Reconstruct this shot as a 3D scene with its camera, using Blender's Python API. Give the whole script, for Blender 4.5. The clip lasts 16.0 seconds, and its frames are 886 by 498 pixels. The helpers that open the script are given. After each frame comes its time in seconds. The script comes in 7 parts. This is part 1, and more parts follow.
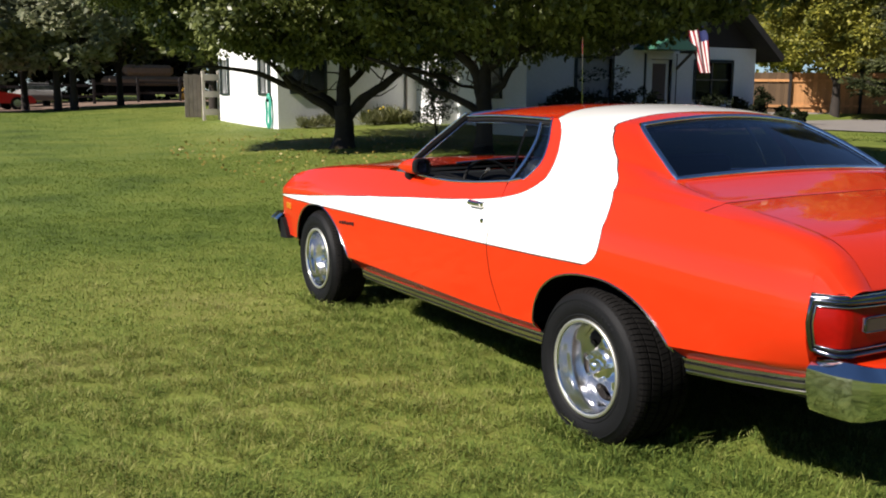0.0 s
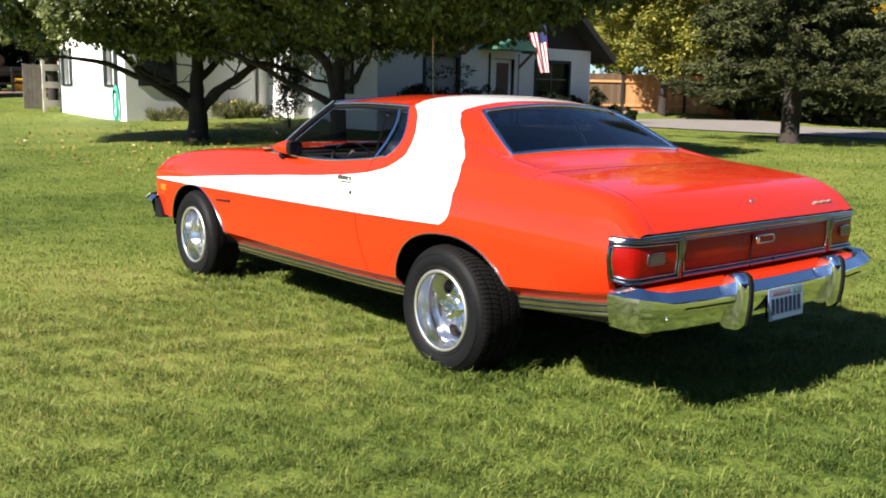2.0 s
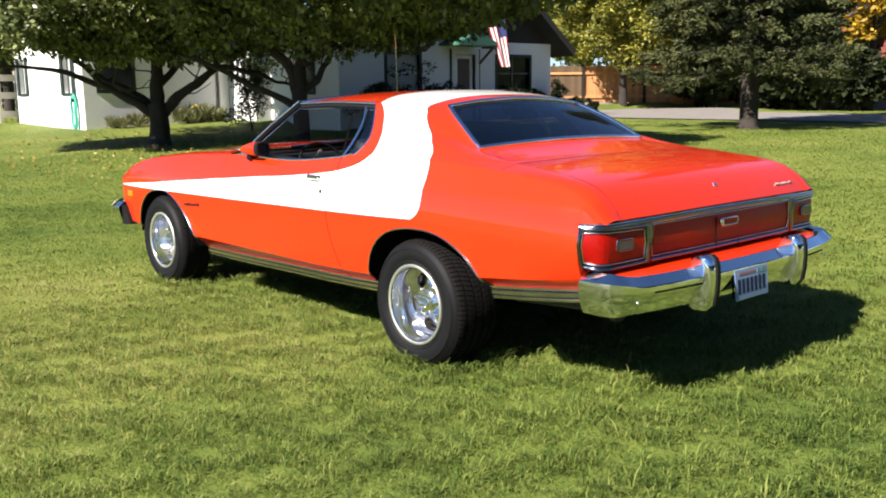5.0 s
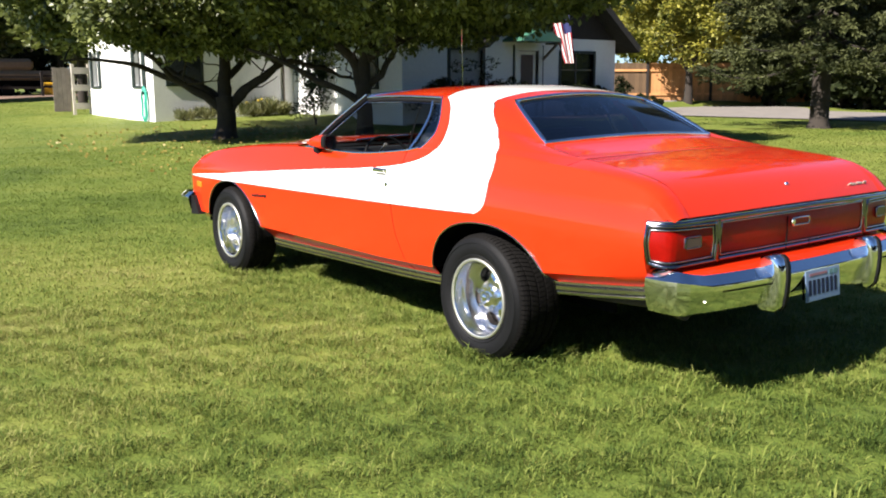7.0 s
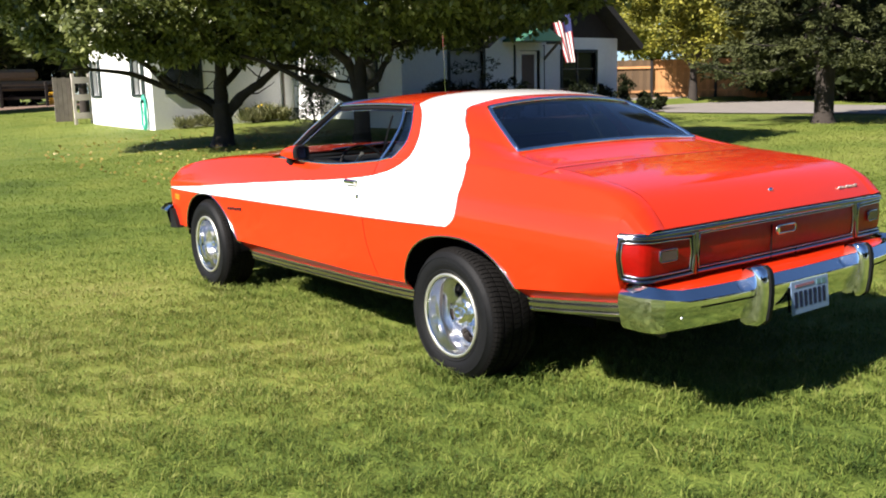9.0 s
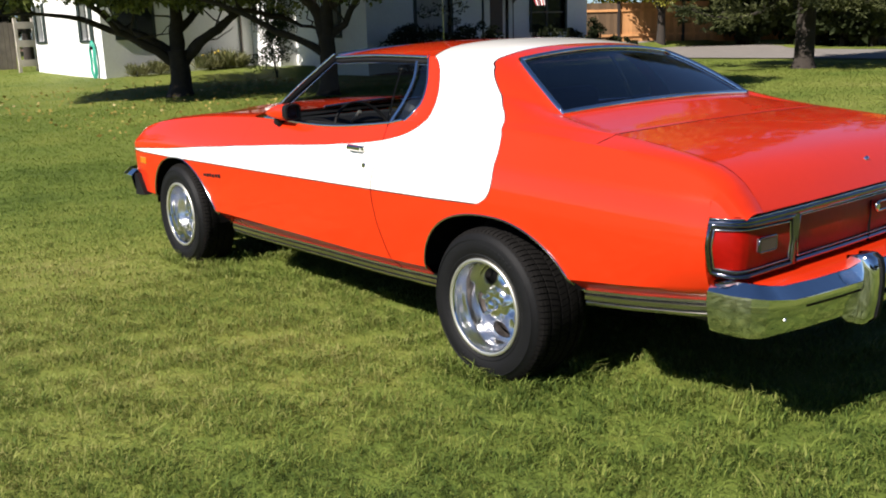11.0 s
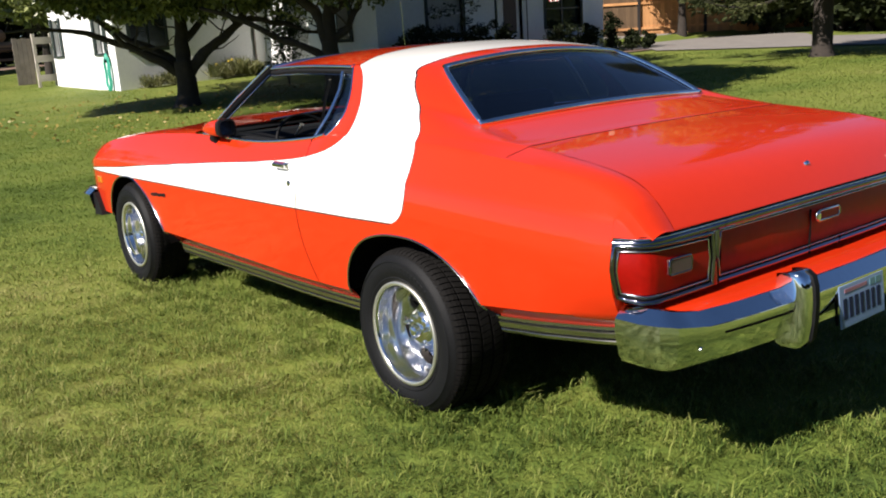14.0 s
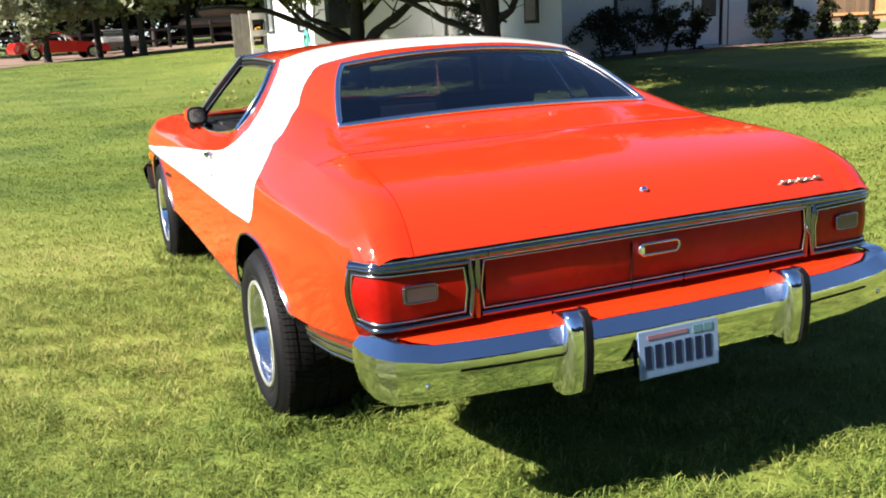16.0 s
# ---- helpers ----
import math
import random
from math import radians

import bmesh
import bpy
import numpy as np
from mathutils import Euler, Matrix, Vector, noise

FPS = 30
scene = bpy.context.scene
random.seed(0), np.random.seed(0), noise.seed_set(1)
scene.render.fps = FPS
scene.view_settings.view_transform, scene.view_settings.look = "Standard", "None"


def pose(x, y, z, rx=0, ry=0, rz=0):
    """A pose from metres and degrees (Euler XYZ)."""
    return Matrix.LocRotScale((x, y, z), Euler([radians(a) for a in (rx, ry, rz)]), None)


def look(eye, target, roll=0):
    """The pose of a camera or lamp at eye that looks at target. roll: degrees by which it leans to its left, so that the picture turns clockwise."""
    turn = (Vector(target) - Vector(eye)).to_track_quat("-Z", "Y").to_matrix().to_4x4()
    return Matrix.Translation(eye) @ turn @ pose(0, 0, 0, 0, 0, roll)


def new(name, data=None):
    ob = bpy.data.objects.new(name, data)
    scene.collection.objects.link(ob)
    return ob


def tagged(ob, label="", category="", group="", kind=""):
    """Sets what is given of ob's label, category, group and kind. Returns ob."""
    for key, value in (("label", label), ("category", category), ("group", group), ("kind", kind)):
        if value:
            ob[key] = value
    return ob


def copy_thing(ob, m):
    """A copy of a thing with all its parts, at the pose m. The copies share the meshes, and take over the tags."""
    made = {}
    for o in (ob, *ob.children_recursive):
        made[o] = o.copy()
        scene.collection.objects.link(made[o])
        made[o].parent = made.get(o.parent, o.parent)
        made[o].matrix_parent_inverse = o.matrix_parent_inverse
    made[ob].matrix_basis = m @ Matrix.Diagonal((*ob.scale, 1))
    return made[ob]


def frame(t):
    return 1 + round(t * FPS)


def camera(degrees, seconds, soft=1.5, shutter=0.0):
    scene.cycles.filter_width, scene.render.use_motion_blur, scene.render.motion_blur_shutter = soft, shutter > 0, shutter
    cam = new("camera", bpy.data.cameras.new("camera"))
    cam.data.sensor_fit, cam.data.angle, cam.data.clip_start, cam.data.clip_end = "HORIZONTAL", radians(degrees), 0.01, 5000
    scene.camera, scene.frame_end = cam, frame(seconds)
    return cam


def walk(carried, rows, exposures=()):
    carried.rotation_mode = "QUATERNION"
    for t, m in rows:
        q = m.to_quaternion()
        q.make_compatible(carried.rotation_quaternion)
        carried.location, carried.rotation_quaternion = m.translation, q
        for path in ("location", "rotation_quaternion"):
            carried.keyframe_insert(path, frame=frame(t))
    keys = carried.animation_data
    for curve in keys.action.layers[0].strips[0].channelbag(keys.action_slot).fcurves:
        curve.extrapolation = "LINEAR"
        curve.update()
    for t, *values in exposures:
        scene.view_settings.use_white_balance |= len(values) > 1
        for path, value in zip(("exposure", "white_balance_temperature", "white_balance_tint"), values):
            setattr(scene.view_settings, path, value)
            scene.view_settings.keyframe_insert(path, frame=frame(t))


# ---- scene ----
cam = camera(51.8, 16.0, soft=1.9)
PATH = [
    (0, (-3.305, -2.84, 1.406), (-2.321, -1.131, 1.072), 0.3),
    (0.5, (-3.453, -3.03, 1.405), (-2.446, -1.33, 1.096), 1.3),
    (1, (-3.543, -3.28, 1.375), (-2.56, -1.56, 1.099), 1.1),
    (1.5, (-3.634, -3.413, 1.382), (-2.557, -1.762, 1.049), 0.7),
    (2, (-3.799, -3.421, 1.366), (-2.546, -1.899, 1.03), 1.2),
    (2.5, (-3.872, -3.443, 1.369), (-2.592, -1.952, 0.996), 1.6),
    (3, (-3.875, -3.472, 1.36), (-2.603, -1.965, 1.031), 0.6),
    (3.2, (-3.865, -3.459, 1.34), (-2.568, -1.968, 1.029), 0.7),
    (5.5, (-3.85, -3.447, 1.361), (-2.549, -1.968, 1.015), -0.9),
    (6, (-3.862, -3.444, 1.355), (-2.576, -1.951, 1.012), -0.8),
    (6.5, (-3.881, -3.436, 1.352), (-2.638, -1.909, 1.004), -0.1),
    (7, (-3.882, -3.441, 1.351), (-2.675, -1.885, 1.002), -0.2),
    (7.5, (-3.865, -3.457, 1.357), (-2.626, -1.923, 1.027), -0.3),
    (8, (-3.842, -3.464, 1.352), (-2.567, -1.959, 1.025), -0.5),
    (8.5, (-3.738, -3.451, 1.348), (-2.504, -1.913, 1.017), -1.5),
    (8.7, (-3.677, -3.444, 1.361), (-2.487, -1.871, 1.031), -1.6),
    (10.8, (-3.414, -2.702, 1.413), (-2.17, -1.207, 0.946), -1.0),
    (11, (-3.411, -2.658, 1.41), (-2.167, -1.163, 0.945), -1.6),
    (11.5, (-3.474, -2.481, 1.412), (-2.111, -1.085, 0.97), -1.9),
    (12, (-3.546, -2.323, 1.427), (-2.119, -0.987, 1.006), -2.3),
    (12.5, (-3.516, -2.298, 1.429), (-2.099, -0.961, 0.976), -2.2),
    (13, (-3.38, -2.433, 1.435), (-2.039, -1.029, 0.952), -3.3),
    (13.5, (-3.184, -2.652, 1.449), (-1.97, -1.146, 0.94), -2.6),
    (14, (-2.888, -2.752, 1.419), (-1.705, -1.208, 0.956), -3.7),
    (14.5, (-2.621, -2.977, 1.435), (-1.537, -1.365, 0.96), -5.6),
    (15, (-2.354, -3.209, 1.45), (-1.363, -1.557, 0.914), -4.6),
    (15.5, (-2.002, -3.223, 1.396), (-1.066, -1.532, 0.883), -1.7),
    (16, (-1.646, -3.343, 1.424), (-0.885, -1.557, 0.943), -2.8),
]
walk(cam, [(t, look(eye, target, roll)) for t, eye, target, roll in PATH],
     [(t, stops, 6400, 13) for t, stops in ((0, 0.50), (0.5, 0.54), (1.5, 0.95), (3.0, 1.17), (8.5, 1.17), (11.0, 0.64), (12.5, 0.67), (13.5, 0.63), (14.5, 0.68), (15.3, 1.13), (16.0, 1.55))])

# ---- light ----
# shadows fall 1.2 m along +x for each metre of height
SUN_FROM = Vector((-1.2, -0.1, 1.0)).normalized()
world = bpy.data.worlds.new("sky")
scene.world = world
world.use_nodes = True
wn = world.node_tree.nodes
sky = wn.new("ShaderNodeTexSky")
sky.sky_type = "NISHITA"
sky.sun_disc = False
sky.sun_elevation = math.asin(SUN_FROM.z)
sky.sun_rotation = math.atan2(SUN_FROM.x, SUN_FROM.y)
sky.altitude = 2500
sky.dust_density = 0.0
sky.ozone_density = 6.0
wn["Background"].inputs["Strength"].default_value = 0.060
world.node_tree.links.new(sky.outputs[0], wn["Background"].inputs["Color"])
sun = new("sun", bpy.data.lights.new("sun", "SUN"))
sun.data.energy = 6.2
sun.data.angle = radians(0.53)
sun.data.color = (1.0, 0.93, 0.83)
sun.matrix_world = look(SUN_FROM * 60, (0, 0, 0))
scene.view_settings.exposure = 0.0


# ---- small helpers ----
rng = np.random.default_rng(7)


def mesh_data(name, verts, faces, mat=None, smooth=False):
    me = bpy.data.meshes.new(name)
    me.from_pydata([tuple(map(float, v)) for v in verts], [], [tuple(map(int, q)) for q in faces])
    if mat:
        me.materials.append(mat)
    if smooth:
        me.polygons.foreach_set("use_smooth", [True] * len(me.polygons))
    me.update()
    return me


def fast_mesh(name, verts, quads, mat, smooth=False):
    """Mesh from numpy arrays: verts (n, 3), polys (m, k)."""
    me = bpy.data.meshes.new(name)
    n, k = quads.shape
    me.vertices.add(len(verts))
    me.vertices.foreach_set("co", np.ascontiguousarray(verts, dtype=np.float32).ravel())
    me.loops.add(n * k)
    me.loops.foreach_set("vertex_index", np.ascontiguousarray(quads, dtype=np.int32).ravel())
    me.polygons.add(n)
    me.polygons.foreach_set("loop_start", np.arange(0, n * k, k, dtype=np.int32))
    if smooth:
        me.polygons.foreach_set("use_smooth", np.ones(n, dtype=bool))
    me.materials.append(mat)
    me.update(calc_edges=True)
    return me


def part(name, bm, material, parent, label="", smooth=None):
    """Links a bmesh (or mesh data) as one mesh object under a thing or a part."""
    if isinstance(bm, bmesh.types.BMesh):
        me = bpy.data.meshes.new(name)
        bmesh.ops.recalc_face_normals(bm, faces=bm.faces)
        bm.to_mesh(me)
        bm.free()
    else:
        me = bm
    if material and not me.materials:
        me.materials.append(material)
    if smooth is not None:
        me.polygons.foreach_set("use_smooth", [True] * len(me.polygons))
        me.set_sharp_from_angle(angle=radians(smooth))
    ob = new(name, me)
    ob.parent = parent
    if label:
        tagged(ob, label)
    return ob


def empty(name, at, label, category, group="", kind=""):
    ob = new(name)
    ob.location = at
    return tagged(ob, label, category, group, kind)


def box(bm, x0, x1, y0, y1, z0, z1, bevel=0.0, segments=1, m=None):
    m4 = Matrix.Translation(((x0 + x1) / 2, (y0 + y1) / 2, (z0 + z1) / 2)) @ Matrix.Diagonal((abs(x1 - x0), abs(y1 - y0), abs(z1 - z0), 1))
    if m is not None:
        m4 = m @ m4
    made = bmesh.ops.create_cube(bm, size=1.0, matrix=m4)["verts"]
    if bevel:
        edges = list({e for v in made for e in v.link_edges})
        bmesh.ops.bevel(bm, geom=edges, offset=bevel, segments=segments, affect="EDGES", profile=0.5)
    return bm


def boxes(*args, bevel=0.0):
    bm = bmesh.new()
    for a in args:
        box(bm, *a, bevel=bevel)
    return bm


def tube(points, radius, sides=8, closed=False, flat=1.0, up=(0, 0, 1)):
    """A round or flattened bar along points; radius a number or one for each point."""
    bm = bmesh.new()
    pts = [Vector(p) for p in points]
    n = len(pts)
    rads = [radius] * n if isinstance(radius, (int, float)) else list(radius)
    rings = []
    side = None
    for i, p in enumerate(pts):
        a = pts[(i - 1) % n] if (closed or i > 0) else p
        b = pts[(i + 1) % n] if (closed or i < n - 1) else p
        d = (b - a).normalized()
        if side is None:
            side = d.cross(Vector(up))
            if side.length < 0.1:
                side = d.cross(Vector((1, 0, 0)))
        side = side - d * side.dot(d)
        side.normalize()
        top = side.cross(d).normalized()
        rings.append([bm.verts.new(p + side * math.cos(t) * rads[i] + top * math.sin(t) * rads[i] * flat)
                      for t in [2 * math.pi * k / sides for k in range(sides)]])
    for i in range(n if closed else n - 1):
        r0, r1 = rings[i], rings[(i + 1) % n]
        for k in range(sides):
            bm.faces.new((r0[k], r0[(k + 1) % sides], r1[(k + 1) % sides], r1[k]))
    if not closed:
        bm.faces.new(rings[0][::-1])
        bm.faces.new(rings[-1])
    return bm


def grid_mesh(P, closed_u=False):
    """bmesh from an array of points (n, m, 3)."""
    bm = bmesh.new()
    n, m = P.shape[:2]
    vs = [[bm.verts.new(tuple(P[i, j])) for j in range(m)] for i in range(n)]
    for i in range(n if closed_u else n - 1):
        for j in range(m - 1):
            k = (i + 1) % n
            try:
                bm.faces.new((vs[i][j], vs[k][j], vs[k][j + 1], vs[i][j + 1]))
            except ValueError:
                pass
    return bm


def add_grid(bm, P):
    n, m = P.shape[:2]
    vs = [[bm.verts.new(tuple(P[i, j])) for j in range(m)] for i in range(n)]
    for i in range(n - 1):
        for j in range(m - 1):
            bm.faces.new((vs[i][j], vs[i + 1][j], vs[i + 1][j + 1], vs[i][j + 1]))
    return bm


def lathe(profile, sides=48, axis="x"):
    """Turns (axial, radius) pairs round the x axis."""
    a = np.linspace(0, 2 * np.pi, sides, endpoint=False)
    P = np.array([[(u, r * math.cos(t), r * math.sin(t)) for u, r in profile] for t in a])
    return grid_mesh(P, closed_u=True)


def curve(tab, v):
    """Smooth interpolation through a table of (x, value) without overshoot."""
    xs_ = np.array([p[0] for p in tab], float)
    ys_ = np.array([p[1] for p in tab], float)
    h = np.diff(xs_)
    d = np.diff(ys_) / h
    m = np.zeros_like(xs_)
    m[0], m[-1] = d[0], d[-1]
    for i in range(1, len(xs_) - 1):
        if d[i - 1] * d[i] > 0:
            w1, w2 = 2 * h[i] + h[i - 1], h[i] + 2 * h[i - 1]
            m[i] = (w1 + w2) / (w1 / d[i - 1] + w2 / d[i])
    v = np.clip(np.asarray(v, float), xs_[0], xs_[-1])
    i = np.clip(np.searchsorted(xs_, v) - 1, 0, len(h) - 1)
    t = (v - xs_[i]) / h[i]
    return ((2 * t**3 - 3 * t**2 + 1) * ys_[i] + (t**3 - 2 * t**2 + t) * h[i] * m[i]
            + (-2 * t**3 + 3 * t**2) * ys_[i + 1] + (t**3 - t**2) * h[i] * m[i + 1])


def height(x, y):
    """The lawn: level round the car, rising gently to the house and the drive."""
    x, y = np.asarray(x, float), np.asarray(y, float)
    a = 0.60 * (1 - np.exp(-np.clip(x - 1.5, 0, None) / 9.0))
    f = np.clip((x - 4.0) / 6.0, 0, 1)
    b = (0.0105 * np.clip(y - 4.0, 0, 30) + 0.006 * np.clip(y - 4.0, 0, 10)) * (1 - f * f * (3 - 2 * f) * (y < 19))
    return a + b + 0.0125 * np.clip(y - 24.0, 0, 16)


# ---- materials ----
def material(name, colour, rough=0.6, metal=0.0, spread=0.15, scale=8.0, bump=0.0, bump_scale=60.0, coat=0.0, spec=0.5, by_object=0.0):
    """A surface with two scales of variation in colour, and fine relief."""
    mat = bpy.data.materials.new(name)
    mat.use_nodes = True
    nt = mat.node_tree
    bsdf = nt.nodes["Principled BSDF"]
    bsdf.inputs["Roughness"].default_value = rough
    bsdf.inputs["Metallic"].default_value = metal
    bsdf.inputs["Coat Weight"].default_value = coat
    bsdf.inputs["Coat Roughness"].default_value = 0.03
    bsdf.inputs["Specular IOR Level"].default_value = spec
    tc = nt.nodes.new("ShaderNodeTexCoord")
    big = nt.nodes.new("ShaderNodeTexNoise")
    big.inputs["Scale"].default_value = scale
    big.inputs["Detail"].default_value = 6
    fine = nt.nodes.new("ShaderNodeTexNoise")
    fine.inputs["Scale"].default_value = scale * 9
    fine.inputs["Detail"].default_value = 3
    for n in (big, fine):
        nt.links.new(tc.outputs["Object"], n.inputs["Vector"])
    add = nt.nodes.new("ShaderNodeMath")
    add.operation = "ADD"
    nt.links.new(big.outputs["Fac"], add.inputs[0])
    nt.links.new(fine.outputs["Fac"], add.inputs[1])
    rng_node = nt.nodes.new("ShaderNodeMapRange")
    rng_node.inputs["From Min"].default_value = 0.6
    rng_node.inputs["From Max"].default_value = 1.4
    rng_node.inputs["To Min"].default_value = 1 - spread
    rng_node.inputs["To Max"].default_value = 1 + spread
    nt.links.new(add.outputs[0], rng_node.inputs["Value"])
    value = rng_node.outputs[0]
    if by_object:
        info = nt.nodes.new("ShaderNodeObjectInfo")
        r2 = nt.nodes.new("ShaderNodeMapRange")
        r2.inputs["To Min"].default_value = 1 - by_object
        r2.inputs["To Max"].default_value = 1 + by_object
        nt.links.new(info.outputs["Random"], r2.inputs["Value"])
        mul = nt.nodes.new("ShaderNodeMath")
        mul.operation = "MULTIPLY"
        nt.links.new(value, mul.inputs[0])
        nt.links.new(r2.outputs[0], mul.inputs[1])
        value = mul.outputs[0]
    mix = nt.nodes.new("ShaderNodeVectorMath")
    mix.operation = "SCALE"
    mix.inputs[0].default_value = colour
    nt.links.new(value, mix.inputs["Scale"])
    nt.links.new(mix.outputs[0], bsdf.inputs["Base Color"])
    if bump:
        bn = nt.nodes.new("ShaderNodeTexNoise")
        bn.inputs["Scale"].default_value = bump_scale
        bn.inputs["Detail"].default_value = 4
        nt.links.new(tc.outputs["Object"], bn.inputs["Vector"])
        b = nt.nodes.new("ShaderNodeBump")
        b.inputs["Strength"].default_value = bump
        b.inputs["Distance"].default_value = 0.01
        nt.links.new(bn.outputs["Fac"], b.inputs["Height"])
        nt.links.new(b.outputs[0], bsdf.inputs["Normal"])
    return mat


def glass(name, tint, rough=0.0, shine=0.075):
    mat = bpy.data.materials.new(name)
    mat.use_nodes = True
    nt = mat.node_tree
    nt.nodes.clear()
    out = nt.nodes.new("ShaderNodeOutputMaterial")
    mixer = nt.nodes.new("ShaderNodeMixShader")
    clear = nt.nodes.new("ShaderNodeBsdfTransparent")
    clear.inputs["Color"].default_value = (*tint, 1)
    gloss = nt.nodes.new("ShaderNodeBsdfGlossy")
    gloss.inputs["Roughness"].default_value = rough
    facing = nt.nodes.new("ShaderNodeLayerWeight")
    facing.inputs["Blend"].default_value = 0.5
    power = nt.nodes.new("ShaderNodeMath")
    power.operation = "POWER"
    power.inputs[1].default_value = 4.0
    nt.links.new(facing.outputs["Facing"], power.inputs[0])
    scale_ = nt.nodes.new("ShaderNodeMath")
    scale_.operation = "MULTIPLY_ADD"
    scale_.inputs[1].default_value = 0.90
    scale_.inputs[2].default_value = shine
    nt.links.new(power.outputs[0], scale_.inputs[0])
    nt.links.new(scale_.outputs[0], mixer.inputs[0])
    nt.links.new(clear.outputs[0], mixer.inputs[1])
    nt.links.new(gloss.outputs[0], mixer.inputs[2])
    nt.links.new(mixer.outputs[0], out.inputs["Surface"])
    return mat


def paint_material():
    """Red car paint with the white stripe: a flank wedge that sweeps up the pillar and over the roof."""
    mat = material("red_paint", (0.528, 0.0255, 0.0033), rough=0.5, coat=1.0, spread=0.03, scale=3.0, spec=0.06)
    nt = mat.node_tree
    bsdf = nt.nodes["Principled BSDF"]
    red = bsdf.inputs["Base Color"].links[0].from_socket
    tc = nt.nodes.new("ShaderNodeTexCoord")
    sep = nt.nodes.new("ShaderNodeSeparateXYZ")
    nt.links.new(tc.outputs["Object"], sep.inputs[0])

    def math_node(op, a, b=None):
        n = nt.nodes.new("ShaderNodeMath")
        n.operation = op
        for i, v in enumerate((a, b)):
            if v is None:
                continue
            if isinstance(v, (int, float)):
                n.inputs[i].default_value = v
            else:
                nt.links.new(v, n.inputs[i])
        return n.outputs[0]

    def table(socket, rows, lo, hi, vlo, vhi, smooth="B_SPLINE"):
        """value(socket) by straight pieces through rows."""
        mr = nt.nodes.new("ShaderNodeMapRange")
        mr.inputs["From Min"].default_value = lo
        mr.inputs["From Max"].default_value = hi
        nt.links.new(socket, mr.inputs["Value"])
        ramp = nt.nodes.new("ShaderNodeValToRGB")
        ramp.color_ramp.interpolation = smooth
        els = ramp.color_ramp.elements
        while len(els) < len(rows):
            els.new(0.5)
        for e, (u, v) in zip(els, rows):
            e.position = (u - lo) / (hi - lo)
        for e, (u, v) in zip(els, rows):
            g = (v - vlo) / (vhi - vlo)
            e.color = (g, g, g, 1)
        nt.links.new(mr.outputs[0], ramp.inputs[0])
        back = nt.nodes.new("ShaderNodeMapRange")
        back.inputs["To Min"].default_value = vlo
        back.inputs["To Max"].default_value = vhi
        nt.links.new(ramp.outputs[0], back.inputs["Value"])
        return back.outputs[0]

    y, z = sep.outputs["Y"], sep.outputs["Z"]
    front = table(z, STRIPE_FRONT, 0.6, 1.4, -1.0, 4.0)
    rear = table(z, STRIPE_REAR, 0.6, 1.4, -1.0, 4.0)
    low = table(y, STRIPE_LOW, -1.0, 4.0, 0.6, 0.8)
    k = table(z, [(0.6, 0.10), (0.88, 0.12), (0.96, 0.9), (1.4, 0.9)], 0.6, 1.4, 0.0, 1.0, "LINEAR")
    d = math_node("MINIMUM", math_node("MINIMUM", math_node("SUBTRACT", y, rear), math_node("MULTIPLY", math_node("SUBTRACT", front, y), k)), math_node("SUBTRACT", z, low))
    white = math_node("GREATER_THAN", d, 0.0)
    line = math_node("LESS_THAN", math_node("ABSOLUTE", d), 0.0032)
    m1 = nt.nodes.new("ShaderNodeMix")
    m1.data_type = "RGBA"
    nt.links.new(white, m1.inputs[0])
    nt.links.new(red, m1.inputs[6])
    m1.inputs[7].default_value = (0.82, 0.80, 0.76, 1)
    m2 = nt.nodes.new("ShaderNodeMix")
    m2.data_type = "RGBA"
    nt.links.new(line, m2.inputs[0])
    nt.links.new(m1.outputs[2], m2.inputs[6])
    m2.inputs[7].default_value = (0.03, 0.02, 0.02, 1)
    nt.links.new(m2.outputs[2], bsdf.inputs["Base Color"])
    return mat


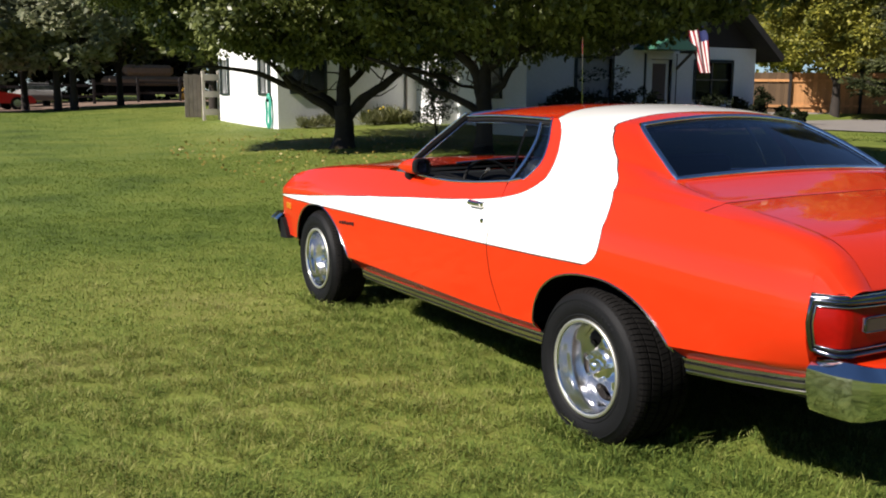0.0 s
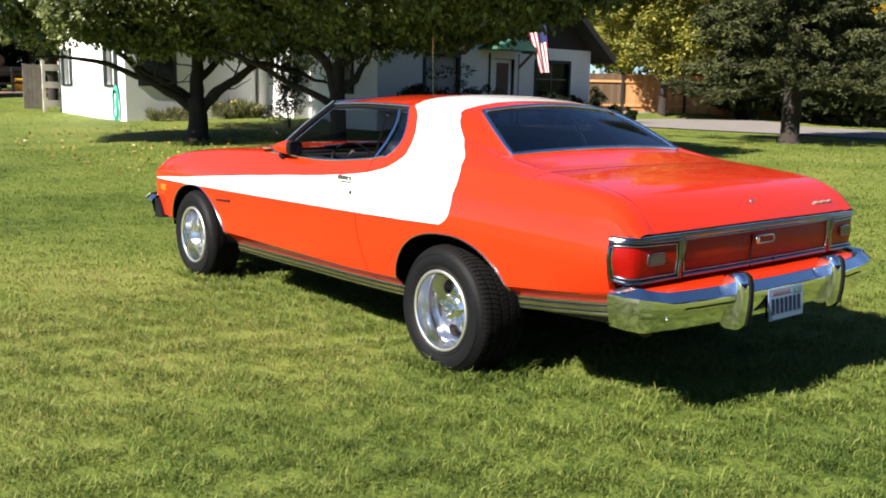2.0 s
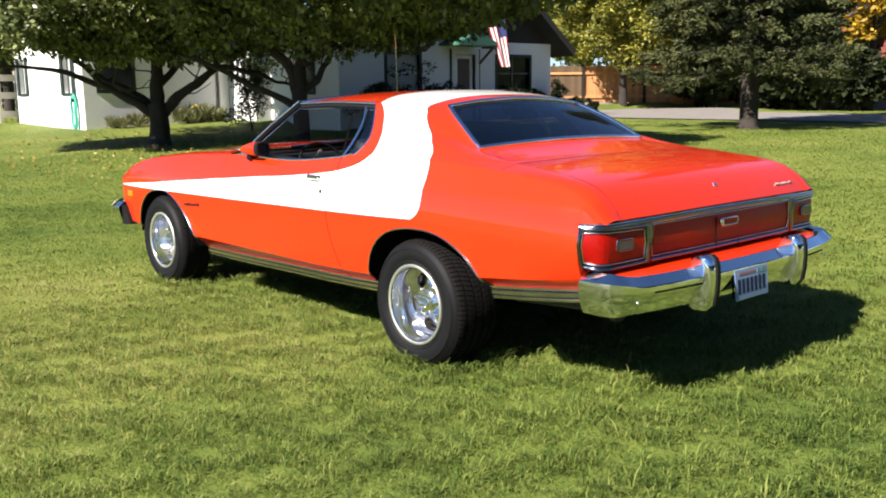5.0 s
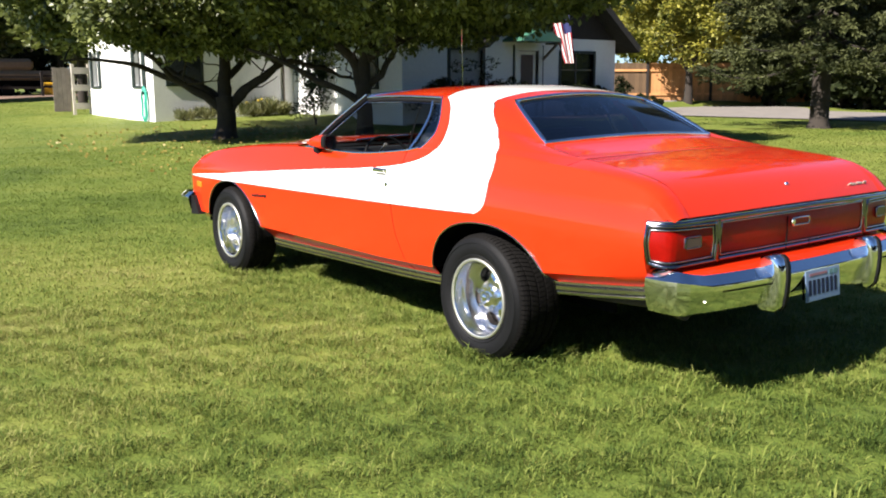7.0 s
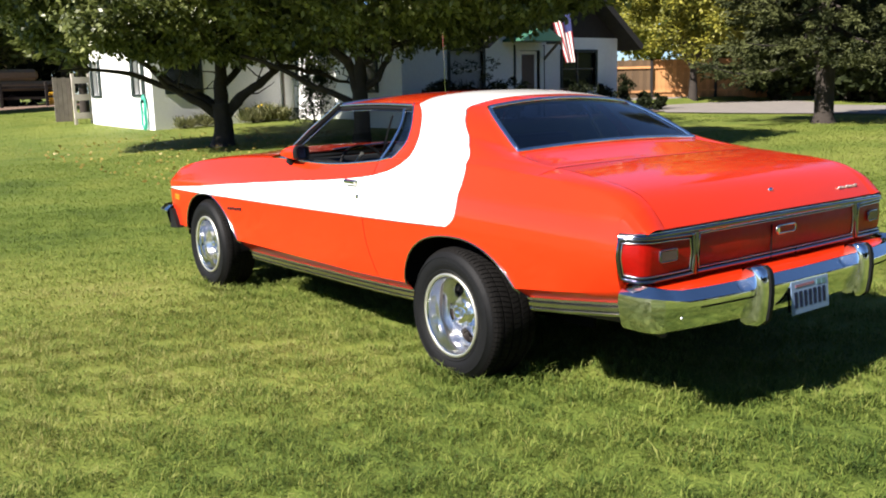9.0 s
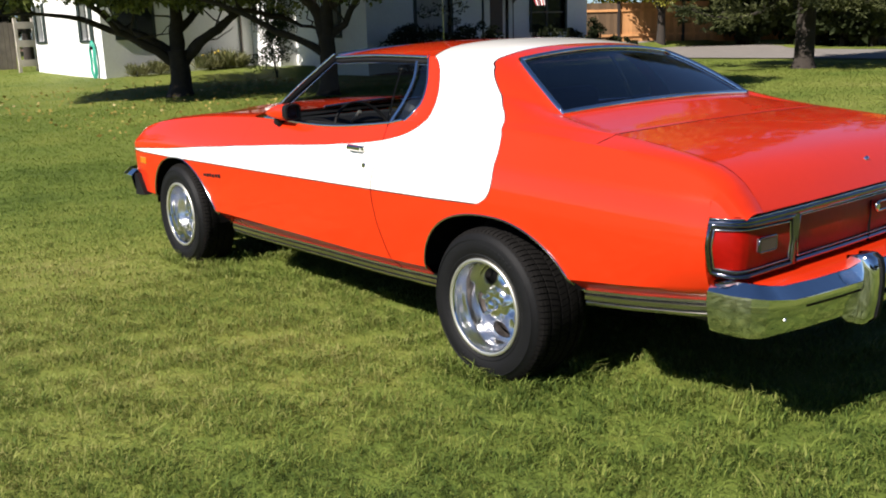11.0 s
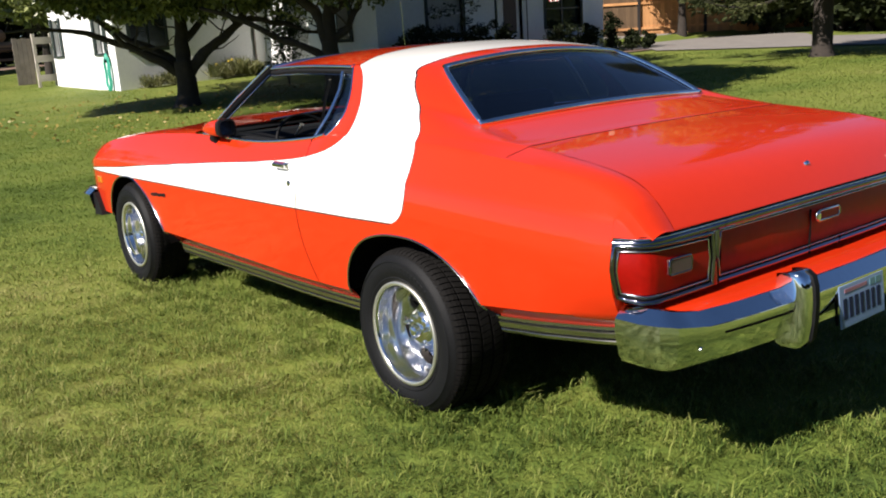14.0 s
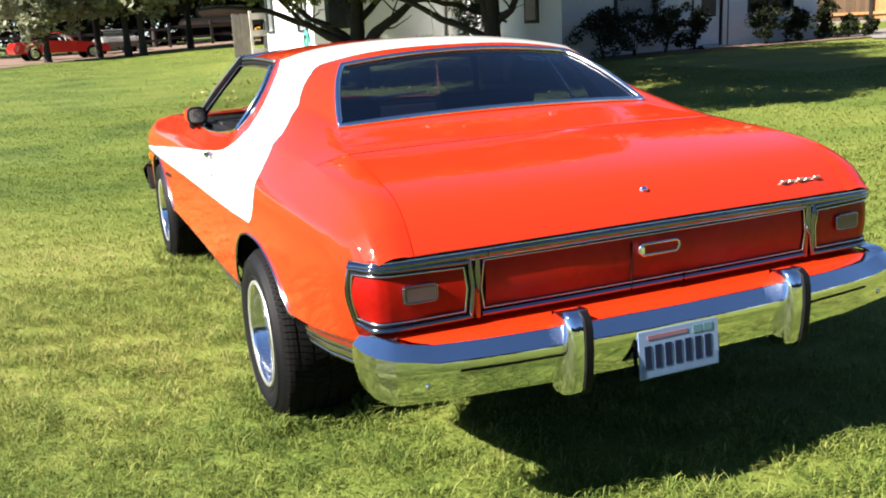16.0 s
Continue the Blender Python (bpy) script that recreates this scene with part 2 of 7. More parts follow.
def leaf_material(name, colour, colour2, rough=0.55, trans=0.35, grain=0.55, spec=0.5):
    """Leaves, each of its own shade, that let some light through."""
    mat = bpy.data.materials.new(name)
    mat.use_nodes = True
    nt = mat.node_tree
    bsdf = nt.nodes["Principled BSDF"]
    geo = nt.nodes.new("ShaderNodeNewGeometry")
    ramp = nt.nodes.new("ShaderNodeValToRGB")
    ramp.color_ramp.elements[0].color = (*colour, 1)
    ramp.color_ramp.elements[1].color = (*colour2, 1)
    tc = nt.nodes.new("ShaderNodeTexCoord")
    branch = nt.nodes.new("ShaderNodeTexNoise")
    branch.inputs["Scale"].default_value = 1.6
    branch.inputs["Detail"].default_value = 2
    nt.links.new(tc.outputs["Object"], branch.inputs["Vector"])
    spread_ = nt.nodes.new("ShaderNodeMapRange")
    spread_.inputs["From Min"].default_value = 0.36
    spread_.inputs["From Max"].default_value = 0.68
    nt.links.new(branch.outputs["Fac"], spread_.inputs["Value"])
    half = nt.nodes.new("ShaderNodeMath")
    half.operation = "MULTIPLY"
    half.inputs[1].default_value = 1 - grain
    nt.links.new(spread_.outputs[0], half.inputs[0])
    both = nt.nodes.new("ShaderNodeMath")
    both.operation = "MULTIPLY_ADD"
    both.inputs[1].default_value = grain
    nt.links.new(geo.outputs["Random Per Island"], both.inputs[0])
    nt.links.new(half.outputs[0], both.inputs[2])
    nt.links.new(both.outputs[0], ramp.inputs[0])
    nt.links.new(ramp.outputs[0], bsdf.inputs["Base Color"])
    bsdf.inputs["Roughness"].default_value = rough
    bsdf.inputs["Specular IOR Level"].default_value = spec
    tr = nt.nodes.new("ShaderNodeBsdfTranslucent")
    nt.links.new(ramp.outputs[0], tr.inputs["Color"])
    mx = nt.nodes.new("ShaderNodeMixShader")
    mx.inputs[0].default_value = trans
    nt.links.new(bsdf.outputs[0], mx.inputs[1])
    nt.links.new(tr.outputs[0], mx.inputs[2])
    nt.links.new(mx.outputs[0], nt.nodes["Material Output"].inputs["Surface"])
    return mat


def grass_material(name, blades):
    """Lawn: patches of darker and of dry yellowish green at two scales."""
    mat = bpy.data.materials.new(name)
    mat.use_nodes = True
    nt = mat.node_tree
    bsdf = nt.nodes["Principled BSDF"]
    tc = nt.nodes.new("ShaderNodeTexCoord")
    n1 = nt.nodes.new("ShaderNodeTexNoise")
    n1.inputs["Scale"].default_value = 0.75
    n1.inputs["Detail"].default_value = 4
    n2 = nt.nodes.new("ShaderNodeTexNoise")
    n2.inputs["Scale"].default_value = 6.5
    n2.inputs["Detail"].default_value = 8
    n2.inputs["Roughness"].default_value = 0.65
    for n in (n1, n2):
        nt.links.new(tc.outputs["Object"], n.inputs["Vector"])
    add = nt.nodes.new("ShaderNodeMath")
    add.operation = "MULTIPLY_ADD"
    # the lawn is drier on the side towards the drive, and more even towards the far yard
    sep = nt.nodes.new("ShaderNodeSeparateXYZ")
    nt.links.new(tc.outputs["Object"], sep.inputs[0])
    away = nt.nodes.new("ShaderNodeVectorMath")
    away.operation = "DISTANCE"
    away.inputs[1].default_value = (-2.5, -1.5, 0.0)
    nt.links.new(tc.outputs["Object"], away.inputs[0])
    even = nt.nodes.new("ShaderNodeMapRange")
    for name_, v_in in (("From Min", 3.0), ("From Max", 10.0), ("To Min", 0.50), ("To Max", 0.12)):
        even.inputs[name_].default_value = v_in
    nt.links.new(away.outputs["Value"], even.inputs["Value"])
    centred = nt.nodes.new("ShaderNodeMath")
    centred.operation = "SUBTRACT"
    centred.inputs[1].default_value = 0.5
    nt.links.new(n2.outputs["Fac"], centred.inputs[0])
    base = nt.nodes.new("ShaderNodeMath")
    base.operation = "MULTIPLY_ADD"
    base.inputs[1].default_value = 0.48
    base.inputs[2].default_value = 0.522
    nt.links.new(n1.outputs["Fac"], base.inputs[0])
    nt.links.new(centred.outputs[0], add.inputs[0])
    nt.links.new(even.outputs[0], add.inputs[1])
    nt.links.new(base.outputs[0], add.inputs[2])
    dry = nt.nodes.new("ShaderNodeMapRange")
    dry.inputs["From Min"].default_value = -0.8
    dry.inputs["From Max"].default_value = 3.5
    dry.inputs["To Max"].default_value = 0.09
    nt.links.new(sep.outputs["X"], dry.inputs["Value"])
    parch = nt.nodes.new("ShaderNodeMath")
    parch.operation = "ADD"
    nt.links.new(add.outputs[0], parch.inputs[0])
    nt.links.new(dry.outputs[0], parch.inputs[1])
    # a smooth, paler and yellower patch beside the car
    dist = nt.nodes.new("ShaderNodeVectorMath")
    dist.operation = "DISTANCE"
    dist.inputs[1].default_value = (-2.1, 2.6, 0.0)
    nt.links.new(tc.outputs["Object"], dist.inputs[0])
    patch = nt.nodes.new("ShaderNodeMapRange")
    patch.interpolation_type = "SMOOTHSTEP"
    for name_, v_in in (("From Min", 0.3), ("From Max", 4.2), ("To Min", 0.13), ("To Max", -0.015)):
        patch.inputs[name_].default_value = v_in
    nt.links.new(dist.outputs["Value"], patch.inputs["Value"])
    paler = nt.nodes.new("ShaderNodeMath")
    paler.operation = "ADD"
    nt.links.new(parch.outputs[0], paler.inputs[0])
    nt.links.new(patch.outputs[0], paler.inputs[1])
    value = paler.outputs[0]
    if blades:
        geo = nt.nodes.new("ShaderNodeNewGeometry")
        about = nt.nodes.new("ShaderNodeMath")
        about.operation = "SUBTRACT"
        about.inputs[1].default_value = 0.5
        nt.links.new(geo.outputs["Random Per Island"], about.inputs[0])
        grain = nt.nodes.new("ShaderNodeMapRange")
        for name_, v_in in (("From Min", 3.5), ("From Max", 10.0), ("To Min", 0.48), ("To Max", 0.10)):
            grain.inputs[name_].default_value = v_in
        nt.links.new(away.outputs["Value"], grain.inputs["Value"])
        blade_ = nt.nodes.new("ShaderNodeMath")
        blade_.operation = "MULTIPLY_ADD"
        nt.links.new(about.outputs[0], blade_.inputs[0])
        nt.links.new(grain.outputs[0], blade_.inputs[1])
        nt.links.new(value, blade_.inputs[2])
        a2 = nt.nodes.new("ShaderNodeMath")
        a2.operation = "ADD"
        a2.inputs[1].default_value = 0.23
        nt.links.new(blade_.outputs[0], a2.inputs[0])
        value = a2.outputs[0]
    spread_ = nt.nodes.new("ShaderNodeMapRange")
    spread_.inputs["From Min"].default_value = 0.75 if blades else 0.60
    spread_.inputs["From Max"].default_value = 1.33 if blades else 1.02
    nt.links.new(value, spread_.inputs["Value"])
    value = spread_.outputs[0]
    ramp = nt.nodes.new("ShaderNodeValToRGB")
    els = ramp.color_ramp.elements
    els.new(0.5), els.new(0.7)
    for e, (p, c) in zip(els, GRASS_COLOURS[bool(blades)]):
        e.position = p
        e.color = (*c, 1)
    nt.links.new(value, ramp.inputs[0])
    nt.links.new(ramp.outputs[0], bsdf.inputs["Base Color"])
    bsdf.inputs["Roughness"].default_value = 0.75
    bsdf.inputs["Specular IOR Level"].default_value = 0.25
    if blades:
        tr = nt.nodes.new("ShaderNodeBsdfTranslucent")
        nt.links.new(ramp.outputs[0], tr.inputs["Color"])
        mx = nt.nodes.new("ShaderNodeMixShader")
        mx.inputs[0].default_value = 0.3
        nt.links.new(bsdf.outputs[0], mx.inputs[1])
        nt.links.new(tr.outputs[0], mx.inputs[2])
        nt.links.new(mx.outputs[0], nt.nodes["Material Output"].inputs["Surface"])
    else:
        bn = nt.nodes.new("ShaderNodeTexNoise")
        bn.inputs["Scale"].default_value = 45
        bn.inputs["Detail"].default_value = 4
        nt.links.new(tc.outputs["Object"], bn.inputs["Vector"])
        b = nt.nodes.new("ShaderNodeBump")
        b.inputs["Strength"].default_value = 0.5
        b.inputs["Distance"].default_value = 0.03
        nt.links.new(bn.outputs["Fac"], b.inputs["Height"])
        nt.links.new(b.outputs[0], bsdf.inputs["Normal"])
    return mat


STRIPE_FRONT = [(0.655, 3.85), (0.69, 3.4), (0.72, 3.05), (0.769, 2.48), (0.806, 2.06), (0.827, 1.83), (0.85, 1.56), (0.871, 1.25), (0.887, 1.10), (0.90, 0.95), (0.915, 0.82),
                (0.931, 0.715), (0.945, 0.65), (0.96, 0.59), (0.98, 0.538), (1.005, 0.497), (1.035, 0.472), (1.065, 0.472), (1.10, 0.482), (1.14, 0.498), (1.18, 0.522),
                (1.235, 0.568), (1.275, 0.61), (1.31, 0.672), (1.335, 0.735), (1.35, 0.735), (1.37, 0.70)]
STRIPE_REAR = [(0.69, 0.20), (0.71, 0.10), (0.732, 0.012), (0.76, -0.032), (0.794, -0.051), (0.85, -0.059), (0.904, -0.058), (0.95, -0.046), (0.997, -0.026), (1.028, -0.006), (1.066, 0.030),
               (1.10, 0.078), (1.148, 0.155), (1.198, 0.225), (1.252, 0.298), (1.275, 0.326), (1.304, 0.336), (1.332, 0.36), (1.37, 0.36)]
STRIPE_LOW = [(-0.3, 0.737), (0.06, 0.728), (0.333, 0.718), (0.755, 0.707), (1.3, 0.695), (1.84, 0.685), (2.4, 0.676), (2.9, 0.669), (3.8, 0.657)]
GRASS_COLOURS = {True: [(0.0, (0.0396, 0.0739, 0.0108)), (0.35, (0.1043, 0.1531, 0.0244)), (0.70, (0.1901, 0.231, 0.0460)), (1.0, (0.3102, 0.3003, 0.1033))],
                 False: [(0.0, (0.0383, 0.0634, 0.0102)), (0.35, (0.0930, 0.1300, 0.0199)), (0.70, (0.150, 0.174, 0.0318)), (1.0, (0.1914, 0.1881, 0.0556))]}

M_paint = paint_material()
M_red = material("plain_red_paint", (0.528, 0.0255, 0.0033), rough=0.5, coat=1.0, spread=0.03, scale=3.0, spec=0.06)
M_chrome = material("chrome", (0.86, 0.86, 0.86), rough=0.05, metal=1.0, spread=0.04, scale=5, bump=0.035, bump_scale=6)
M_trim = material("aged_bright_trim", (0.52, 0.52, 0.54), rough=0.15, metal=1.0, spread=0.06, scale=9)
M_bezel = material("dark_chrome", (0.21, 0.21, 0.25), rough=0.08, metal=1.0, spread=0.08, scale=9, coat=0.5)
M_sill = material("dull_sill_aluminium", (0.56, 0.54, 0.47), rough=0.24, metal=1.0, spread=0.12, scale=16)
M_lip = material("satin_aluminium", (0.78, 0.76, 0.68), rough=0.45, metal=1.0, spread=0.08, scale=20)
M_alloy = material("polished_aluminium", (0.80, 0.80, 0.80), rough=0.13, metal=1.0, spread=0.05, scale=14)
M_black = material("black_trim", (0.0066, 0.0066, 0.0073), rough=0.6, spread=0.2, spec=0.2)
M_seal = material("black_rubber_seal", (0.004, 0.004, 0.0046), rough=0.8, spread=0.2, spec=0.06)
M_belt = material("grey_belt_webbing", (0.30, 0.28, 0.26), rough=0.8, spread=0.15, scale=40)
M_gasket = material("dark_red_gasket", (0.0165, 0.004, 0.004), rough=0.55, spread=0.2, spec=0.25)
# near-black for hidden parts; the darkness of cavities is put into its colour
M_dark = material("black_parts_cavity_shade", (0.004, 0.004, 0.004), rough=0.9, spread=0.2, spec=0.05)
M_rubber = material("tyre_rubber", (0.0036, 0.0038, 0.0044), rough=0.65, spread=0.25, scale=20, bump=0.15, bump_scale=200, spec=0.22)
M_tread = material("dusty_tread_rubber", (0.0059, 0.0053, 0.005), rough=0.85, spread=0.35, scale=30, bump=0.25, bump_scale=150, spec=0.15)
M_drum = material("dull_brake_iron", (0.066, 0.0528, 0.0462), rough=0.7, metal=0.3, spread=0.3, scale=20)
M_vinyl = material("black_vinyl", (0.0066, 0.0066, 0.0073), rough=0.55, spread=0.2, bump=0.2, bump_scale=120)
M_lens = material("red_lens", (0.2376, 0.004, 0.002), rough=0.3, coat=0.06, spread=0.14, scale=6, spec=0.15)
M_lens_dark = material("dark_red_lens", (0.27, 0.006, 0.002), rough=0.4, coat=0.03, spread=0.2, scale=4, spec=0.2)
M_reverse = material("reversing_lens", (0.085, 0.055, 0.055), rough=0.3, coat=0.3, spec=0.4, spread=0.15, scale=30)
M_amber = material("amber_lens", (0.561, 0.1716, 0.0066), rough=0.25, coat=0.6, spread=0.1)
M_glass = glass("window_glass", (0.80, 0.84, 0.83))
M_rear_glass = glass("rear_window_glass", (0.24, 0.26, 0.40), shine=0.12)
M_tint = glass("tinted_window_glass", (0.56, 0.62, 0.62))
M_plate = material("plate_white", (0.18, 0.26, 0.41), rough=0.4, spread=0.08)
M_plate_blue = material("plate_blue", (0.1056, 0.1716, 0.297), rough=0.4)
M_plate_dark = material("plate_navy", (0.008, 0.013, 0.040), rough=0.5, spec=0.2)
M_plate_red = material("plate_red", (0.24, 0.11, 0.15), rough=0.4)
M_green = material("sticker_green", (0.09, 0.19, 0.22), rough=0.4)
M_white_wall = material("white_stucco", (0.76, 0.76, 0.75), rough=0.85, spread=0.06, scale=1.5, bump=0.25, bump_scale=40)
M_white_trim = material("white_trim", (0.72, 0.72, 0.70), rough=0.6, spread=0.08, scale=6)
M_pale_wall = material("pale_render", (0.23, 0.22, 0.21), rough=0.9, spread=0.15, scale=2, bump=0.3, bump_scale=40)
M_dark_trim = material("dark_green_trim", (0.0106, 0.0198, 0.0172), rough=0.6, spread=0.15)
M_brown = material("dark_brown_boards", (0.0185, 0.0145, 0.0132), rough=0.8, spread=0.25, scale=5, bump=0.3)
M_roof = material("roof_shingle", (0.0396, 0.0363, 0.033), rough=0.9, spread=0.3, scale=6, bump=0.4)
M_green_roof = material("green_metal_roof", (0.0528, 0.1584, 0.1056), rough=0.4, spread=0.15)
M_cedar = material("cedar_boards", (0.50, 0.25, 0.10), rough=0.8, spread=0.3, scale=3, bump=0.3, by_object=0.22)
M_cedar_dark = material("dark_cedar_boards", (0.1254, 0.0792, 0.0429), rough=0.8, spread=0.3, scale=3, bump=0.3, by_object=0.22)
M_old_wood = material("grey_old_wood", (0.1782, 0.1518, 0.1254), rough=0.9, spread=0.3, scale=5, bump=0.3)
M_pale_wood = material("pale_weathered_wood", (0.44, 0.40, 0.34), rough=0.9, spread=0.2, scale=5, bump=0.3)
M_bark = material("bark", (0.0297, 0.0231, 0.0185), rough=0.95, spread=0.4, scale=9, bump=0.9, bump_scale=25)
M_gravel = material("gravel", (0.195, 0.176, 0.156), rough=0.95, spread=0.25, scale=2, bump=0.6, bump_scale=80)
M_dirt = material("bare_dirt", (0.1716, 0.1122, 0.0792), rough=0.95, spread=0.3, scale=1, bump=0.5)
M_hose = material("green_hose", (0.033, 0.3168, 0.2244), rough=0.4, spread=0.1)
M_leaf = leaf_material("apple_leaves", (0.0172, 0.033, 0.0079), (0.245, 0.270, 0.082), rough=0.36, trans=0.28)
# dark leaves; the deep shade beyond the drive is put into their colour too
M_bush = leaf_material("dark_leaves_with_shade", (0.0080, 0.0125, 0.0052), (0.0300, 0.0380, 0.0140), trans=0.08, spec=0.1)
M_needle = leaf_material("spruce_needles", (0.0065, 0.0110, 0.0045), (0.120, 0.132, 0.050), trans=0.06, grain=0.3, spec=0.12)
M_yellow = leaf_material("yellowing_leaves", (0.0496, 0.076, 0.0132), (0.42, 0.38, 0.05))
M_gold = leaf_material("golden_leaves", (0.297, 0.1848, 0.0132), (0.495, 0.3168, 0.0198))
M_willow = leaf_material("grey_green_leaves", (0.13, 0.15, 0.08), (0.42, 0.42, 0.27), trans=0.45)
M_shrub = leaf_material("shrub_leaves", (0.0198, 0.0396, 0.0099), (0.0594, 0.0792, 0.0198), trans=0.2)
M_hedge = leaf_material("hedge_leaves", (0.040, 0.074, 0.0099), (0.135, 0.180, 0.030), trans=0.25)
M_border = leaf_material("border_blades", (0.0462, 0.066, 0.0198), (0.2112, 0.198, 0.0792), trans=0.25)
M_fallen = leaf_material("fallen_leaves", (0.198, 0.132, 0.0198), (0.363, 0.2772, 0.0792), trans=0.1)
M_lawn = grass_material("lawn_soil", False)
M_blade = grass_material("grass_blades", True)
M_brick = material("brick_red", (0.165, 0.045, 0.028), rough=0.9, spread=0.25, scale=10, bump=0.4)
M_redcar = material("far_red_paint", (0.55, 0.02, 0.015), rough=0.35, coat=0.6, spread=0.05)
M_palecar = material("far_pale_paint", (0.2772, 0.264, 0.2508), rough=0.45, coat=0.3, spread=0.1)
M_canvas = material("beige_canvas", (0.198, 0.1584, 0.1122), rough=0.9, spread=0.2)
M_flag_red = material("flag_red", (0.297, 0.0198, 0.033), rough=0.8, spread=0.08)
M_flag_white = material("flag_white", (0.70, 0.68, 0.66), rough=0.8, spread=0.06)
M_flag_blue = material("flag_blue", (0.0132, 0.0198, 0.0924), rough=0.8, spread=0.1)
M_flower = material("yellow_petals", (0.495, 0.363, 0.033), rough=0.7)
M_yel = material("yellow_paint", (0.495, 0.2772, 0.0132), rough=0.5)
M_win = material("dark_window_pane", (0.0132, 0.0158, 0.0165), rough=0.08, spread=0.3, scale=2, coat=0.6)
M_curtain = material("pale_curtain", (0.38, 0.37, 0.35), rough=0.9, spread=0.15)
M_door = material("door_paint", (0.066, 0.0396, 0.033), rough=0.5, spread=0.2)

# ---- ground ----
def gz(x, y):
    return float(height(x, y))


gx = np.concatenate([np.linspace(-400, -20, 20), np.linspace(-18, 40, 117), np.linspace(45, 400, 20)])
gy = np.concatenate([np.linspace(-400, -20, 20), np.linspace(-18, 80, 197), np.linspace(90, 600, 25)])
GX, GY = np.meshgrid(gx, gy, indexing="ij")
GZ = height(GX, GY)
lump = np.array([[noise.noise((x * 1.1, y * 1.1, 0.0)) * 0.012 if abs(x) < 30 and abs(y) < 40 else 0.0 for y in gy] for x in gx])
V = np.stack([GX, GY, GZ + lump * 0.6 - 0.018], -1).reshape(-1, 3)
n0, n1 = GX.shape
idx = np.arange(n0 * n1).reshape(n0, n1)
quads = np.stack([idx[:-1, :-1], idx[1:, :-1], idx[1:, 1:], idx[:-1, 1:]], -1).reshape(-1, 4)
ground = new("ground", fast_mesh("ground", V, quads, M_lawn, smooth=True))
tagged(ground, "mown lawn of mixed green and dry grass", "lawn", kind="structure")


wave_rng = np.random.default_rng(12)
WAVES = [(2 * np.pi / L * np.cos(a), 2 * np.pi / L * np.sin(a), ph) for L, a, ph in zip(np.geomspace(0.035, 0.60, 20), wave_rng.uniform(0, np.pi, 20), wave_rng.uniform(0, 6.28, 20))]


def tuft(x, y):
    """Uneven growth of the lawn, roughly from -1 to 1."""
    return sum(np.sin(kx * x + ky * y + ph) for kx, ky, ph in WAVES) / 3.7


def blades(name, x0, x1, y0, y1, count, h0, h1, w, seed, keep=None, clumpy=1.0):
    """Matted blades of grass lying over one another, as one mesh."""
    r = np.random.default_rng(seed)
    x, y = r.uniform(x0, x1, count), r.uniform(y0, y1, count)
    g = tuft(x, y) * clumpy
    ok = r.uniform(-1.9, 0.5, count) < g
    if keep is not None:
        ok &= keep(x, y)
    x, y, g = x[ok], y[ok], g[ok]
    n = len(x)
    h = r.uniform(h0, h1, n) * (1.0 + 0.58 * np.clip(g, -1.2, 1.5))
    # blades fall every way
    a = 2.2 * tuft(x * 0.45 + 7.0, y * 0.45 - 3.0) + r.uniform(-3.1, 3.1, n)
    lean = r.uniform(0.2, 1.9, n)
    z = height(x, y) - 0.016
    ww = w * r.uniform(0.6, 1.35, n)
    sx, sy = np.cos(a) * ww, np.sin(a) * ww
    lx, ly = -np.sin(a) * h * lean, np.cos(a) * h * lean
    v = np.zeros((n, 4, 3))
    v[:, 0] = np.stack([x, y, z], 1)
    v[:, 1] = np.stack([x + sx + lx * 0.4, y + sy + ly * 0.4, z + h * 0.72], 1)
    v[:, 2] = np.stack([x + lx, y + ly, z + h * r.uniform(0.75, 1.05, n)], 1)
    v[:, 3] = np.stack([x - sx + lx * 0.4, y - sy + ly * 0.4, z + h * 0.72], 1)
    return tagged(new(name, fast_mesh(name, v.reshape(-1, 3), np.arange(n * 4).reshape(n, 4), M_blade)), "short mown grass blades in uneven tufts", "grass", kind="stuff")


def off_tyres(x, y):
    ok = np.ones(len(x), bool)
    for tx in (-0.86, 0.86):
        for ty in (AXLE_R_Y, AXLE_F_Y):
            ok &= ~((np.abs(x - tx) < 0.15) & (np.abs(y - ty) < 0.10))
    return ok


AXLE_R_Y, AXLE_F_Y = 0.0, 2.896
blades("grass", -4.4, 2.4, -2.6, 2.6, 420000, 0.013, 0.033, 0.0019, 1, off_tyres)
blades("grass", -5.5, 4.5, 2.6, 8.0, 165000, 0.012, 0.026, 0.0036, 2, off_tyres, clumpy=0.6)
blades("grass", 2.4, 7.0, -2.6, 2.6, 70000, 0.012, 0.027, 0.0042, 3)
blades("grass", -8.0, 10.0, 8.0, 15.0, 85000, 0.012, 0.024, 0.0070, 4, clumpy=0.2)
blades("grass", 4.5, 14.5, -4.0, 8.0, 75000, 0.012, 0.026, 0.0068, 5, lambda x, y: (x > 7.0) | (y > 2.6), clumpy=0.2)
blades("grass", -10.0, 6.0, -8.5, -2.6, 90000, 0.013, 0.030, 0.0060, 9, clumpy=0.5)
blades("grass", -10.0, -4.4, -2.6, 2.6, 32000, 0.013, 0.030, 0.0055, 10, clumpy=0.5)
blades("grass", -12.0, 6.0, 27.0, 40.0, 30000, 0.012, 0.024, 0.014, 7, clumpy=0.2)
blades("grass", 14.5, 26.5, 0.0, 15.0, 38000, 0.012, 0.024, 0.010, 8, lambda x, y: (x < 17.4) | ((x > 24.0) & (y < 11.5)), clumpy=0.2)
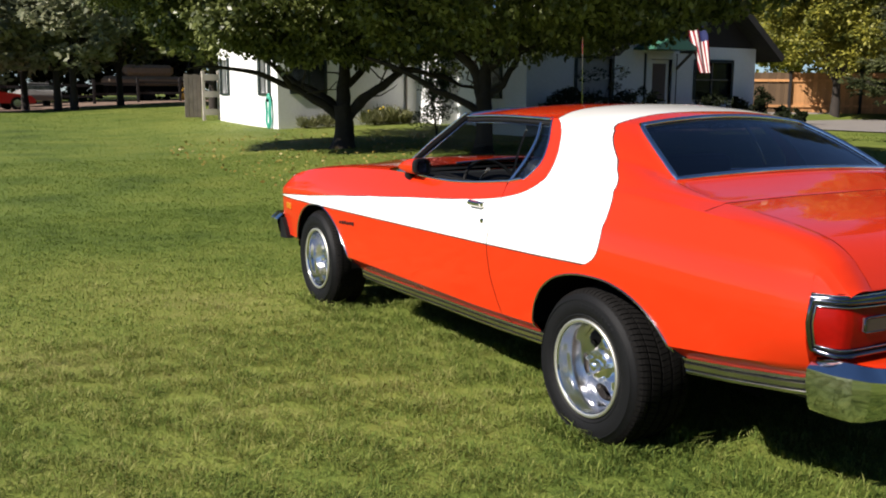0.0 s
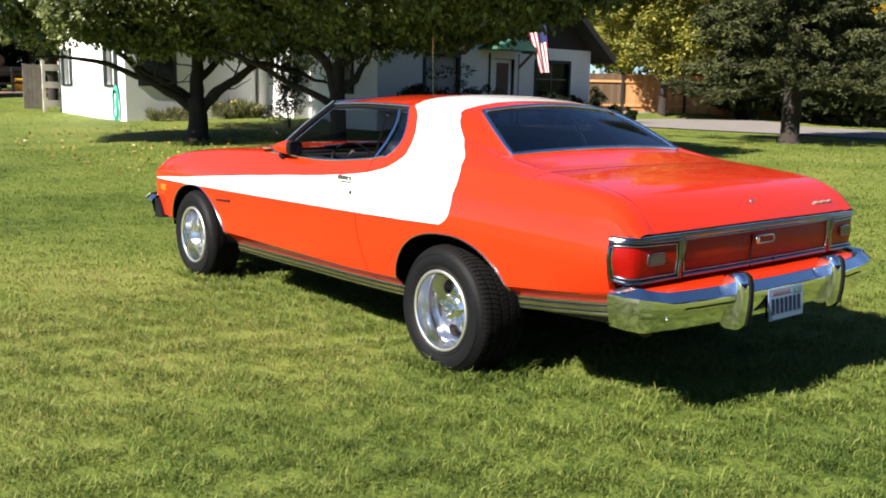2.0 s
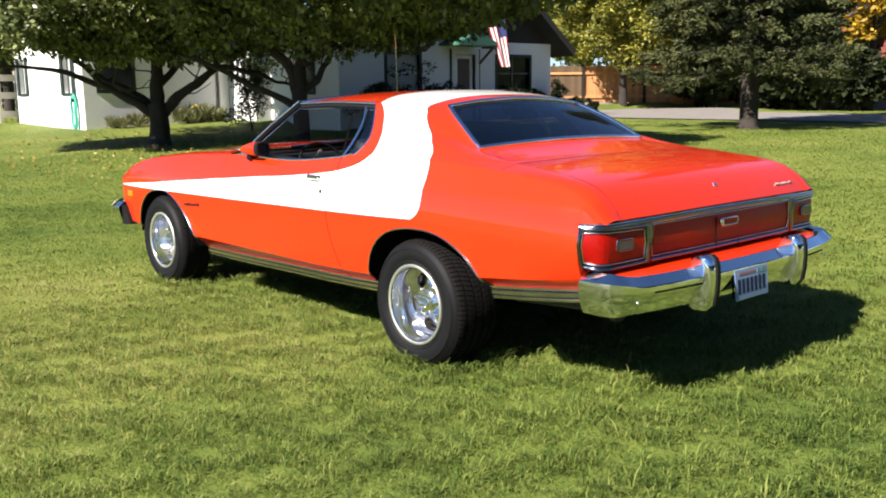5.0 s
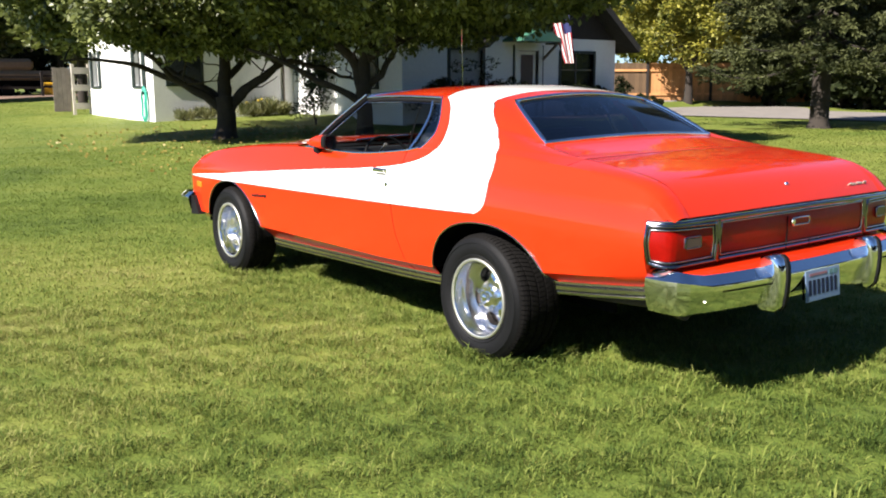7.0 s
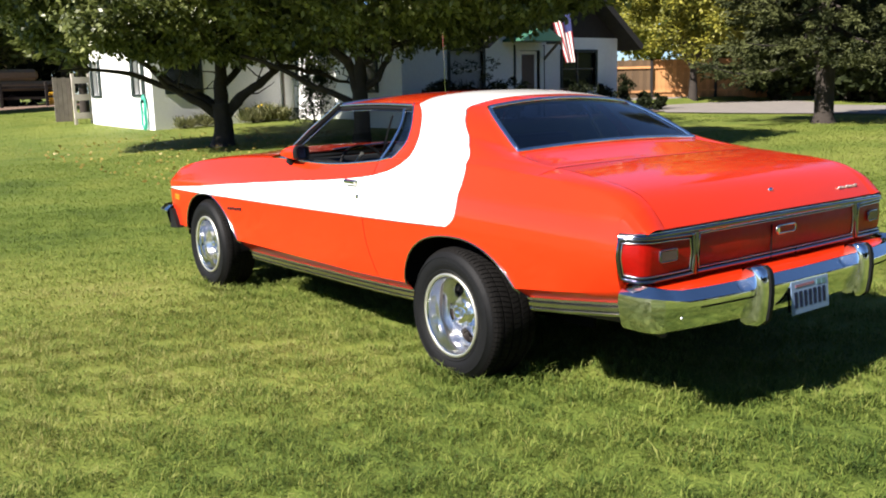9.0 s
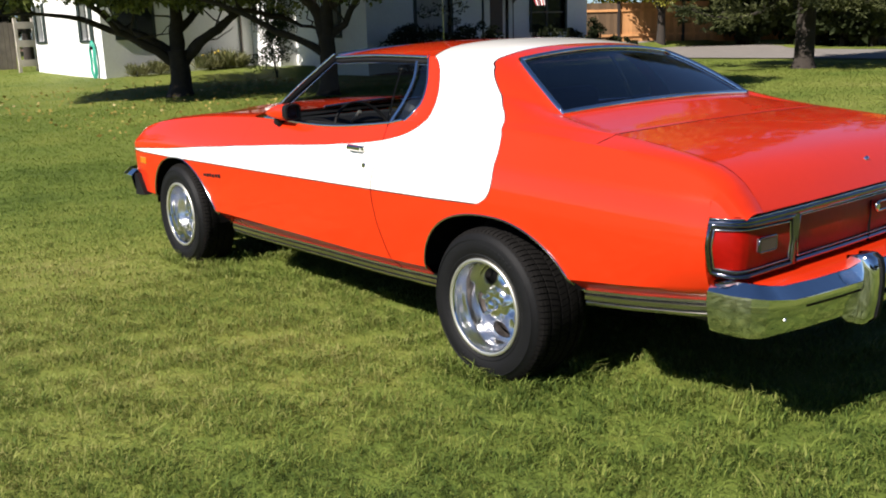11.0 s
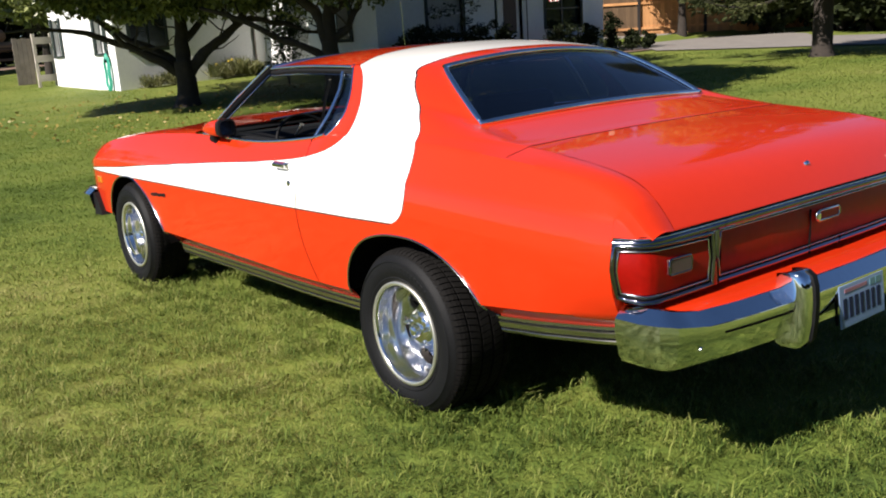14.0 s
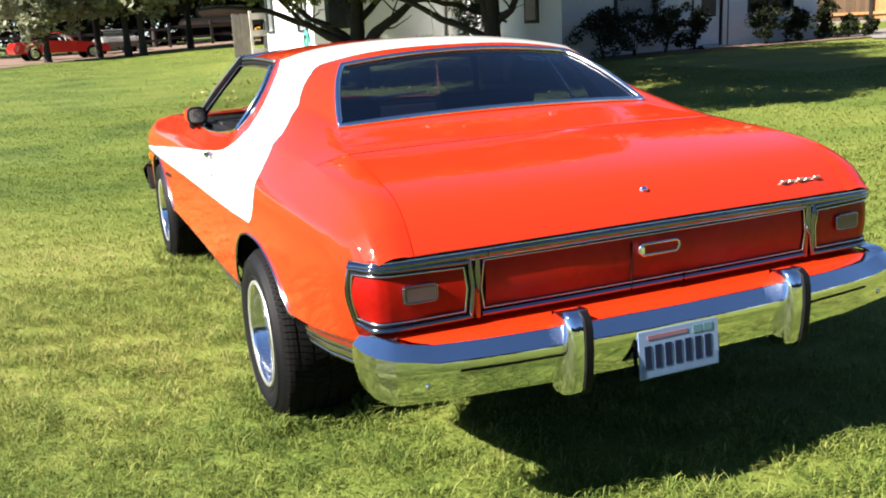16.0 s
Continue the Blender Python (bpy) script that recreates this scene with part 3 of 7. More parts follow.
blades("grass", -8.0, 10.0, 15.0, 27.0, 42000, 0.010, 0.020, 0.0095, 6, lambda x, y: ~((x > 5.2) & (y > 21.3)) & ~((x > 9.7) & (y > 16.0)), clumpy=0.2)


for tx, ty in ((-0.86, 0.0), (0.86, 0.0), (-0.88, 2.896), (0.88, 2.896)):
    blades("grass", tx - 0.22, tx + 0.2, ty - 0.3, ty + 0.25, 2600, 0.028, 0.055, 0.0024, int(40 + 10 * tx + ty))
blades("grass", -1.6, 1.6, -2.4, -0.9, 5000, 0.025, 0.05, 0.0024, 44)


def leaf_cloud(name, pts, size, mat, seed, flat=0.5, aspect=0.55, along=None):
    """One small folded quad a leaf at each point."""
    r = np.random.default_rng(seed)
    n = len(pts)
    d = r.normal(size=(n, 3))
    d[:, 2] *= flat
    if along is not None:
        d = d * 0.75 + along
    d /= np.linalg.norm(d, axis=1)[:, None]
    e = r.normal(size=(n, 3))
    s = np.cross(d, e)
    s /= np.linalg.norm(s, axis=1)[:, None]
    L = (size * r.uniform(0.6, 1.3, n))[:, None]
    v = np.zeros((n, 4, 3))
    v[:, 0] = pts
    v[:, 1] = pts + d * L * 0.5 + s * L * aspect * 0.5
    v[:, 2] = pts + d * L
    v[:, 3] = pts + d * L * 0.5 - s * L * aspect * 0.5
    return fast_mesh(name, v.reshape(-1, 3), np.arange(n * 4).reshape(n, 4), mat)


def clumps(centres, radii, per, seed, squash=0.8):
    """Points in uneven clusters: denser towards each cluster's skin."""
    r = np.random.default_rng(seed)
    out = []
    for c, rad in zip(centres, radii):
        d = r.normal(size=(per, 3))
        d /= np.linalg.norm(d, axis=1)[:, None]
        q = d * (rad * r.uniform(0.35, 1.0, per) ** 0.5)[:, None]
        q[:, 2] *= squash
        out.append(np.asarray(c) + q)
    return np.concatenate(out)


def limb(points, r0, r1, sides=9):
    n = len(points)
    return tube(points, [r0 + (r1 - r0) * i / (n - 1) for i in range(n)], sides)


def limb_curve(a, b, sag, n=6, wob=0.05, seed=0):
    r = random.Random(seed)
    a, b = Vector(a), Vector(b)
    out = []
    for i in range(n):
        t = i / (n - 1)
        p = a.lerp(b, t)
        p.z += sag * math.sin(math.pi * t)
        if 0 < i < n - 1:
            p += Vector((r.uniform(-wob, wob), r.uniform(-wob, wob), r.uniform(-wob, wob)))
        out.append(p)
    return out


def broad_tree(name, base, limbs, trunk_top, r_trunk, cloud, leaf, mat, label, seed, per, twigs=34):
    """Trunk, forked limbs, twigs and a ragged crown of single leaves with gaps."""
    t = empty(name, base, label, "tree")
    rt = random.Random(seed)
    zs = [-0.08, 0.0, 0.07] + [trunk_top * f for f in (0.2, 0.32, 0.44, 0.56, 0.68, 0.8, 0.9, 1.0)]
    flare = [1.6, 1.38, 1.16, 1.02, 0.97, 0.93, 0.92, 0.90, 0.90, 0.88, 0.85]
    bm = tube([(0.02 * math.sin(5 * z), 0.02 * math.cos(4 * z) - 0.02, z) for z in zs], [r_trunk * f for f in flare], 20)
    # furrows and burrs of the bark
    for v in bm.verts:
        a = math.atan2(v.co.y, v.co.x)
        k = 1 + 0.055 * math.sin(5 * a + 2.2 * v.co.z + seed) + 0.035 * math.sin(9 * a - 3 * v.co.z) + rt.uniform(-0.025, 0.025)
        v.co.x *= k
        v.co.y *= k
    part("trunk", bm, M_bark, t, "dark rough trunk", smooth=70)
    spots = []
    for k, (pts, r0, r1) in enumerate(limbs):
        fine = []
        for a, b in zip(pts, pts[1:]):
            fine += limb_curve(a, b, 0.03, 4, 0.025, seed + k)[:-1]
        fine.append(Vector(pts[-1]))
        n = len(fine)
        rads = [(r0 + (r1 - r0) * i / (n - 1)) * rt.uniform(0.88, 1.12) for i in range(n)]
        part("limb", tube(fine, rads, 9), M_bark, t, smooth=70)
        spots += fine[n // 3:]
    for k in range(twigs):
        a = rt.choice(spots)
        b = a + Vector((rt.uniform(-0.8, 0.8), rt.uniform(-0.8, 0.8), rt.uniform(0.1, 0.9)))
        part("twig", limb(limb_curve(a, b, rt.uniform(-0.10, 0.08), 6, 0.05, seed + k), 0.020, 0.006, 5), M_bark, t)
    r = np.random.default_rng(seed)
    centres, radii = [], []
    for (cx, cy, cz, rx, ry, rz, n) in cloud:
        d = r.normal(size=(n, 3))
        d /= np.linalg.norm(d, axis=1)[:, None]
        q = d * r.uniform(0.45, 1.0, n)[:, None] ** 0.6 * np.array([rx, ry, rz])
        centres.append(q + np.array([cx, cy, cz]))
        radii.append(r.uniform(0.22, 0.52, n))
    centres, radii = np.concatenate(centres), np.concatenate(radii)
    pts = clumps(centres, radii, per, seed + 5)
    # the top of the crown is thinner
    pts = pts[(pts[:, 2] < 4.3) | (r.uniform(0, 1, len(pts)) < 0.5)]
    part("crown", leaf_cloud("crown", pts, leaf, mat, seed + 9, flat=0.9, along=np.array([0.0, 0.0, -0.35])), mat, t, "ragged crown of small leaves")
    return t


# right = (0.91, -0.41) in the plan as seen from the lawn
RX, RY = 0.91, -0.41


def off(r, up, deep=0.0):
    return (RX * r + 0.41 * deep, RY * r + 0.91 * deep, up)


broad_tree("apple_tree", (4.30, 14.5, gz(4.3, 14.5)), [
    ([off(0, 0.55), off(-0.55, 0.95, -0.1), off(-1.15, 1.25, -0.2), off(-1.9, 1.52, -0.3), off(-3.0, 1.56, -0.4)], 0.105, 0.018),
    ([off(-0.05, 0.72), off(-0.45, 1.05, 0.2), off(-0.95, 1.28, 0.5), off(-1.6, 1.75, 0.9)], 0.10, 0.04),
    ([off(0, 0.75), off(0.05, 1.4, 0.1), off(0.0, 2.2, 0.2), off(0.15, 3.2, 0.2)], 0.17, 0.05),
    ([off(0.1, 0.60), off(0.42, 0.98, -0.1), off(0.80, 1.22, -0.2), off(1.15, 1.50, -0.2), off(1.50, 2.1, -0.3)], 0.12, 0.05),
    ([off(1.12, 1.46, -0.2), off(0.75, 1.85, -0.1), off(0.35, 2.3, 0.1)], 0.055, 0.03),
    ([off(0.1, 1.25, 0.1), off(0.6, 1.72, 0.4), off(1.3, 2.2, 0.6)], 0.08, 0.03),
    ([off(1.2, 1.55, -0.2), off(1.8, 1.45, -0.3), off(2.4, 1.25, -0.3), off(3.0, 1.05, -0.2)], 0.06, 0.025),
    ([off(-1.0, 1.2, -0.2), off(-1.6, 1.9, -0.6), off(-2.4, 2.3, -0.9)], 0.05, 0.02)],
    # the high lumps are added out of view to shade walls and lawn
    0.85, 0.20, [(0.0, 0.0, 3.0, 3.6, 3.3, 1.15, 330), (-1.8, 0.8, 2.85, 2.3, 2.1, 0.6, 110), (0.2, 1.0, 5.6, 3.3, 3.3, 1.9, 190), (2.2, 2.9, 4.9, 2.6, 2.0, 1.3, 330), (2.6, 1.6, 3.9, 1.8, 1.6, 0.5, 90), (3.4, 4.0, 4.4, 1.5, 1.4, 1.0, 120), (-3.8, 1.2, 3.35, 1.6, 1.6, 0.5, 100), (-2.0, 1.9, 5.3, 2.6, 2.5, 1.0, 260), (0.6, 2.4, 4.6, 2.2, 2.0, 0.8, 160), (1.7, 4.1, 5.1, 1.6, 1.0, 1.0, 130), (-1.40, -0.68, 2.10, 0.6, 0.5, 0.35, 18), (-0.76, -1.19, 2.25, 0.7, 0.5, 0.4, 20), (0.33, -1.64, 2.45, 0.8, 0.5, 0.4, 20), (-2.5, -0.9, 2.3, 0.7, 0.6, 0.35, 16), (1.6, -1.9, 2.4, 0.7, 0.5, 0.35, 16), (-3.09, 0.42, 2.14, 0.45, 0.4, 0.22, 7), (-2.42, 0.21, 2.19, 0.45, 0.4, 0.22, 7), (-1.89, -0.06, 2.18, 0.45, 0.4, 0.22, 7), (-1.4, -0.67, 2.07, 0.45, 0.4, 0.22, 7), (-0.66, -0.5, 2.11, 0.45, 0.4, 0.22, 7), (0.15, -0.89, 1.98, 0.45, 0.4, 0.22, 7), (0.61, -1.33, 2.01, 0.45, 0.4, 0.22, 7), (1.17, -1.54, 2.09, 0.45, 0.4, 0.22, 7), (1.6, -2.03, 2.0, 0.45, 0.4, 0.22, 7)],
    0.118, M_leaf, "spreading apple tree with dark forked trunk on the lawn", 21, 150)
broad_tree("apple_tree", (5.95, 11.75, gz(5.95, 11.75)), [
    ([off(0, 0.7), off(-0.4, 0.95, 0), off(-0.9, 1.15, 0.1), off(-1.5, 1.50, 0.1), off(-2.2, 1.75, 0.2)], 0.085, 0.03),
    ([off(0, 0.9), off(-0.2, 1.6, 0.1), off(-0.7, 2.0, 0.2), off(-1.3, 2.45, 0.2)], 0.12, 0.04),
    ([off(0, 0.9), off(0.05, 1.7, 0.0), off(0.25, 2.6, 0.0)], 0.14, 0.05),
    ([off(0.05, 1.0), off(0.35, 1.25, -0.1), off(0.62, 1.75, -0.1), off(0.85, 2.5, -0.2)], 0.075, 0.03),
    ([off(0.0, 1.5), off(1.2, 2.1, -0.2), off(2.4, 2.45, -0.4)], 0.07, 0.03),
    # limb added to carry an unseen lump that shades the lawn
    ([(0.05, 0.0, 2.3), (-0.9, -1.8, 3.2), (-2.2, -3.6, 3.7), (-3.3, -4.9, 3.9)], 0.08, 0.02)],
    # far and high lumps are added out of view as blockers of the sun
    1.05, 0.165, [(0.3, -0.2, 3.05, 3.6, 3.4, 1.2, 340), (1.7, -1.3, 2.8, 2.0, 1.8, 0.8, 130), (0.0, 0.0, 5.2, 3.2, 3.2, 1.8, 170), (0.7, -3.3, 3.15, 2.3, 1.9, 0.95, 230), (0.9, -4.7, 3.1, 1.7, 1.2, 0.75, 100), (-3.1, -5.2, 4.0, 2.4, 1.7, 0.6, 210), (3.2, 1.6, 4.6, 2.0, 2.4, 1.4, 150), (-3.6, -1.4, 3.5, 1.6, 1.6, 0.5, 130)],
    0.118, M_leaf, "spreading apple tree with slim dark trunk beside the house", 31, 150)


def spruce(name, base, h, r0, first, label, seed, sprays=30, mat=None):
    """Conifer: straight trunk and whorls of drooping boughs thick with needle sprays."""
    mat = mat or M_needle
    t = empty(name, base, label, "spruce tree")
    part("trunk", tube([(0, 0, -0.05), (0, 0, 0.15), (0, 0, h * 0.4), (0, 0, h)], [0.28, 0.20, 0.15, 0.02], 14), M_bark, t, "straight dark trunk", smooth=70)
    r = random.Random(seed)
    pts = []
    z = first
    while z < h - 0.3:
        f = (h - z) / (h - first)
        n = 9 if z < 5 else 7
        a0 = r.uniform(0, 6.3)
        for k in range(n):
            a = a0 + 2 * math.pi * k / n + r.uniform(-0.25, 0.25)
            ln = r0 * f * r.uniform(0.75, 1.12)
            tip = (math.cos(a) * ln, math.sin(a) * ln, z - 0.16 * ln + r.uniform(-0.15, 0.2))
            bough = limb_curve((0, 0, z), tip, -0.12 * ln, 6, 0.03, r.random())
            part("bough", limb(bough, 0.035 * f + 0.012, 0.006, 5), M_bark, t)
            out = Vector((math.cos(a), math.sin(a), 0))
            side = Vector((-math.sin(a), math.cos(a), 0))
            tufts = []
            for u in (r.uniform(0.42, 0.6), r.uniform(0.7, 0.85), r.uniform(0.9, 1.0)):
                w = r.uniform(-0.30, 0.30) * ln * u
                tufts.append(bough[min(5, int(u * 5))] + side * w)
            for q in range(sprays):
                u = r.uniform(0.22, 1.0)
                c = bough[min(5, int(u * 5))].lerp(bough[min(5, int(u * 5) + 1)], u * 5 % 1)
                if q % 5 > 1:
                    # fluffy tufts towards the end of the bough, with gaps between them
                    c = tufts[q % len(tufts)]
                    d = (out * 0.9 + Vector((r.gauss(0, 0.55), r.gauss(0, 0.55), r.gauss(-0.05, 0.28)))).normalized()
                    pts.append((c, d, r.uniform(0.22, 0.50)))
                    continue
                u = 0.12 + 0.6 * u
                c = bough[min(5, int(u * 5))].lerp(bough[min(5, int(u * 5) + 1)], u * 5 % 1)
                turn = r.choice((-1, 1)) * r.uniform(0.25, 1.25) * (1.25 - u)
                d = out * math.cos(turn) + side * math.sin(turn) + Vector((0, 0, r.uniform(-0.35, 0.15)))
                pts.append((c, d, r.uniform(0.45, 1.0) * (0.30 + 0.42 * ln * (1.15 - u))))
        z += 0.43 if z < 5 else 0.5
    rr = np.random.default_rng(seed)
    m = 50
    C = np.repeat(np.array([tuple(p[0]) for p in pts]), m, axis=0)
    D = np.repeat(np.array([tuple(p[1]) for p in pts]), m, axis=0)
    L = np.repeat(np.array([p[2] for p in pts]), m)
    u = rr.uniform(0, 1, len(C))
    # twigs droop in the middle and lift at the tip
    C = C + D * (L * u)[:, None] + rr.normal(size=C.shape) * 0.028
    C[:, 2] += 0.10 * L * (2 * u * u - 1.4 * u)
    thin = (C[:, 2] < 4.6) | (rr.uniform(0, 1, len(C)) < 0.35)
    C, D = C[thin], D[thin]
    part("needles", leaf_cloud("needles", C, 0.115, mat, seed, flat=0.6, aspect=0.26, along=D * 1.2), mat, t, "grey-green needle sprays")
    return t


spruce("spruce", (14.75, 7.3, gz(14.75, 7.3)), 9.5, 2.5, 1.62, "large grey-green spruce between lawn and drive", 4)

# ---- house ----
YF = 16.5


def wall_with_holes(name, x0, x1, z0, z1, y, holes, mat, parent, thick=0.2):
    """A wall facing -y with rectangular openings cut through it."""
    xs_ = sorted({x0, x1, *[h[0] for h in holes], *[h[1] for h in holes]})
    bm = bmesh.new()
    for a, b in zip(xs_, xs_[1:]):
        cuts = sorted((h[2], h[3]) for h in holes if h[0] <= a and h[1] >= b)
        z = z0
        for c0, c1 in cuts:
            if c0 > z:
                box(bm, a, b, y, y + thick, z, c0)
            z = c1
        if z < z1:
            box(bm, a, b, y, y + thick, z, z1)
    bmesh.ops.remove_doubles(bm, verts=bm.verts, dist=0.001)
    return part(name, bm, mat, parent)


def sash(parent, x0, x1, z0, z1, y, bars=(1, 1), frame_mat=None, shutters=0.0, curtain=False):
    """A window in a -y wall: dark casing, white sash bars, panes."""
    w = part("window", bmesh.new(), None, parent, "dark-cased sash window")
    fm = frame_mat or M_dark_trim
    part("window_frame", boxes((x0 - 0.09, x0, y - 0.03, y + 0.12, z0 - 0.09, z1 + 0.09), (x1, x1 + 0.09, y - 0.03, y + 0.12, z0 - 0.09, z1 + 0.09),
                               (x0, x1, y - 0.03, y + 0.12, z1, z1 + 0.09), (x0, x1, y - 0.05, y + 0.12, z0 - 0.09, z0)), fm, w)
    bm = bmesh.new()
    for k in range(1, bars[0] + 1):
        x = x0 + (x1 - x0) * k / (bars[0] + 1)
        box(bm, x - 0.018, x + 0.018, y + 0.045, y + 0.075, z0, z1)
    for k in range(1, bars[1] + 1):
        z = z0 + (z1 - z0) * k / (bars[1] + 1)
        box(bm, x0, x1, y + 0.040, y + 0.080, z - 0.018, z + 0.018)
    part("sash_bars", bm, M_old_wood if curtain is None else M_white_trim, w)
    part("pane", boxes((x0, x1, y + 0.08, y + 0.09, z0, z1)), M_curtain if curtain else M_win, w)
    return w


house = empty("house", (0, 0, 0), "low white stuccoed house with dark trim, gables and small porch roof", "house")
zb = 0.1
# front block: door and two windows, gable end to the right
holes = [(11.85, 13.0, 1.36, 2.36), (14.36, 15.16, 0.50, 2.40), (16.10, 17.50, 1.38, 2.34)]
wall_with_holes("front_wall", 10.25, 18.5, zb, 2.78, YF, holes, M_white_wall, house)
part("side_wall", boxes((18.3, 18.5, YF + 0.2, 24.0, zb, 2.78)), M_white_wall, house)
part("side_wall", boxes((10.25, 10.45, YF + 0.2, 24.0, zb, 2.78)), M_white_wall, house)
w_ = part("window", boxes((10.20, 10.25, 17.6, 18.3, 1.3, 2.3)), M_dark_trim, house, "dark-framed side window")
part("pane", boxes((10.19, 10.20, 17.68, 18.22, 1.38, 2.22)), M_win, w_)
sash(house, 11.85, 13.0, 1.36, 2.36, YF, (0, 1), curtain=True)
sash(house, 16.10, 17.50, 1.38, 2.34, YF, (1, 1), curtain=None)
dr = part("house_door", boxes((14.40, 15.12, YF + 0.06, YF + 0.10, 0.52, 2.38)), M_white_trim, house, "white screen door with dark glass")
part("door_glass", boxes((14.52, 15.0, YF + 0.05, YF + 0.062, 1.25, 2.28)), M_door, dr)
part("door_frame", boxes((14.22, 14.36, YF - 0.04, YF + 0.1, 0.5, 2.48), (15.16, 15.30, YF - 0.04, YF + 0.1, 0.5, 2.48), (14.22, 15.30, YF - 0.041, YF + 0.1, 2.40, 2.52)), M_white_trim, dr)
part("door_step", boxes((14.1, 15.4, YF - 0.5, YF, 0.35, 0.47)), M_gravel, dr)
for x0 in (14.16, 15.31):
    part("corner_board", boxes((x0, x0 + 0.05, YF - 0.02, YF + 0.02, 0.5, 2.55)), M_dark_trim, dr)


def prism(pts, y0, y1):
    bm = bmesh.new()
    a = [bm.verts.new((x, y0, z)) for x, z in pts]
    b = [bm.verts.new((x, y1, z)) for x, z in pts]
    bm.faces.new(a), bm.faces.new(b[::-1])
    for k in range(len(pts)):
        n = (k + 1) % len(pts)
        bm.faces.new((a[k], b[k], b[n], a[n]))
    return bm


part("gable", prism([(13.2, 2.78), (18.5, 2.78), (15.9, 4.75)], YF + 0.02, YF + 0.18), M_brown, house, "dark brown boarded gable")
part("gable_skirt", boxes((15.45, 16.35, YF - 0.03, YF + 0.0, 2.58, 2.80)), M_brown, house)
roof = part("roof", prism([(18.95, 2.40), (19.05, 2.55), (15.9, 5.05), (12.6, 2.55), (12.75, 2.42), (15.9, 4.80)], YF - 0.6, 25.0), M_roof, house, "dark shingled roof")
part("roof", prism([(9.6, 2.75), (13.4, 2.75), (13.4, 2.95), (9.6, 2.95)], YF - 0.5, 25.0), M_roof, house)
part("porch_roof", prism([(13.75, 2.62), (15.25, 2.62), (15.25, 2.68), (14.55, 3.02), (14.45, 3.02), (13.75, 2.68)], YF - 0.9, YF), M_green_roof, house, "small green porch roof")
part("porch_brace", tube([(15.20, YF - 0.8, 2.62), (15.33, YF - 0.03, 2.15)], 0.05, 4), M_old_wood, house)
# middle block, set back behind the apple trees
part("west_wall", boxes((9.72, 9.92, 19.9, 21.4, zb, 3.0)), M_white_wall, house)
wall_with_holes("link_wall", 9.92, 10.27, zb, 3.0, 19.9, [], M_white_wall, house)
part("back_wall", boxes((5.60, 9.72, 21.4, 21.6, zb, 3.2), (10.0, 18.4, 24.0, 24.2, zb, 3.0)), M_white_wall, house)
# left wing
lw = wall_with_holes("left_wall", 21.4, 26.9, zb, 3.4, -5.60, [(22.12, 22.78, 1.42, 2.45), (25.95, 26.55, 1.42, 2.45)], M_white_wall, house)
lw.rotation_euler = (0, 0, radians(90))
for y0, y1 in ((22.12, 22.78), (25.95, 26.55)):
    w = part("window", boxes((5.50, 5.52, y0, y1, 1.42, 2.45)), M_win, house, "narrow window with dark shutters")
    part("shutter", boxes((5.36, 5.40, y0 - 0.20, y0, 1.36, 2.5), (5.36, 5.40, y1, y1 + 0.20, 1.36, 2.5), (5.35, 5.40, y0, y1, 1.36, 1.42)), M_dark_trim, w)
    part("mullion", boxes((5.45, 5.49, (y0 + y1) / 2 - 0.03, (y0 + y1) / 2 + 0.03, 1.42, 2.45)), M_white_trim, w)
part("roof", boxes((5.0, 10.2, 20.9, 27.3, 3.25, 3.45)), M_roof, house)
w_ = part("window", boxes((5.75, 6.85, 21.36, 21.40, 1.40, 2.35)), M_dark_trim, house, "dark-framed window in the shaded wall")
part("pane", boxes((5.84, 6.27, 21.35, 21.36, 1.49, 2.26)), M_win, w_)
part("pane", boxes((6.33, 6.76, 21.35, 21.36, 1.49, 2.26)), M_win, w_)
# middle wall panel that catches the sun, with upright battens
for k in range(4):
    part("batten", boxes((9.69, 9.72, 20.0 + 0.38 * k, 20.10 + 0.38 * k, 1.7, 2.9)), M_dark_trim, house)
part("utility_pipe", tube([(9.35, 21.36, 0.3), (9.35, 21.36, 3.0)], 0.035, 8), M_old_wood, house)

hose = empty("garden_hose", (5.33, 21.95, 0.4), "green garden hose coiled on a wall bracket", "hose")
for k in range(4):
    part("hose_loop", tube([(0.01 * math.cos(5 * t) - 0.02 * (k % 2), 0.02 * k + 0.17 * math.cos(t) * (1 - 0.06 * k), 0.50 + (0.50 - 0.02 * k) * math.sin(t)) for t in np.linspace(0, 2 * math.pi, 32, endpoint=False)], 0.020, 7, closed=True), M_hose, hose, smooth=60)
part("bracket", boxes((-0.06, 0.08, -0.06, 0.06, 0.78, 0.86)), M_black, hose)

# flag on the gable
flag = empty("flag", (15.25, YF - 0.9, 2.02), "striped red and white flag hanging from a slanted pole", "flag")
part("pole", tube([(0.45, 0.90, 0.75), (-0.12, 0.10, 1.38)], 0.014, 8), M_white_trim, flag)


def cloth(u, v):
    """Limp cloth hanging in folds: u across, v down."""
    a = -0.34 + 0.42 * v + 0.52 * u * (1 - 0.45 * v)
    b = 0.045 * math.sin(11 * u + 2 * v)
    return (0.75 * a + 0.66 * b, -0.66 * a + 0.75 * b, 1.34 - 1.34 * v + 0.12 * (u - 1) * (1 - v))


for k in range(9):
    P = np.array([[cloth((k + i / 2) / 9, j / 14) for j in range(5 if k > 4 else 0, 15)] for i in range(3)])
    ob = part("stripe", grid_mesh(P), M_flag_red if k % 2 == 0 else M_flag_white, flag, smooth=60)
P = np.array([[cloth(0.55 + 0.45 * i / 4, j / 14) for j in range(0, 6)] for i in range(5)])
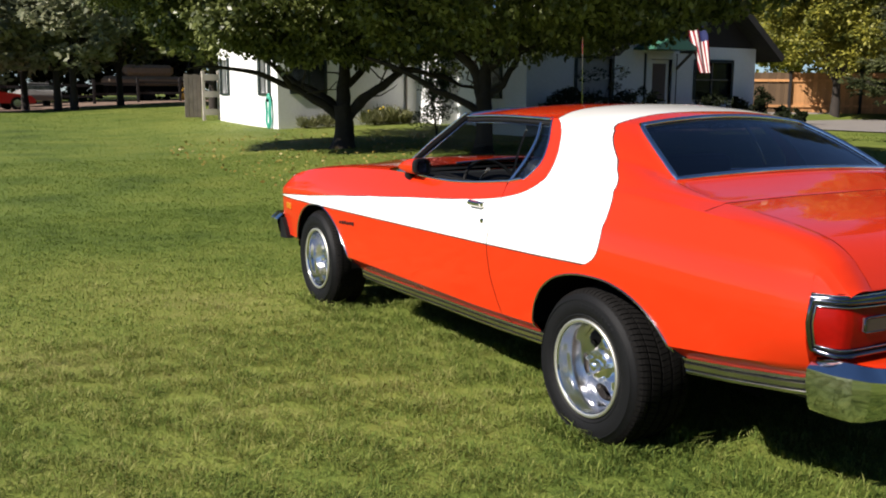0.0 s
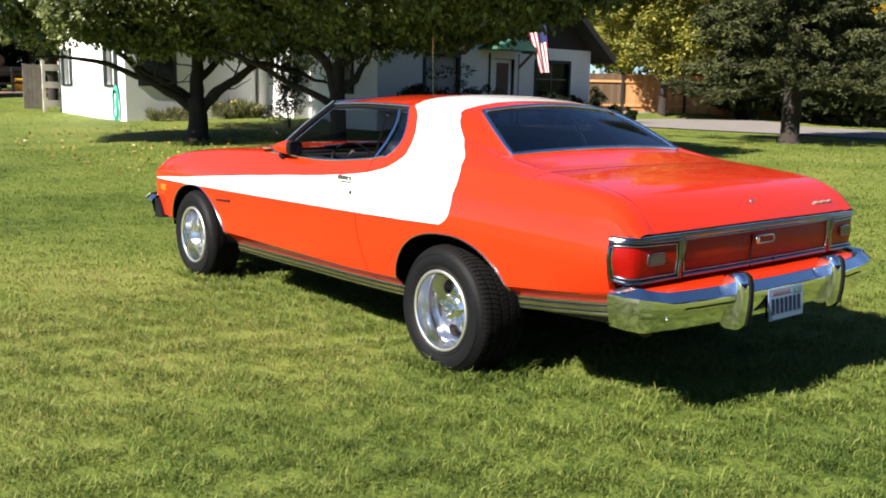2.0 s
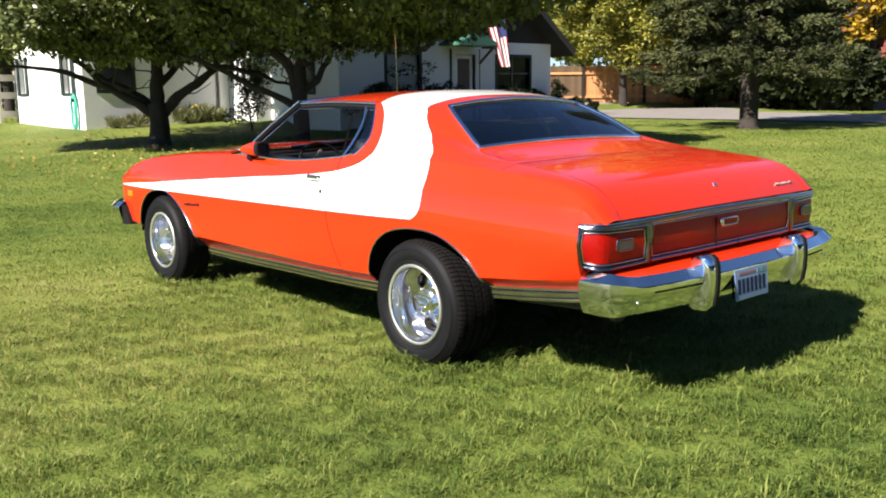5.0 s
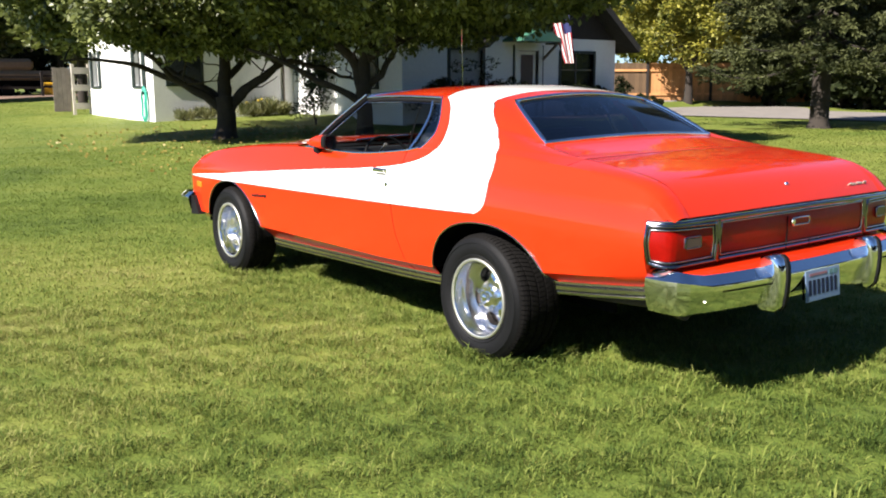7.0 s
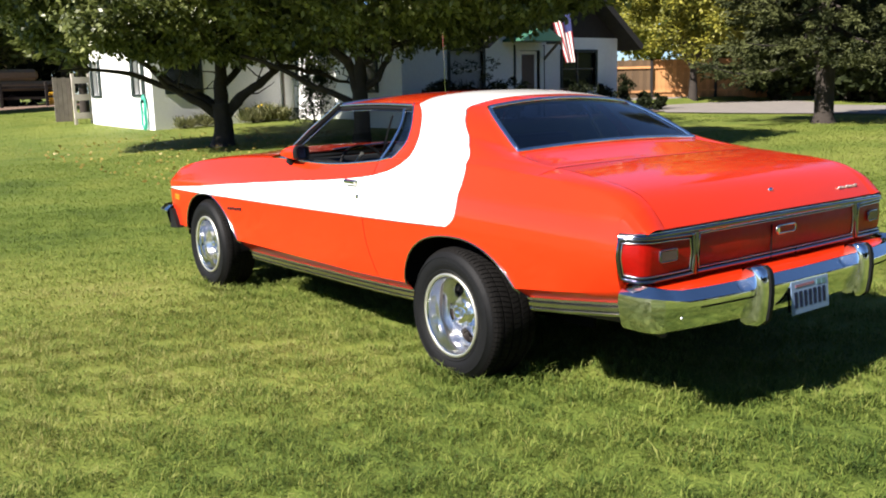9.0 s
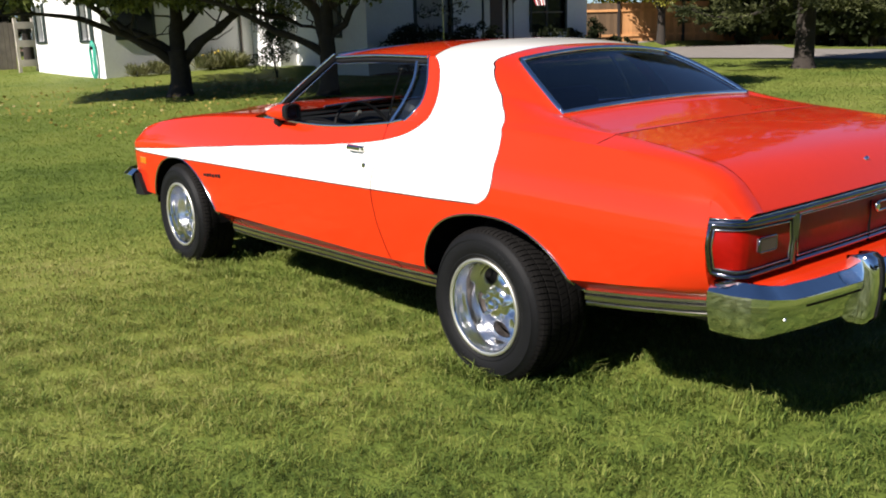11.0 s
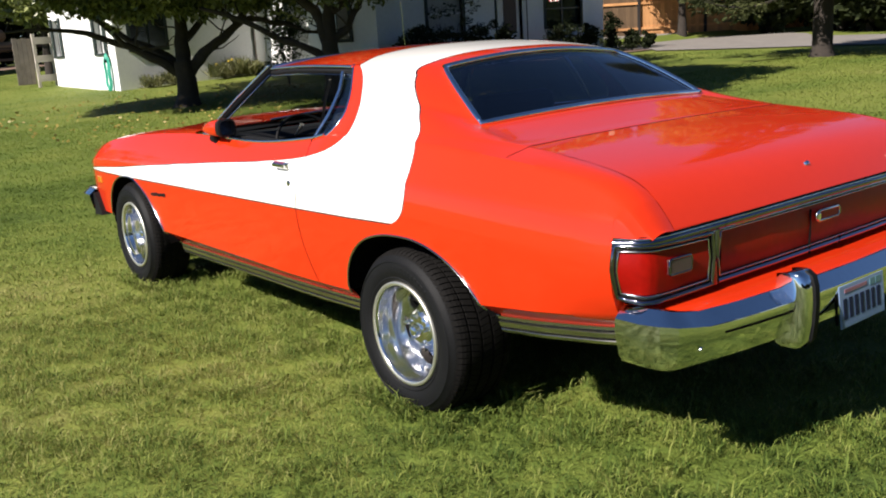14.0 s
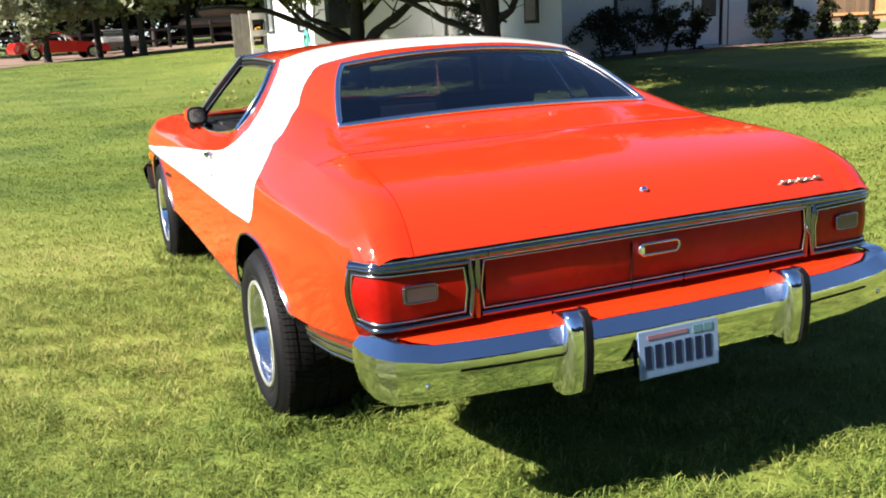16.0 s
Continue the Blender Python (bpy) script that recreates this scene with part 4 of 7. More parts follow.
part("canton", grid_mesh(P), M_flag_blue, flag, smooth=60)

# gate beside the left wing
gate = empty("gate", (5.55, 27.0, gz(5.5, 28)), "weathered grey board gate beside the house wall", "gate")
for k in range(4):
    part("board", boxes((-0.65 - 0.135 * k - 0.128, -0.65 - 0.135 * k, 0.3, 0.33, 0.05, 1.42 + 0.02 * (k % 2))), M_old_wood, gate)
for x in (-0.62, -0.10):
    part("post", boxes((x, x + 0.09, 0.24, 0.34, -0.1, 1.55)), M_pale_wood, gate)
for z in (0.12, 0.70, 1.24):
    part("rail", boxes((-0.62, 0.0, 0.20, 0.24, z, z + 0.20)), M_pale_wood, gate)

# board fence beyond the drive
fence = empty("board_fence", (25.5, 21.0, 0), "tall cedar board fence with dark posts behind the drive", "fence")
for k in range(9):
    x = -5.3 + 2.65 * k
    part("post", boxes((x - 0.045, x + 0.045, -0.09, 0.02, 0.5, 2.34)), M_brown, fence)
    for z in (1.0, 1.95):
        part("rail", boxes((x + 0.06, x + 2.69, -0.05, -0.005, z, z + 0.09)), M_cedar, fence)
board = boxes((0.0, 0.148, 0.0, 0.02, 0.0, 1.58))
me_board = bpy.data.meshes.new("board")
board.to_mesh(me_board)
board.free()
me_board.materials.append(M_cedar)
me_dark = me_board.copy()
me_dark.materials[0] = M_cedar_dark
rb = random.Random(3)
# the first 39 boards are of a darker brown
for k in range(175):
    b = new("board", me_dark if k < 39 else me_board)
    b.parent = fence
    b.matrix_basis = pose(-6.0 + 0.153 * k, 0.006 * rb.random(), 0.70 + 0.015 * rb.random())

fence.rotation_euler = (0, 0, radians(-32))

# drive
P = np.array([[(xa + (xb - xa) * t, y, gz(xa + (xb - xa) * t, y) + 0.012) for t in np.linspace(0, 1, 8)]
              for y, xa, xb in ((-30, 12.0, 17.5), (-8, 14.5, 20.0), (2.0, 17.3, 21.8), (6.0, 18.0, 22.6), (8.5, 18.2, 23.2), (10.5, 18.1, 23.5), (12.4, 18.1, 24.1), (13.4, 18.2, 24.9), (14.2, 18.1, 26.0), (15.0, 18.9, 27.2), (16.2, 19.3, 28.2), (18.5, 19.5, 27.6), (20.0, 21.6, 27.0), (21.2, 22.0, 25.1), (22.2, 22.2, 23.6))])
tagged(new("drive", mesh_data("drive", P.reshape(-1, 3), [(i * 8 + j, (i + 1) * 8 + j, (i + 1) * 8 + j + 1, i * 8 + j + 1) for i in range(len(P) - 1) for j in range(7)], M_gravel)),
       "pale gravel drive along the fence", "drive", kind="structure")
P = np.array([[(x, y0 + dy, gz(x, y0 + dy) + 0.012) for dy in (0, 0.6, 1.2)] for x, y0 in ((10.3, 15.25), (13, 15.25), (16, 15.1), (18.5, 14.9), (20.5, 15.3))])
tagged(new("flower_bed", mesh_data("flower_bed", P.reshape(-1, 3), [(i * 3 + j, (i + 1) * 3 + j, (i + 1) * 3 + j + 1, i * 3 + j + 1) for i in range(4) for j in range(2)], M_dirt)),
       "bare earth bed along the house wall", "flower bed", kind="structure")


def shrub(base, r, h, mat, label, seed, leaf=0.075, n=14, per=110, flowers=0, grassy=False):
    s = empty("shrub", base, label, "shrub", "shrubs at the house")
    rr = np.random.default_rng(seed)
    rd = random.Random(seed)
    for k in range(5):
        a = rd.uniform(0, 6.3)
        part("stem", limb(limb_curve((0, 0, -0.03), (math.cos(a) * r * 0.5, math.sin(a) * r * 0.5, h * 0.8), 0.02, 4, 0.03, k), 0.014, 0.005, 5), M_bark, s)
    c = rr.normal(size=(n, 3)) * np.array([r * 0.45, r * 0.45, h * 0.24]) + np.array([0, 0, h * 0.52])
    pts = clumps(c, rr.uniform(0.10, 0.24, n) * (h + r) * 0.6, per, seed)
    if grassy:
        # long blades that rise from the ground
        pts[:, 2] = rr.uniform(-0.02, h * 0.5, len(pts))
        part("foliage", leaf_cloud("foliage", pts, h * 0.75, mat, seed, aspect=0.10, along=np.array([0.0, 0.0, 1.3])), mat, s)
    else:
        part("foliage", leaf_cloud("foliage", pts, leaf, mat, seed), mat, s)
    if flowers:
        bm = bmesh.new()
        for k in range(flowers):
            bmesh.ops.create_icosphere(bm, subdivisions=1, radius=0.035, matrix=Matrix.Translation((rd.uniform(-r, r), rd.uniform(-r, r), h * rd.uniform(0.85, 1.1))))
        part("blossoms", bm, M_flower, s)
    return s


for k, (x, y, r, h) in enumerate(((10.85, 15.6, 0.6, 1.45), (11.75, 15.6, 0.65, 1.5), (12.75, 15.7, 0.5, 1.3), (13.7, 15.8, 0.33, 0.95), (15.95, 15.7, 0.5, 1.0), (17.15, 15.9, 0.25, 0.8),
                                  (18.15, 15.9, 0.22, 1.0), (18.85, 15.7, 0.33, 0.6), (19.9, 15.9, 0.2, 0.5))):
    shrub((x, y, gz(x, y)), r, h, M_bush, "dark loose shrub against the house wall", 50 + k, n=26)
for k, (x, y, r, h, fl) in enumerate(((6.1, 21.0, 0.4, 0.28, 0), (6.7, 21.0, 0.4, 0.32, 0), (8.1, 20.9, 0.4, 0.38, 1), (8.6, 20.9, 0.4, 0.45, 3), (9.1, 21.0, 0.35, 0.32, 0))):
    shrub((x, y, gz(x, y)), r, h, M_border, "low grassy border plants along the wall", 70 + k, n=12, per=55, flowers=fl, grassy=True)
shrub((8.6, 18.2, gz(8.6, 18.2)), 0.48, 2.4, M_shrub, "tall narrow dark shrub beside the apple tree", 81, n=44)


# ---- far trees and yard ----
def far_tree(name, base, r, h, trunk_h, mat, label, seed, leaf=0.30, n=110, per=48, lean=0.0):
    t = empty(name, base, label, "tree")
    part("trunk", tube([(0, 0, -0.1), (lean * 0.3, 0, trunk_h * 0.6), (lean, 0, h * 0.7)], [0.20, 0.14, 0.05], 9), M_bark, t, smooth=70)
    rr = np.random.default_rng(seed)
    rd = random.Random(seed)
    for k in range(5):
        a = rd.uniform(0, 6.3)
        part("limb", limb(limb_curve((0, 0, trunk_h * 0.8), (math.cos(a) * r * 0.6, math.sin(a) * r * 0.6, h * rd.uniform(0.5, 0.8)), 0.2, 5, 0.1, k), 0.10, 0.03, 6), M_bark, t)
    d = rr.normal(size=(n, 3))
    d /= np.linalg.norm(d, axis=1)[:, None]
    c = d * (rr.uniform(0.2, 1, n) ** 0.45)[:, None] * np.array([r, r, (h - trunk_h) / 2]) + np.array([lean, 0, trunk_h + (h - trunk_h) / 2])
    part("crown", leaf_cloud("crown", clumps(c, rr.uniform(0.25, 0.5, n) * r * 0.55, per, seed), leaf, mat, seed), mat, t)
    return t


far_tree("maple", (31.3, 20.3, 0.9), 3.7, 12.5, 1.9, M_yellow, "tall yellowing maple behind the board fence", 90, leaf=0.21, n=340, per=180)
far_tree("maple", (25.5, 18.95, gz(25.5, 18.95)), 2.6, 7.6, 1.6, M_yellow, "yellowing maple overhanging the board fence", 96, leaf=0.15, n=190, per=290)
far_tree("maple", (31.0, 25.6, 0.9), 4.8, 9.5, 1.3, M_yellow, "broad yellowing maple behind the board fence", 91, leaf=0.24, n=220, per=150)
far_tree("golden_tree", (26.8, 10.0, gz(26.8, 10.0)), 1.25, 5.6, 1.95, M_gold, "golden autumn tree beyond the drive", 92, leaf=0.20, n=90, per=60)
for k, (x, y, r, h, th, m) in enumerate(((34, 22.5, 3.4, 10, 0.6, M_shrub), (38, 20, 3.4, 10, 0.6, M_shrub), (41, 17, 3.4, 10, 0.5, M_shrub), (28.8, 14.6, 2.2, 8.5, 0.5, M_bush), (36.5, 10.5, 2.6, 7.5, 0.5, M_bush), (34.5, 7.0, 2.4, 6.5, 0.5, M_shrub), (44, 14, 4, 10, 0.4, M_shrub),
                                        (40, 12, 4.0, 9.0, 0.5, M_shrub), (39, 25, 4.5, 10, 1.0, M_shrub), (46, 30, 6, 13, 0.5, M_shrub), (46, 18, 6, 13, 0.5, M_shrub), (44, 6, 6, 12, 0.5, M_shrub), (38, 38, 7, 14, 0.5, M_yellow), (14, 36, 4.5, 10, 1.5, M_leaf))):
    far_tree("dark_tree", (x, y, gz(x, y)), r, h, th, m, "dense dark trees behind the fence" if m is not M_leaf and m is not M_yellow else "green tree behind the house", 100 + k, leaf=0.66, n=130, per=32)
# near-black bushes added where fence and outbuilding lie in deep shade
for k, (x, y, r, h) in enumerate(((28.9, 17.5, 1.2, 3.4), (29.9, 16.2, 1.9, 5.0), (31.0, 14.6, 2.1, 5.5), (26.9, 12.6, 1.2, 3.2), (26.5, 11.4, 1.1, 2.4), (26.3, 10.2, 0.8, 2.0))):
    far_tree("dark_bush", (x, y, gz(x, y)), r, h, 0.2, M_bush, "dark bush added for the shade beyond the drive", 170 + k, leaf=0.36, n=130, per=58)
hedge_pts = np.stack([rng.uniform(27.7, 30.5, 42000), rng.uniform(0.5, 8.9, 42000), rng.uniform(0.4, 3.6, 42000)], 1)
hd = empty("hedge", (0, 0, 0), "tall clipped green hedge by the drive", "hedge")
part("foliage", leaf_cloud("hedge", hedge_pts, 0.125, M_hedge, 6), M_hedge, hd)
# black box added inside the leaves in place of the hedge's inner shade
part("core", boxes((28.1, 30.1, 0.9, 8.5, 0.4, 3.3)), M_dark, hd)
shed = empty("brick_outbuilding", (30.0, 11.0, gz(30, 11)), "brick outbuilding with pale lower walls beyond the drive", "outbuilding")
part("lower_wall", boxes((-1.5, 1.5, -1.8, 1.8, -0.2, 1.10)), M_pale_wall, shed, "pale rendered lower wall")
part("upper_wall", boxes((-1.48, 1.48, -1.78, 1.78, 1.10, 3.1)), M_brick, shed, "red brick upper wall")
part("roof", prism([(-1.8, 3.1), (1.8, 3.1), (0.0, 4.0)], -2.0, 2.0), M_roof, shed)
part("window", boxes((-1.53, -1.47, -0.5, 0.4, 1.35, 2.2)), M_win, shed)

for k, (x, y, r, h, th, m) in enumerate(((-1.1, 41.0, 2.3, 6.5, 0.9, M_willow), (1.2, 43.5, 2.6, 7.5, 1.75, M_willow), (2.9, 40.6, 2.6, 7.5, 1.9, M_willow), (2.3, 41.2, 2.0, 7.0, 1.9, M_willow), (5.6, 44.5, 3.3, 8.0, 2.1, M_leaf), (9.0, 43.0, 3.6, 8.5, 2.3, M_leaf), (0.5, 61.5, 4.0, 8.0, 0.2, M_bush), (6.0, 62.5, 4.0, 8.0, 0.2, M_bush), (12.0, 62.0, 4.0, 8.0, 0.2, M_bush), (-6.0, 60.0, 4.0, 8.0, 0.2, M_bush), (17.5, 58.0, 3.5, 7.0, 0.2, M_bush),
                                        (13.0, 52.0, 4.5, 10, 2.0, M_leaf), (-6, 66, 5, 12, 1.0, M_shrub), (2, 74, 6, 13, 1.0, M_shrub), (10, 76, 6, 13, 1.0, M_shrub), (18, 72, 6, 13, 0.8, M_shrub), (-14, 70, 6, 12, 1.0, M_willow),
                                        (26, 66, 6, 12, 0.8, M_shrub), (-22, 78, 8, 14, 0.5, M_shrub), (-3, 84, 8, 15, 0.5, M_shrub), (7, 88, 8, 15, 0.5, M_shrub), (16, 84, 8, 15, 0.5, M_shrub), (34, 80, 9, 15, 0.5, M_shrub), (6.5, 31.5, 2.6, 6.0, 2.0, M_leaf), (5.4, 57.5, 3.0, 8.0, 2.0, M_shrub))):
    far_tree("yard_tree", (x, y, gz(x, y) - 0.05), r, h, th, m, "leafy tree at the far edge of the lawn", 130 + k, leaf=0.32 if y < 55 else 0.62, n=130, per=52 if y < 55 else 26)

# unseen tree belt, added to dim the low sky behind the camera
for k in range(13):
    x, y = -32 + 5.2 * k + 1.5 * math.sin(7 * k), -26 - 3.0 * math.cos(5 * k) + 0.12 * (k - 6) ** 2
    far_tree("yard_tree", (x, y, gz(x, y) - 0.05), 3.4 + 0.5 * math.sin(3 * k), 7.0 + 1.2 * math.sin(4 * k), 0.3, M_bush, "unseen dark tree added behind the camera", 300 + k, leaf=0.75, n=110, per=24)

rail_fence = empty("rail_fence", (0, 0, 0), "dark post-and-rail fence across the far yard", "fence")
for k in range(12):
    x = -4 + 2.4 * k
    part("post", boxes((x - 0.07, x + 0.07, 51.9, 52.05, gz(x, 52) - 0.1, gz(x, 52) + 1.35)), M_brown, rail_fence)
    for z in (0.45, 1.05):
        part("rail", boxes((x + 0.07, x + 2.33, 51.95, 52.0, gz(x, 52) + z, gz(x, 52) + z + 0.14)), M_brown, rail_fence)

P = np.array([[(x, y0 + (66 - y0) * t, gz(x, y0 + (66 - y0) * t) + 0.015) for t in (0, 0.35, 0.7, 1)] for x, y0 in ((-40, 26), (-10, 30), (-3.0, 35.5), (1.2, 42.5), (3.4, 44.5), (9.0, 47.0), (20, 50))])
tagged(new("yard", mesh_data("yard", P.reshape(-1, 3), [(i * 4 + j, (i + 1) * 4 + j, (i + 1) * 4 + j + 1, i * 4 + j + 1) for i in range(6) for j in range(3)], M_dirt)), "bare brown dirt yard beyond the lawn", "yard", kind="structure")


def far_car(base, turn, mat, label):
    """A low coupe seen from far: lofted body, cabin glass, four wheels."""
    c = empty("parked_car", base, label, "car")
    c.rotation_euler = (0, 0, radians(turn))
    prof = [(-2.2, 0.35), (-2.25, 0.62), (-2.1, 0.86), (-1.5, 0.92), (-0.6, 0.93), (0.5, 0.86), (1.4, 0.76), (2.0, 0.66), (2.2, 0.5), (2.2, 0.3)]
    P = np.array([[(w * f, y, z) for y, z in prof] for w, f in ((0.80, -1), (0.88, -1), (0.86, -0.9), (0.0, 1), (0.86, 0.9), (0.88, 1), (0.80, 1))])
    part("body", grid_mesh(P), mat, c, smooth=50)
    part("side_panel", prism([(p[0], p[1]) for p in prof], -0.87, 0.87), mat, c).rotation_euler = (0, 0, radians(90))
    part("cabin", grid_mesh(np.array([[(w * k, y, z) for y, z, k in ((-1.7, 0.90, 1), (-0.7, 1.24, 0.78), (0.0, 1.25, 0.78), (0.85, 0.86, 1))] for w in (-0.78, -0.76, 0, 0.76, 0.78)])), M_win, c, smooth=50)
    part("roof", boxes((-0.58, 0.58, -0.75, 0.02, 1.235, 1.27), bevel=0.015), mat, c)
    for sx in (-1, 1):
        for y in (-1.35, 1.35):
            w = part("wheel", tube([(sx * 0.68, y, 0.31), (sx * 0.89, y, 0.31)], 0.31, 18), M_rubber, c)
            part("rim", tube([(sx * 0.885, y, 0.31), (sx * 0.90, y, 0.31)], 0.19, 12), M_alloy, w)
    return c


far_car((-0.45, 46.0, gz(0, 46) - 0.0), -78, M_redcar, "low red coupe parked on the dirt yard")
far_car((2.5, 51.5, gz(2.5, 51)), 5, M_palecar, "pale grey car parked on the dirt yard")
cov = empty("covered_trailer", (9.6, 57.0, gz(9.6, 57)), "beige canvas-covered trailer in the far yard", "trailer")
part("cover", boxes((-2.6, 2.6, -1, 1, 0.9, 1.5), (-1.5, 1.5, -0.9, 0.9, 1.5, 2.2), bevel=0.2), M_canvas, cov)
part("bed", boxes((-2.5, 2.5, -0.9, 0.9, 0.45, 0.9)), M_dark, cov)
for sx in (-1, 1):
    part("wheel", tube([(-0.1, sx * 0.85, 0.33), (-0.1, sx * 1.05, 0.33)], 0.36, 16), M_rubber, cov)
bx = empty("equipment_box", (11.6, 55.4, gz(11.6, 55.4)), "small yellow machine in the far yard", "machine")
part("body", boxes((-0.35, 0.35, -0.3, 0.3, -0.05, 0.75), bevel=0.08), M_yel, bx)
# fallen leaves on the lawn
fl = rng.uniform((1.0, 9.0), (8.5, 19.0), (900, 2))
tagged(new("fallen_leaves", leaf_cloud("fallen_leaves", np.stack([fl[:, 0], fl[:, 1], height(fl[:, 0], fl[:, 1]) + 0.03], 1), 0.07, M_fallen, 8, flat=0.15)), "scattered yellow fallen leaves on the lawn", "leaves", kind="stuff")

# ---- the red coupe ----
HALF_WIDTH = [(-1.12, 0.926), (-1.02, 0.946), (-0.9, 0.970), (-0.4, 0.995), (0.3, 1.0), (1.5, 0.995), (2.9, 1.0), (3.35, 0.993), (3.6, 0.968), (3.72, 0.93)]
CREST_Z = [(-1.12, 0.806), (-1.10, 0.820), (-1.075, 0.845), (-1.04, 0.878), (-1.0, 0.902), (-0.95, 0.926), (-0.9, 0.942), (-0.756, 0.967), (-0.4, 0.998), (0.0, 1.022), (0.6, 1.022), (0.74, 1.0), (1.34, 0.957),
           (1.86, 0.965), (2.46, 0.944), (3.07, 0.892), (3.355, 0.848), (3.53, 0.800), (3.65, 0.742), (3.72, 0.680)]
CREST_X = [(-1.12, 0.884), (-1.05, 0.888), (-0.95, 0.880), (-0.756, 0.870), (-0.4, 0.864), (0.0, 0.885), (0.6, 0.889), (1.3, 0.898), (1.86, 0.89), (2.5, 0.90), (3.07, 0.925), (3.45, 0.93), (3.72, 0.89)]
SILL_Z = [(-1.12, 0.525), (-0.5, 0.465), (0.32, 0.362), (1.12, 0.337), (2.25, 0.310), (3.3, 0.320), (3.5, 0.345), (3.72, 0.42)]
WIDEST = 0.70
LID_FRONT = -0.475
HUB_Z, AXLE_F, AXLE_R, TYRE_R = 0.30, 2.896, 0.0, 0.330
LID = [(-0.475, 1.018), (-0.6, 1.007), (-0.78, 0.985), (-0.88, 0.968), (-0.95, 0.950), (-1.0, 0.926), (-1.04, 0.896), (-1.08, 0.854), (-1.112, 0.812)]
DOOR_REAR = [(0.30, 0.585), (0.376, 0.611), (0.45, 0.66), (0.591, 0.729), (0.709, 0.751), (0.80, 0.735), (0.857, 0.706), (0.93, 0.715), (1.01, 0.738)]


def flank(y, z):
    """Half width of the body side at (y, z)."""
    w, xs, zs, zb = curve(HALF_WIDTH, y), curve(CREST_X, y), curve(CREST_Z, y), curve(SILL_Z, y)
    zc = np.maximum(zb + 0.045, 0.388)
    t_up = np.clip((z - WIDEST) / np.maximum(zs - WIDEST, 0.02), 0, 1)
    t_dn = np.clip((WIDEST - z) / (WIDEST - zc), 0, 1)
    t_sill = np.clip((zc - z) / 0.075, 0, 1.2)
    # the rear hip folds at a soft shoulder line; doors and wings roll over smoothly
    fold = np.minimum(0.893 + 0.03 * np.minimum(y, 0), zs - 0.03)
    t_a = np.clip((z - WIDEST) / np.maximum(fold - WIDEST, 0.02), 0, 1)
    t_b = np.clip((z - fold) / np.maximum(zs - fold, 0.004), 0, 1)
    hip = 0.022 * t_a**2 + (w - xs - 0.022) * t_b
    mixer = np.clip((0.55 - y) / 0.6, 0, 1)
    mixer = mixer * mixer * (3 - 2 * mixer)
    return w - (w - xs) * t_up**2.3 * (1 - mixer) - hip * mixer - (0.010 + 0.030 * np.clip((-0.7 - y) / 0.3, 0, 1)) * t_dn**2 - 0.085 * t_sill


ARCHES = ((-0.062, 0.438, 0.688, 0.38, 1.9), (2.82, 0.458, 0.672, 0.30, 1.65))


def arch(y, centre, a, top, base, n_rear):
    u = np.clip(np.abs((y - centre) / a), 0, 1)
    n = np.where(y < centre, n_rear, 2.5)
    return np.where(np.abs(y - centre) < a, base + (top - base) * (1 - u**n) ** (1 / n), -1)


def lower_edge(y):
    z = curve(SILL_Z, y)
    for a in ARCHES:
        z = np.maximum(z, arch(y, *a))
    return np.where(y < -1.012, np.minimum(np.maximum(z, 0.809), curve(CREST_Z, y) - 0.003), z)


def stations(y0, y1, n, *breaks):
    ys = list(np.linspace(y0, y1, n))
    for b, a in breaks:
        ys += [b - a * math.cos(t) for t in np.linspace(0, math.pi, 41)] + [b - a - 0.002, b + a + 0.002]
    ys = sorted(v for v in ys if y0 <= v <= y1)
    out = [ys[0]]
    for v in ys[1:]:
        if v - out[-1] > 0.0012:
            out.append(v)
    out[-1] = y1
    return np.array(out)


def side_points(ys, rear=None, front=None, m=36, hold=None):
    """Points (station, level) of the left flank from the lower edge to the crest; rear and front are gap curves over z."""
    hold = ys[0] if hold is None else hold
    f = np.clip((ys - hold) / (ys[-1] - hold), 0, 1)
    P = np.zeros((len(ys), m, 3))
    m_low = m // 2 - 2
    for j in range(m):
        y = ys.copy()
        for _ in range(5):
            lo, hi = lower_edge(y), curve(CREST_Z, y)
            mid = np.maximum(lo, 0.695)
            fold = np.clip(np.maximum(curve(SILL_Z, y) + 0.045, 0.388), lo, mid)
            z = lo + (fold - lo) * j / 3 if j <= 3 else fold + (mid - fold) * (j - 3) / (m_low - 3) if j <= m_low else mid + (hi - mid) * (j - m_low) / (m - 1 - m_low)
            a = curve(rear, z) if rear else np.full_like(z, ys[0])
            b = curve(front, z) if front else np.full_like(z, ys[-1])
            y = ys + (a - ys[0]) * (1 - f) + (b - ys[-1]) * f
        P[:, j] = np.stack([-flank(y, z), y, z], 1)
    return P


def both_sides(bm):
    """Adds the mirror image across the car's middle plane."""
    geom = bm.verts[:] + bm.edges[:] + bm.faces[:]
    made = bmesh.ops.duplicate(bm, geom=geom)["geom"]
    for v in made:
        if isinstance(v, bmesh.types.BMVert):
            v.co.x = -v.co.x
    return bm


def thicken(ob, t=0.012):
    mod = ob.modifiers.new("sheet", "SOLIDIFY")
    mod.thickness = t
    mod.offset = -1
    mod.use_rim = False
    return ob


def outward(bm):
    """Turns all faces away from the car's middle line."""
    for f in bm.faces:
        c = f.calc_center_median()
        ref = Vector((c.x * 1.2, 0.15 * (c.y - 1.2), (c.z - 0.55) * 1.4))
        if f.normal.dot(ref) < 0:
            f.normal_flip()
    return bm


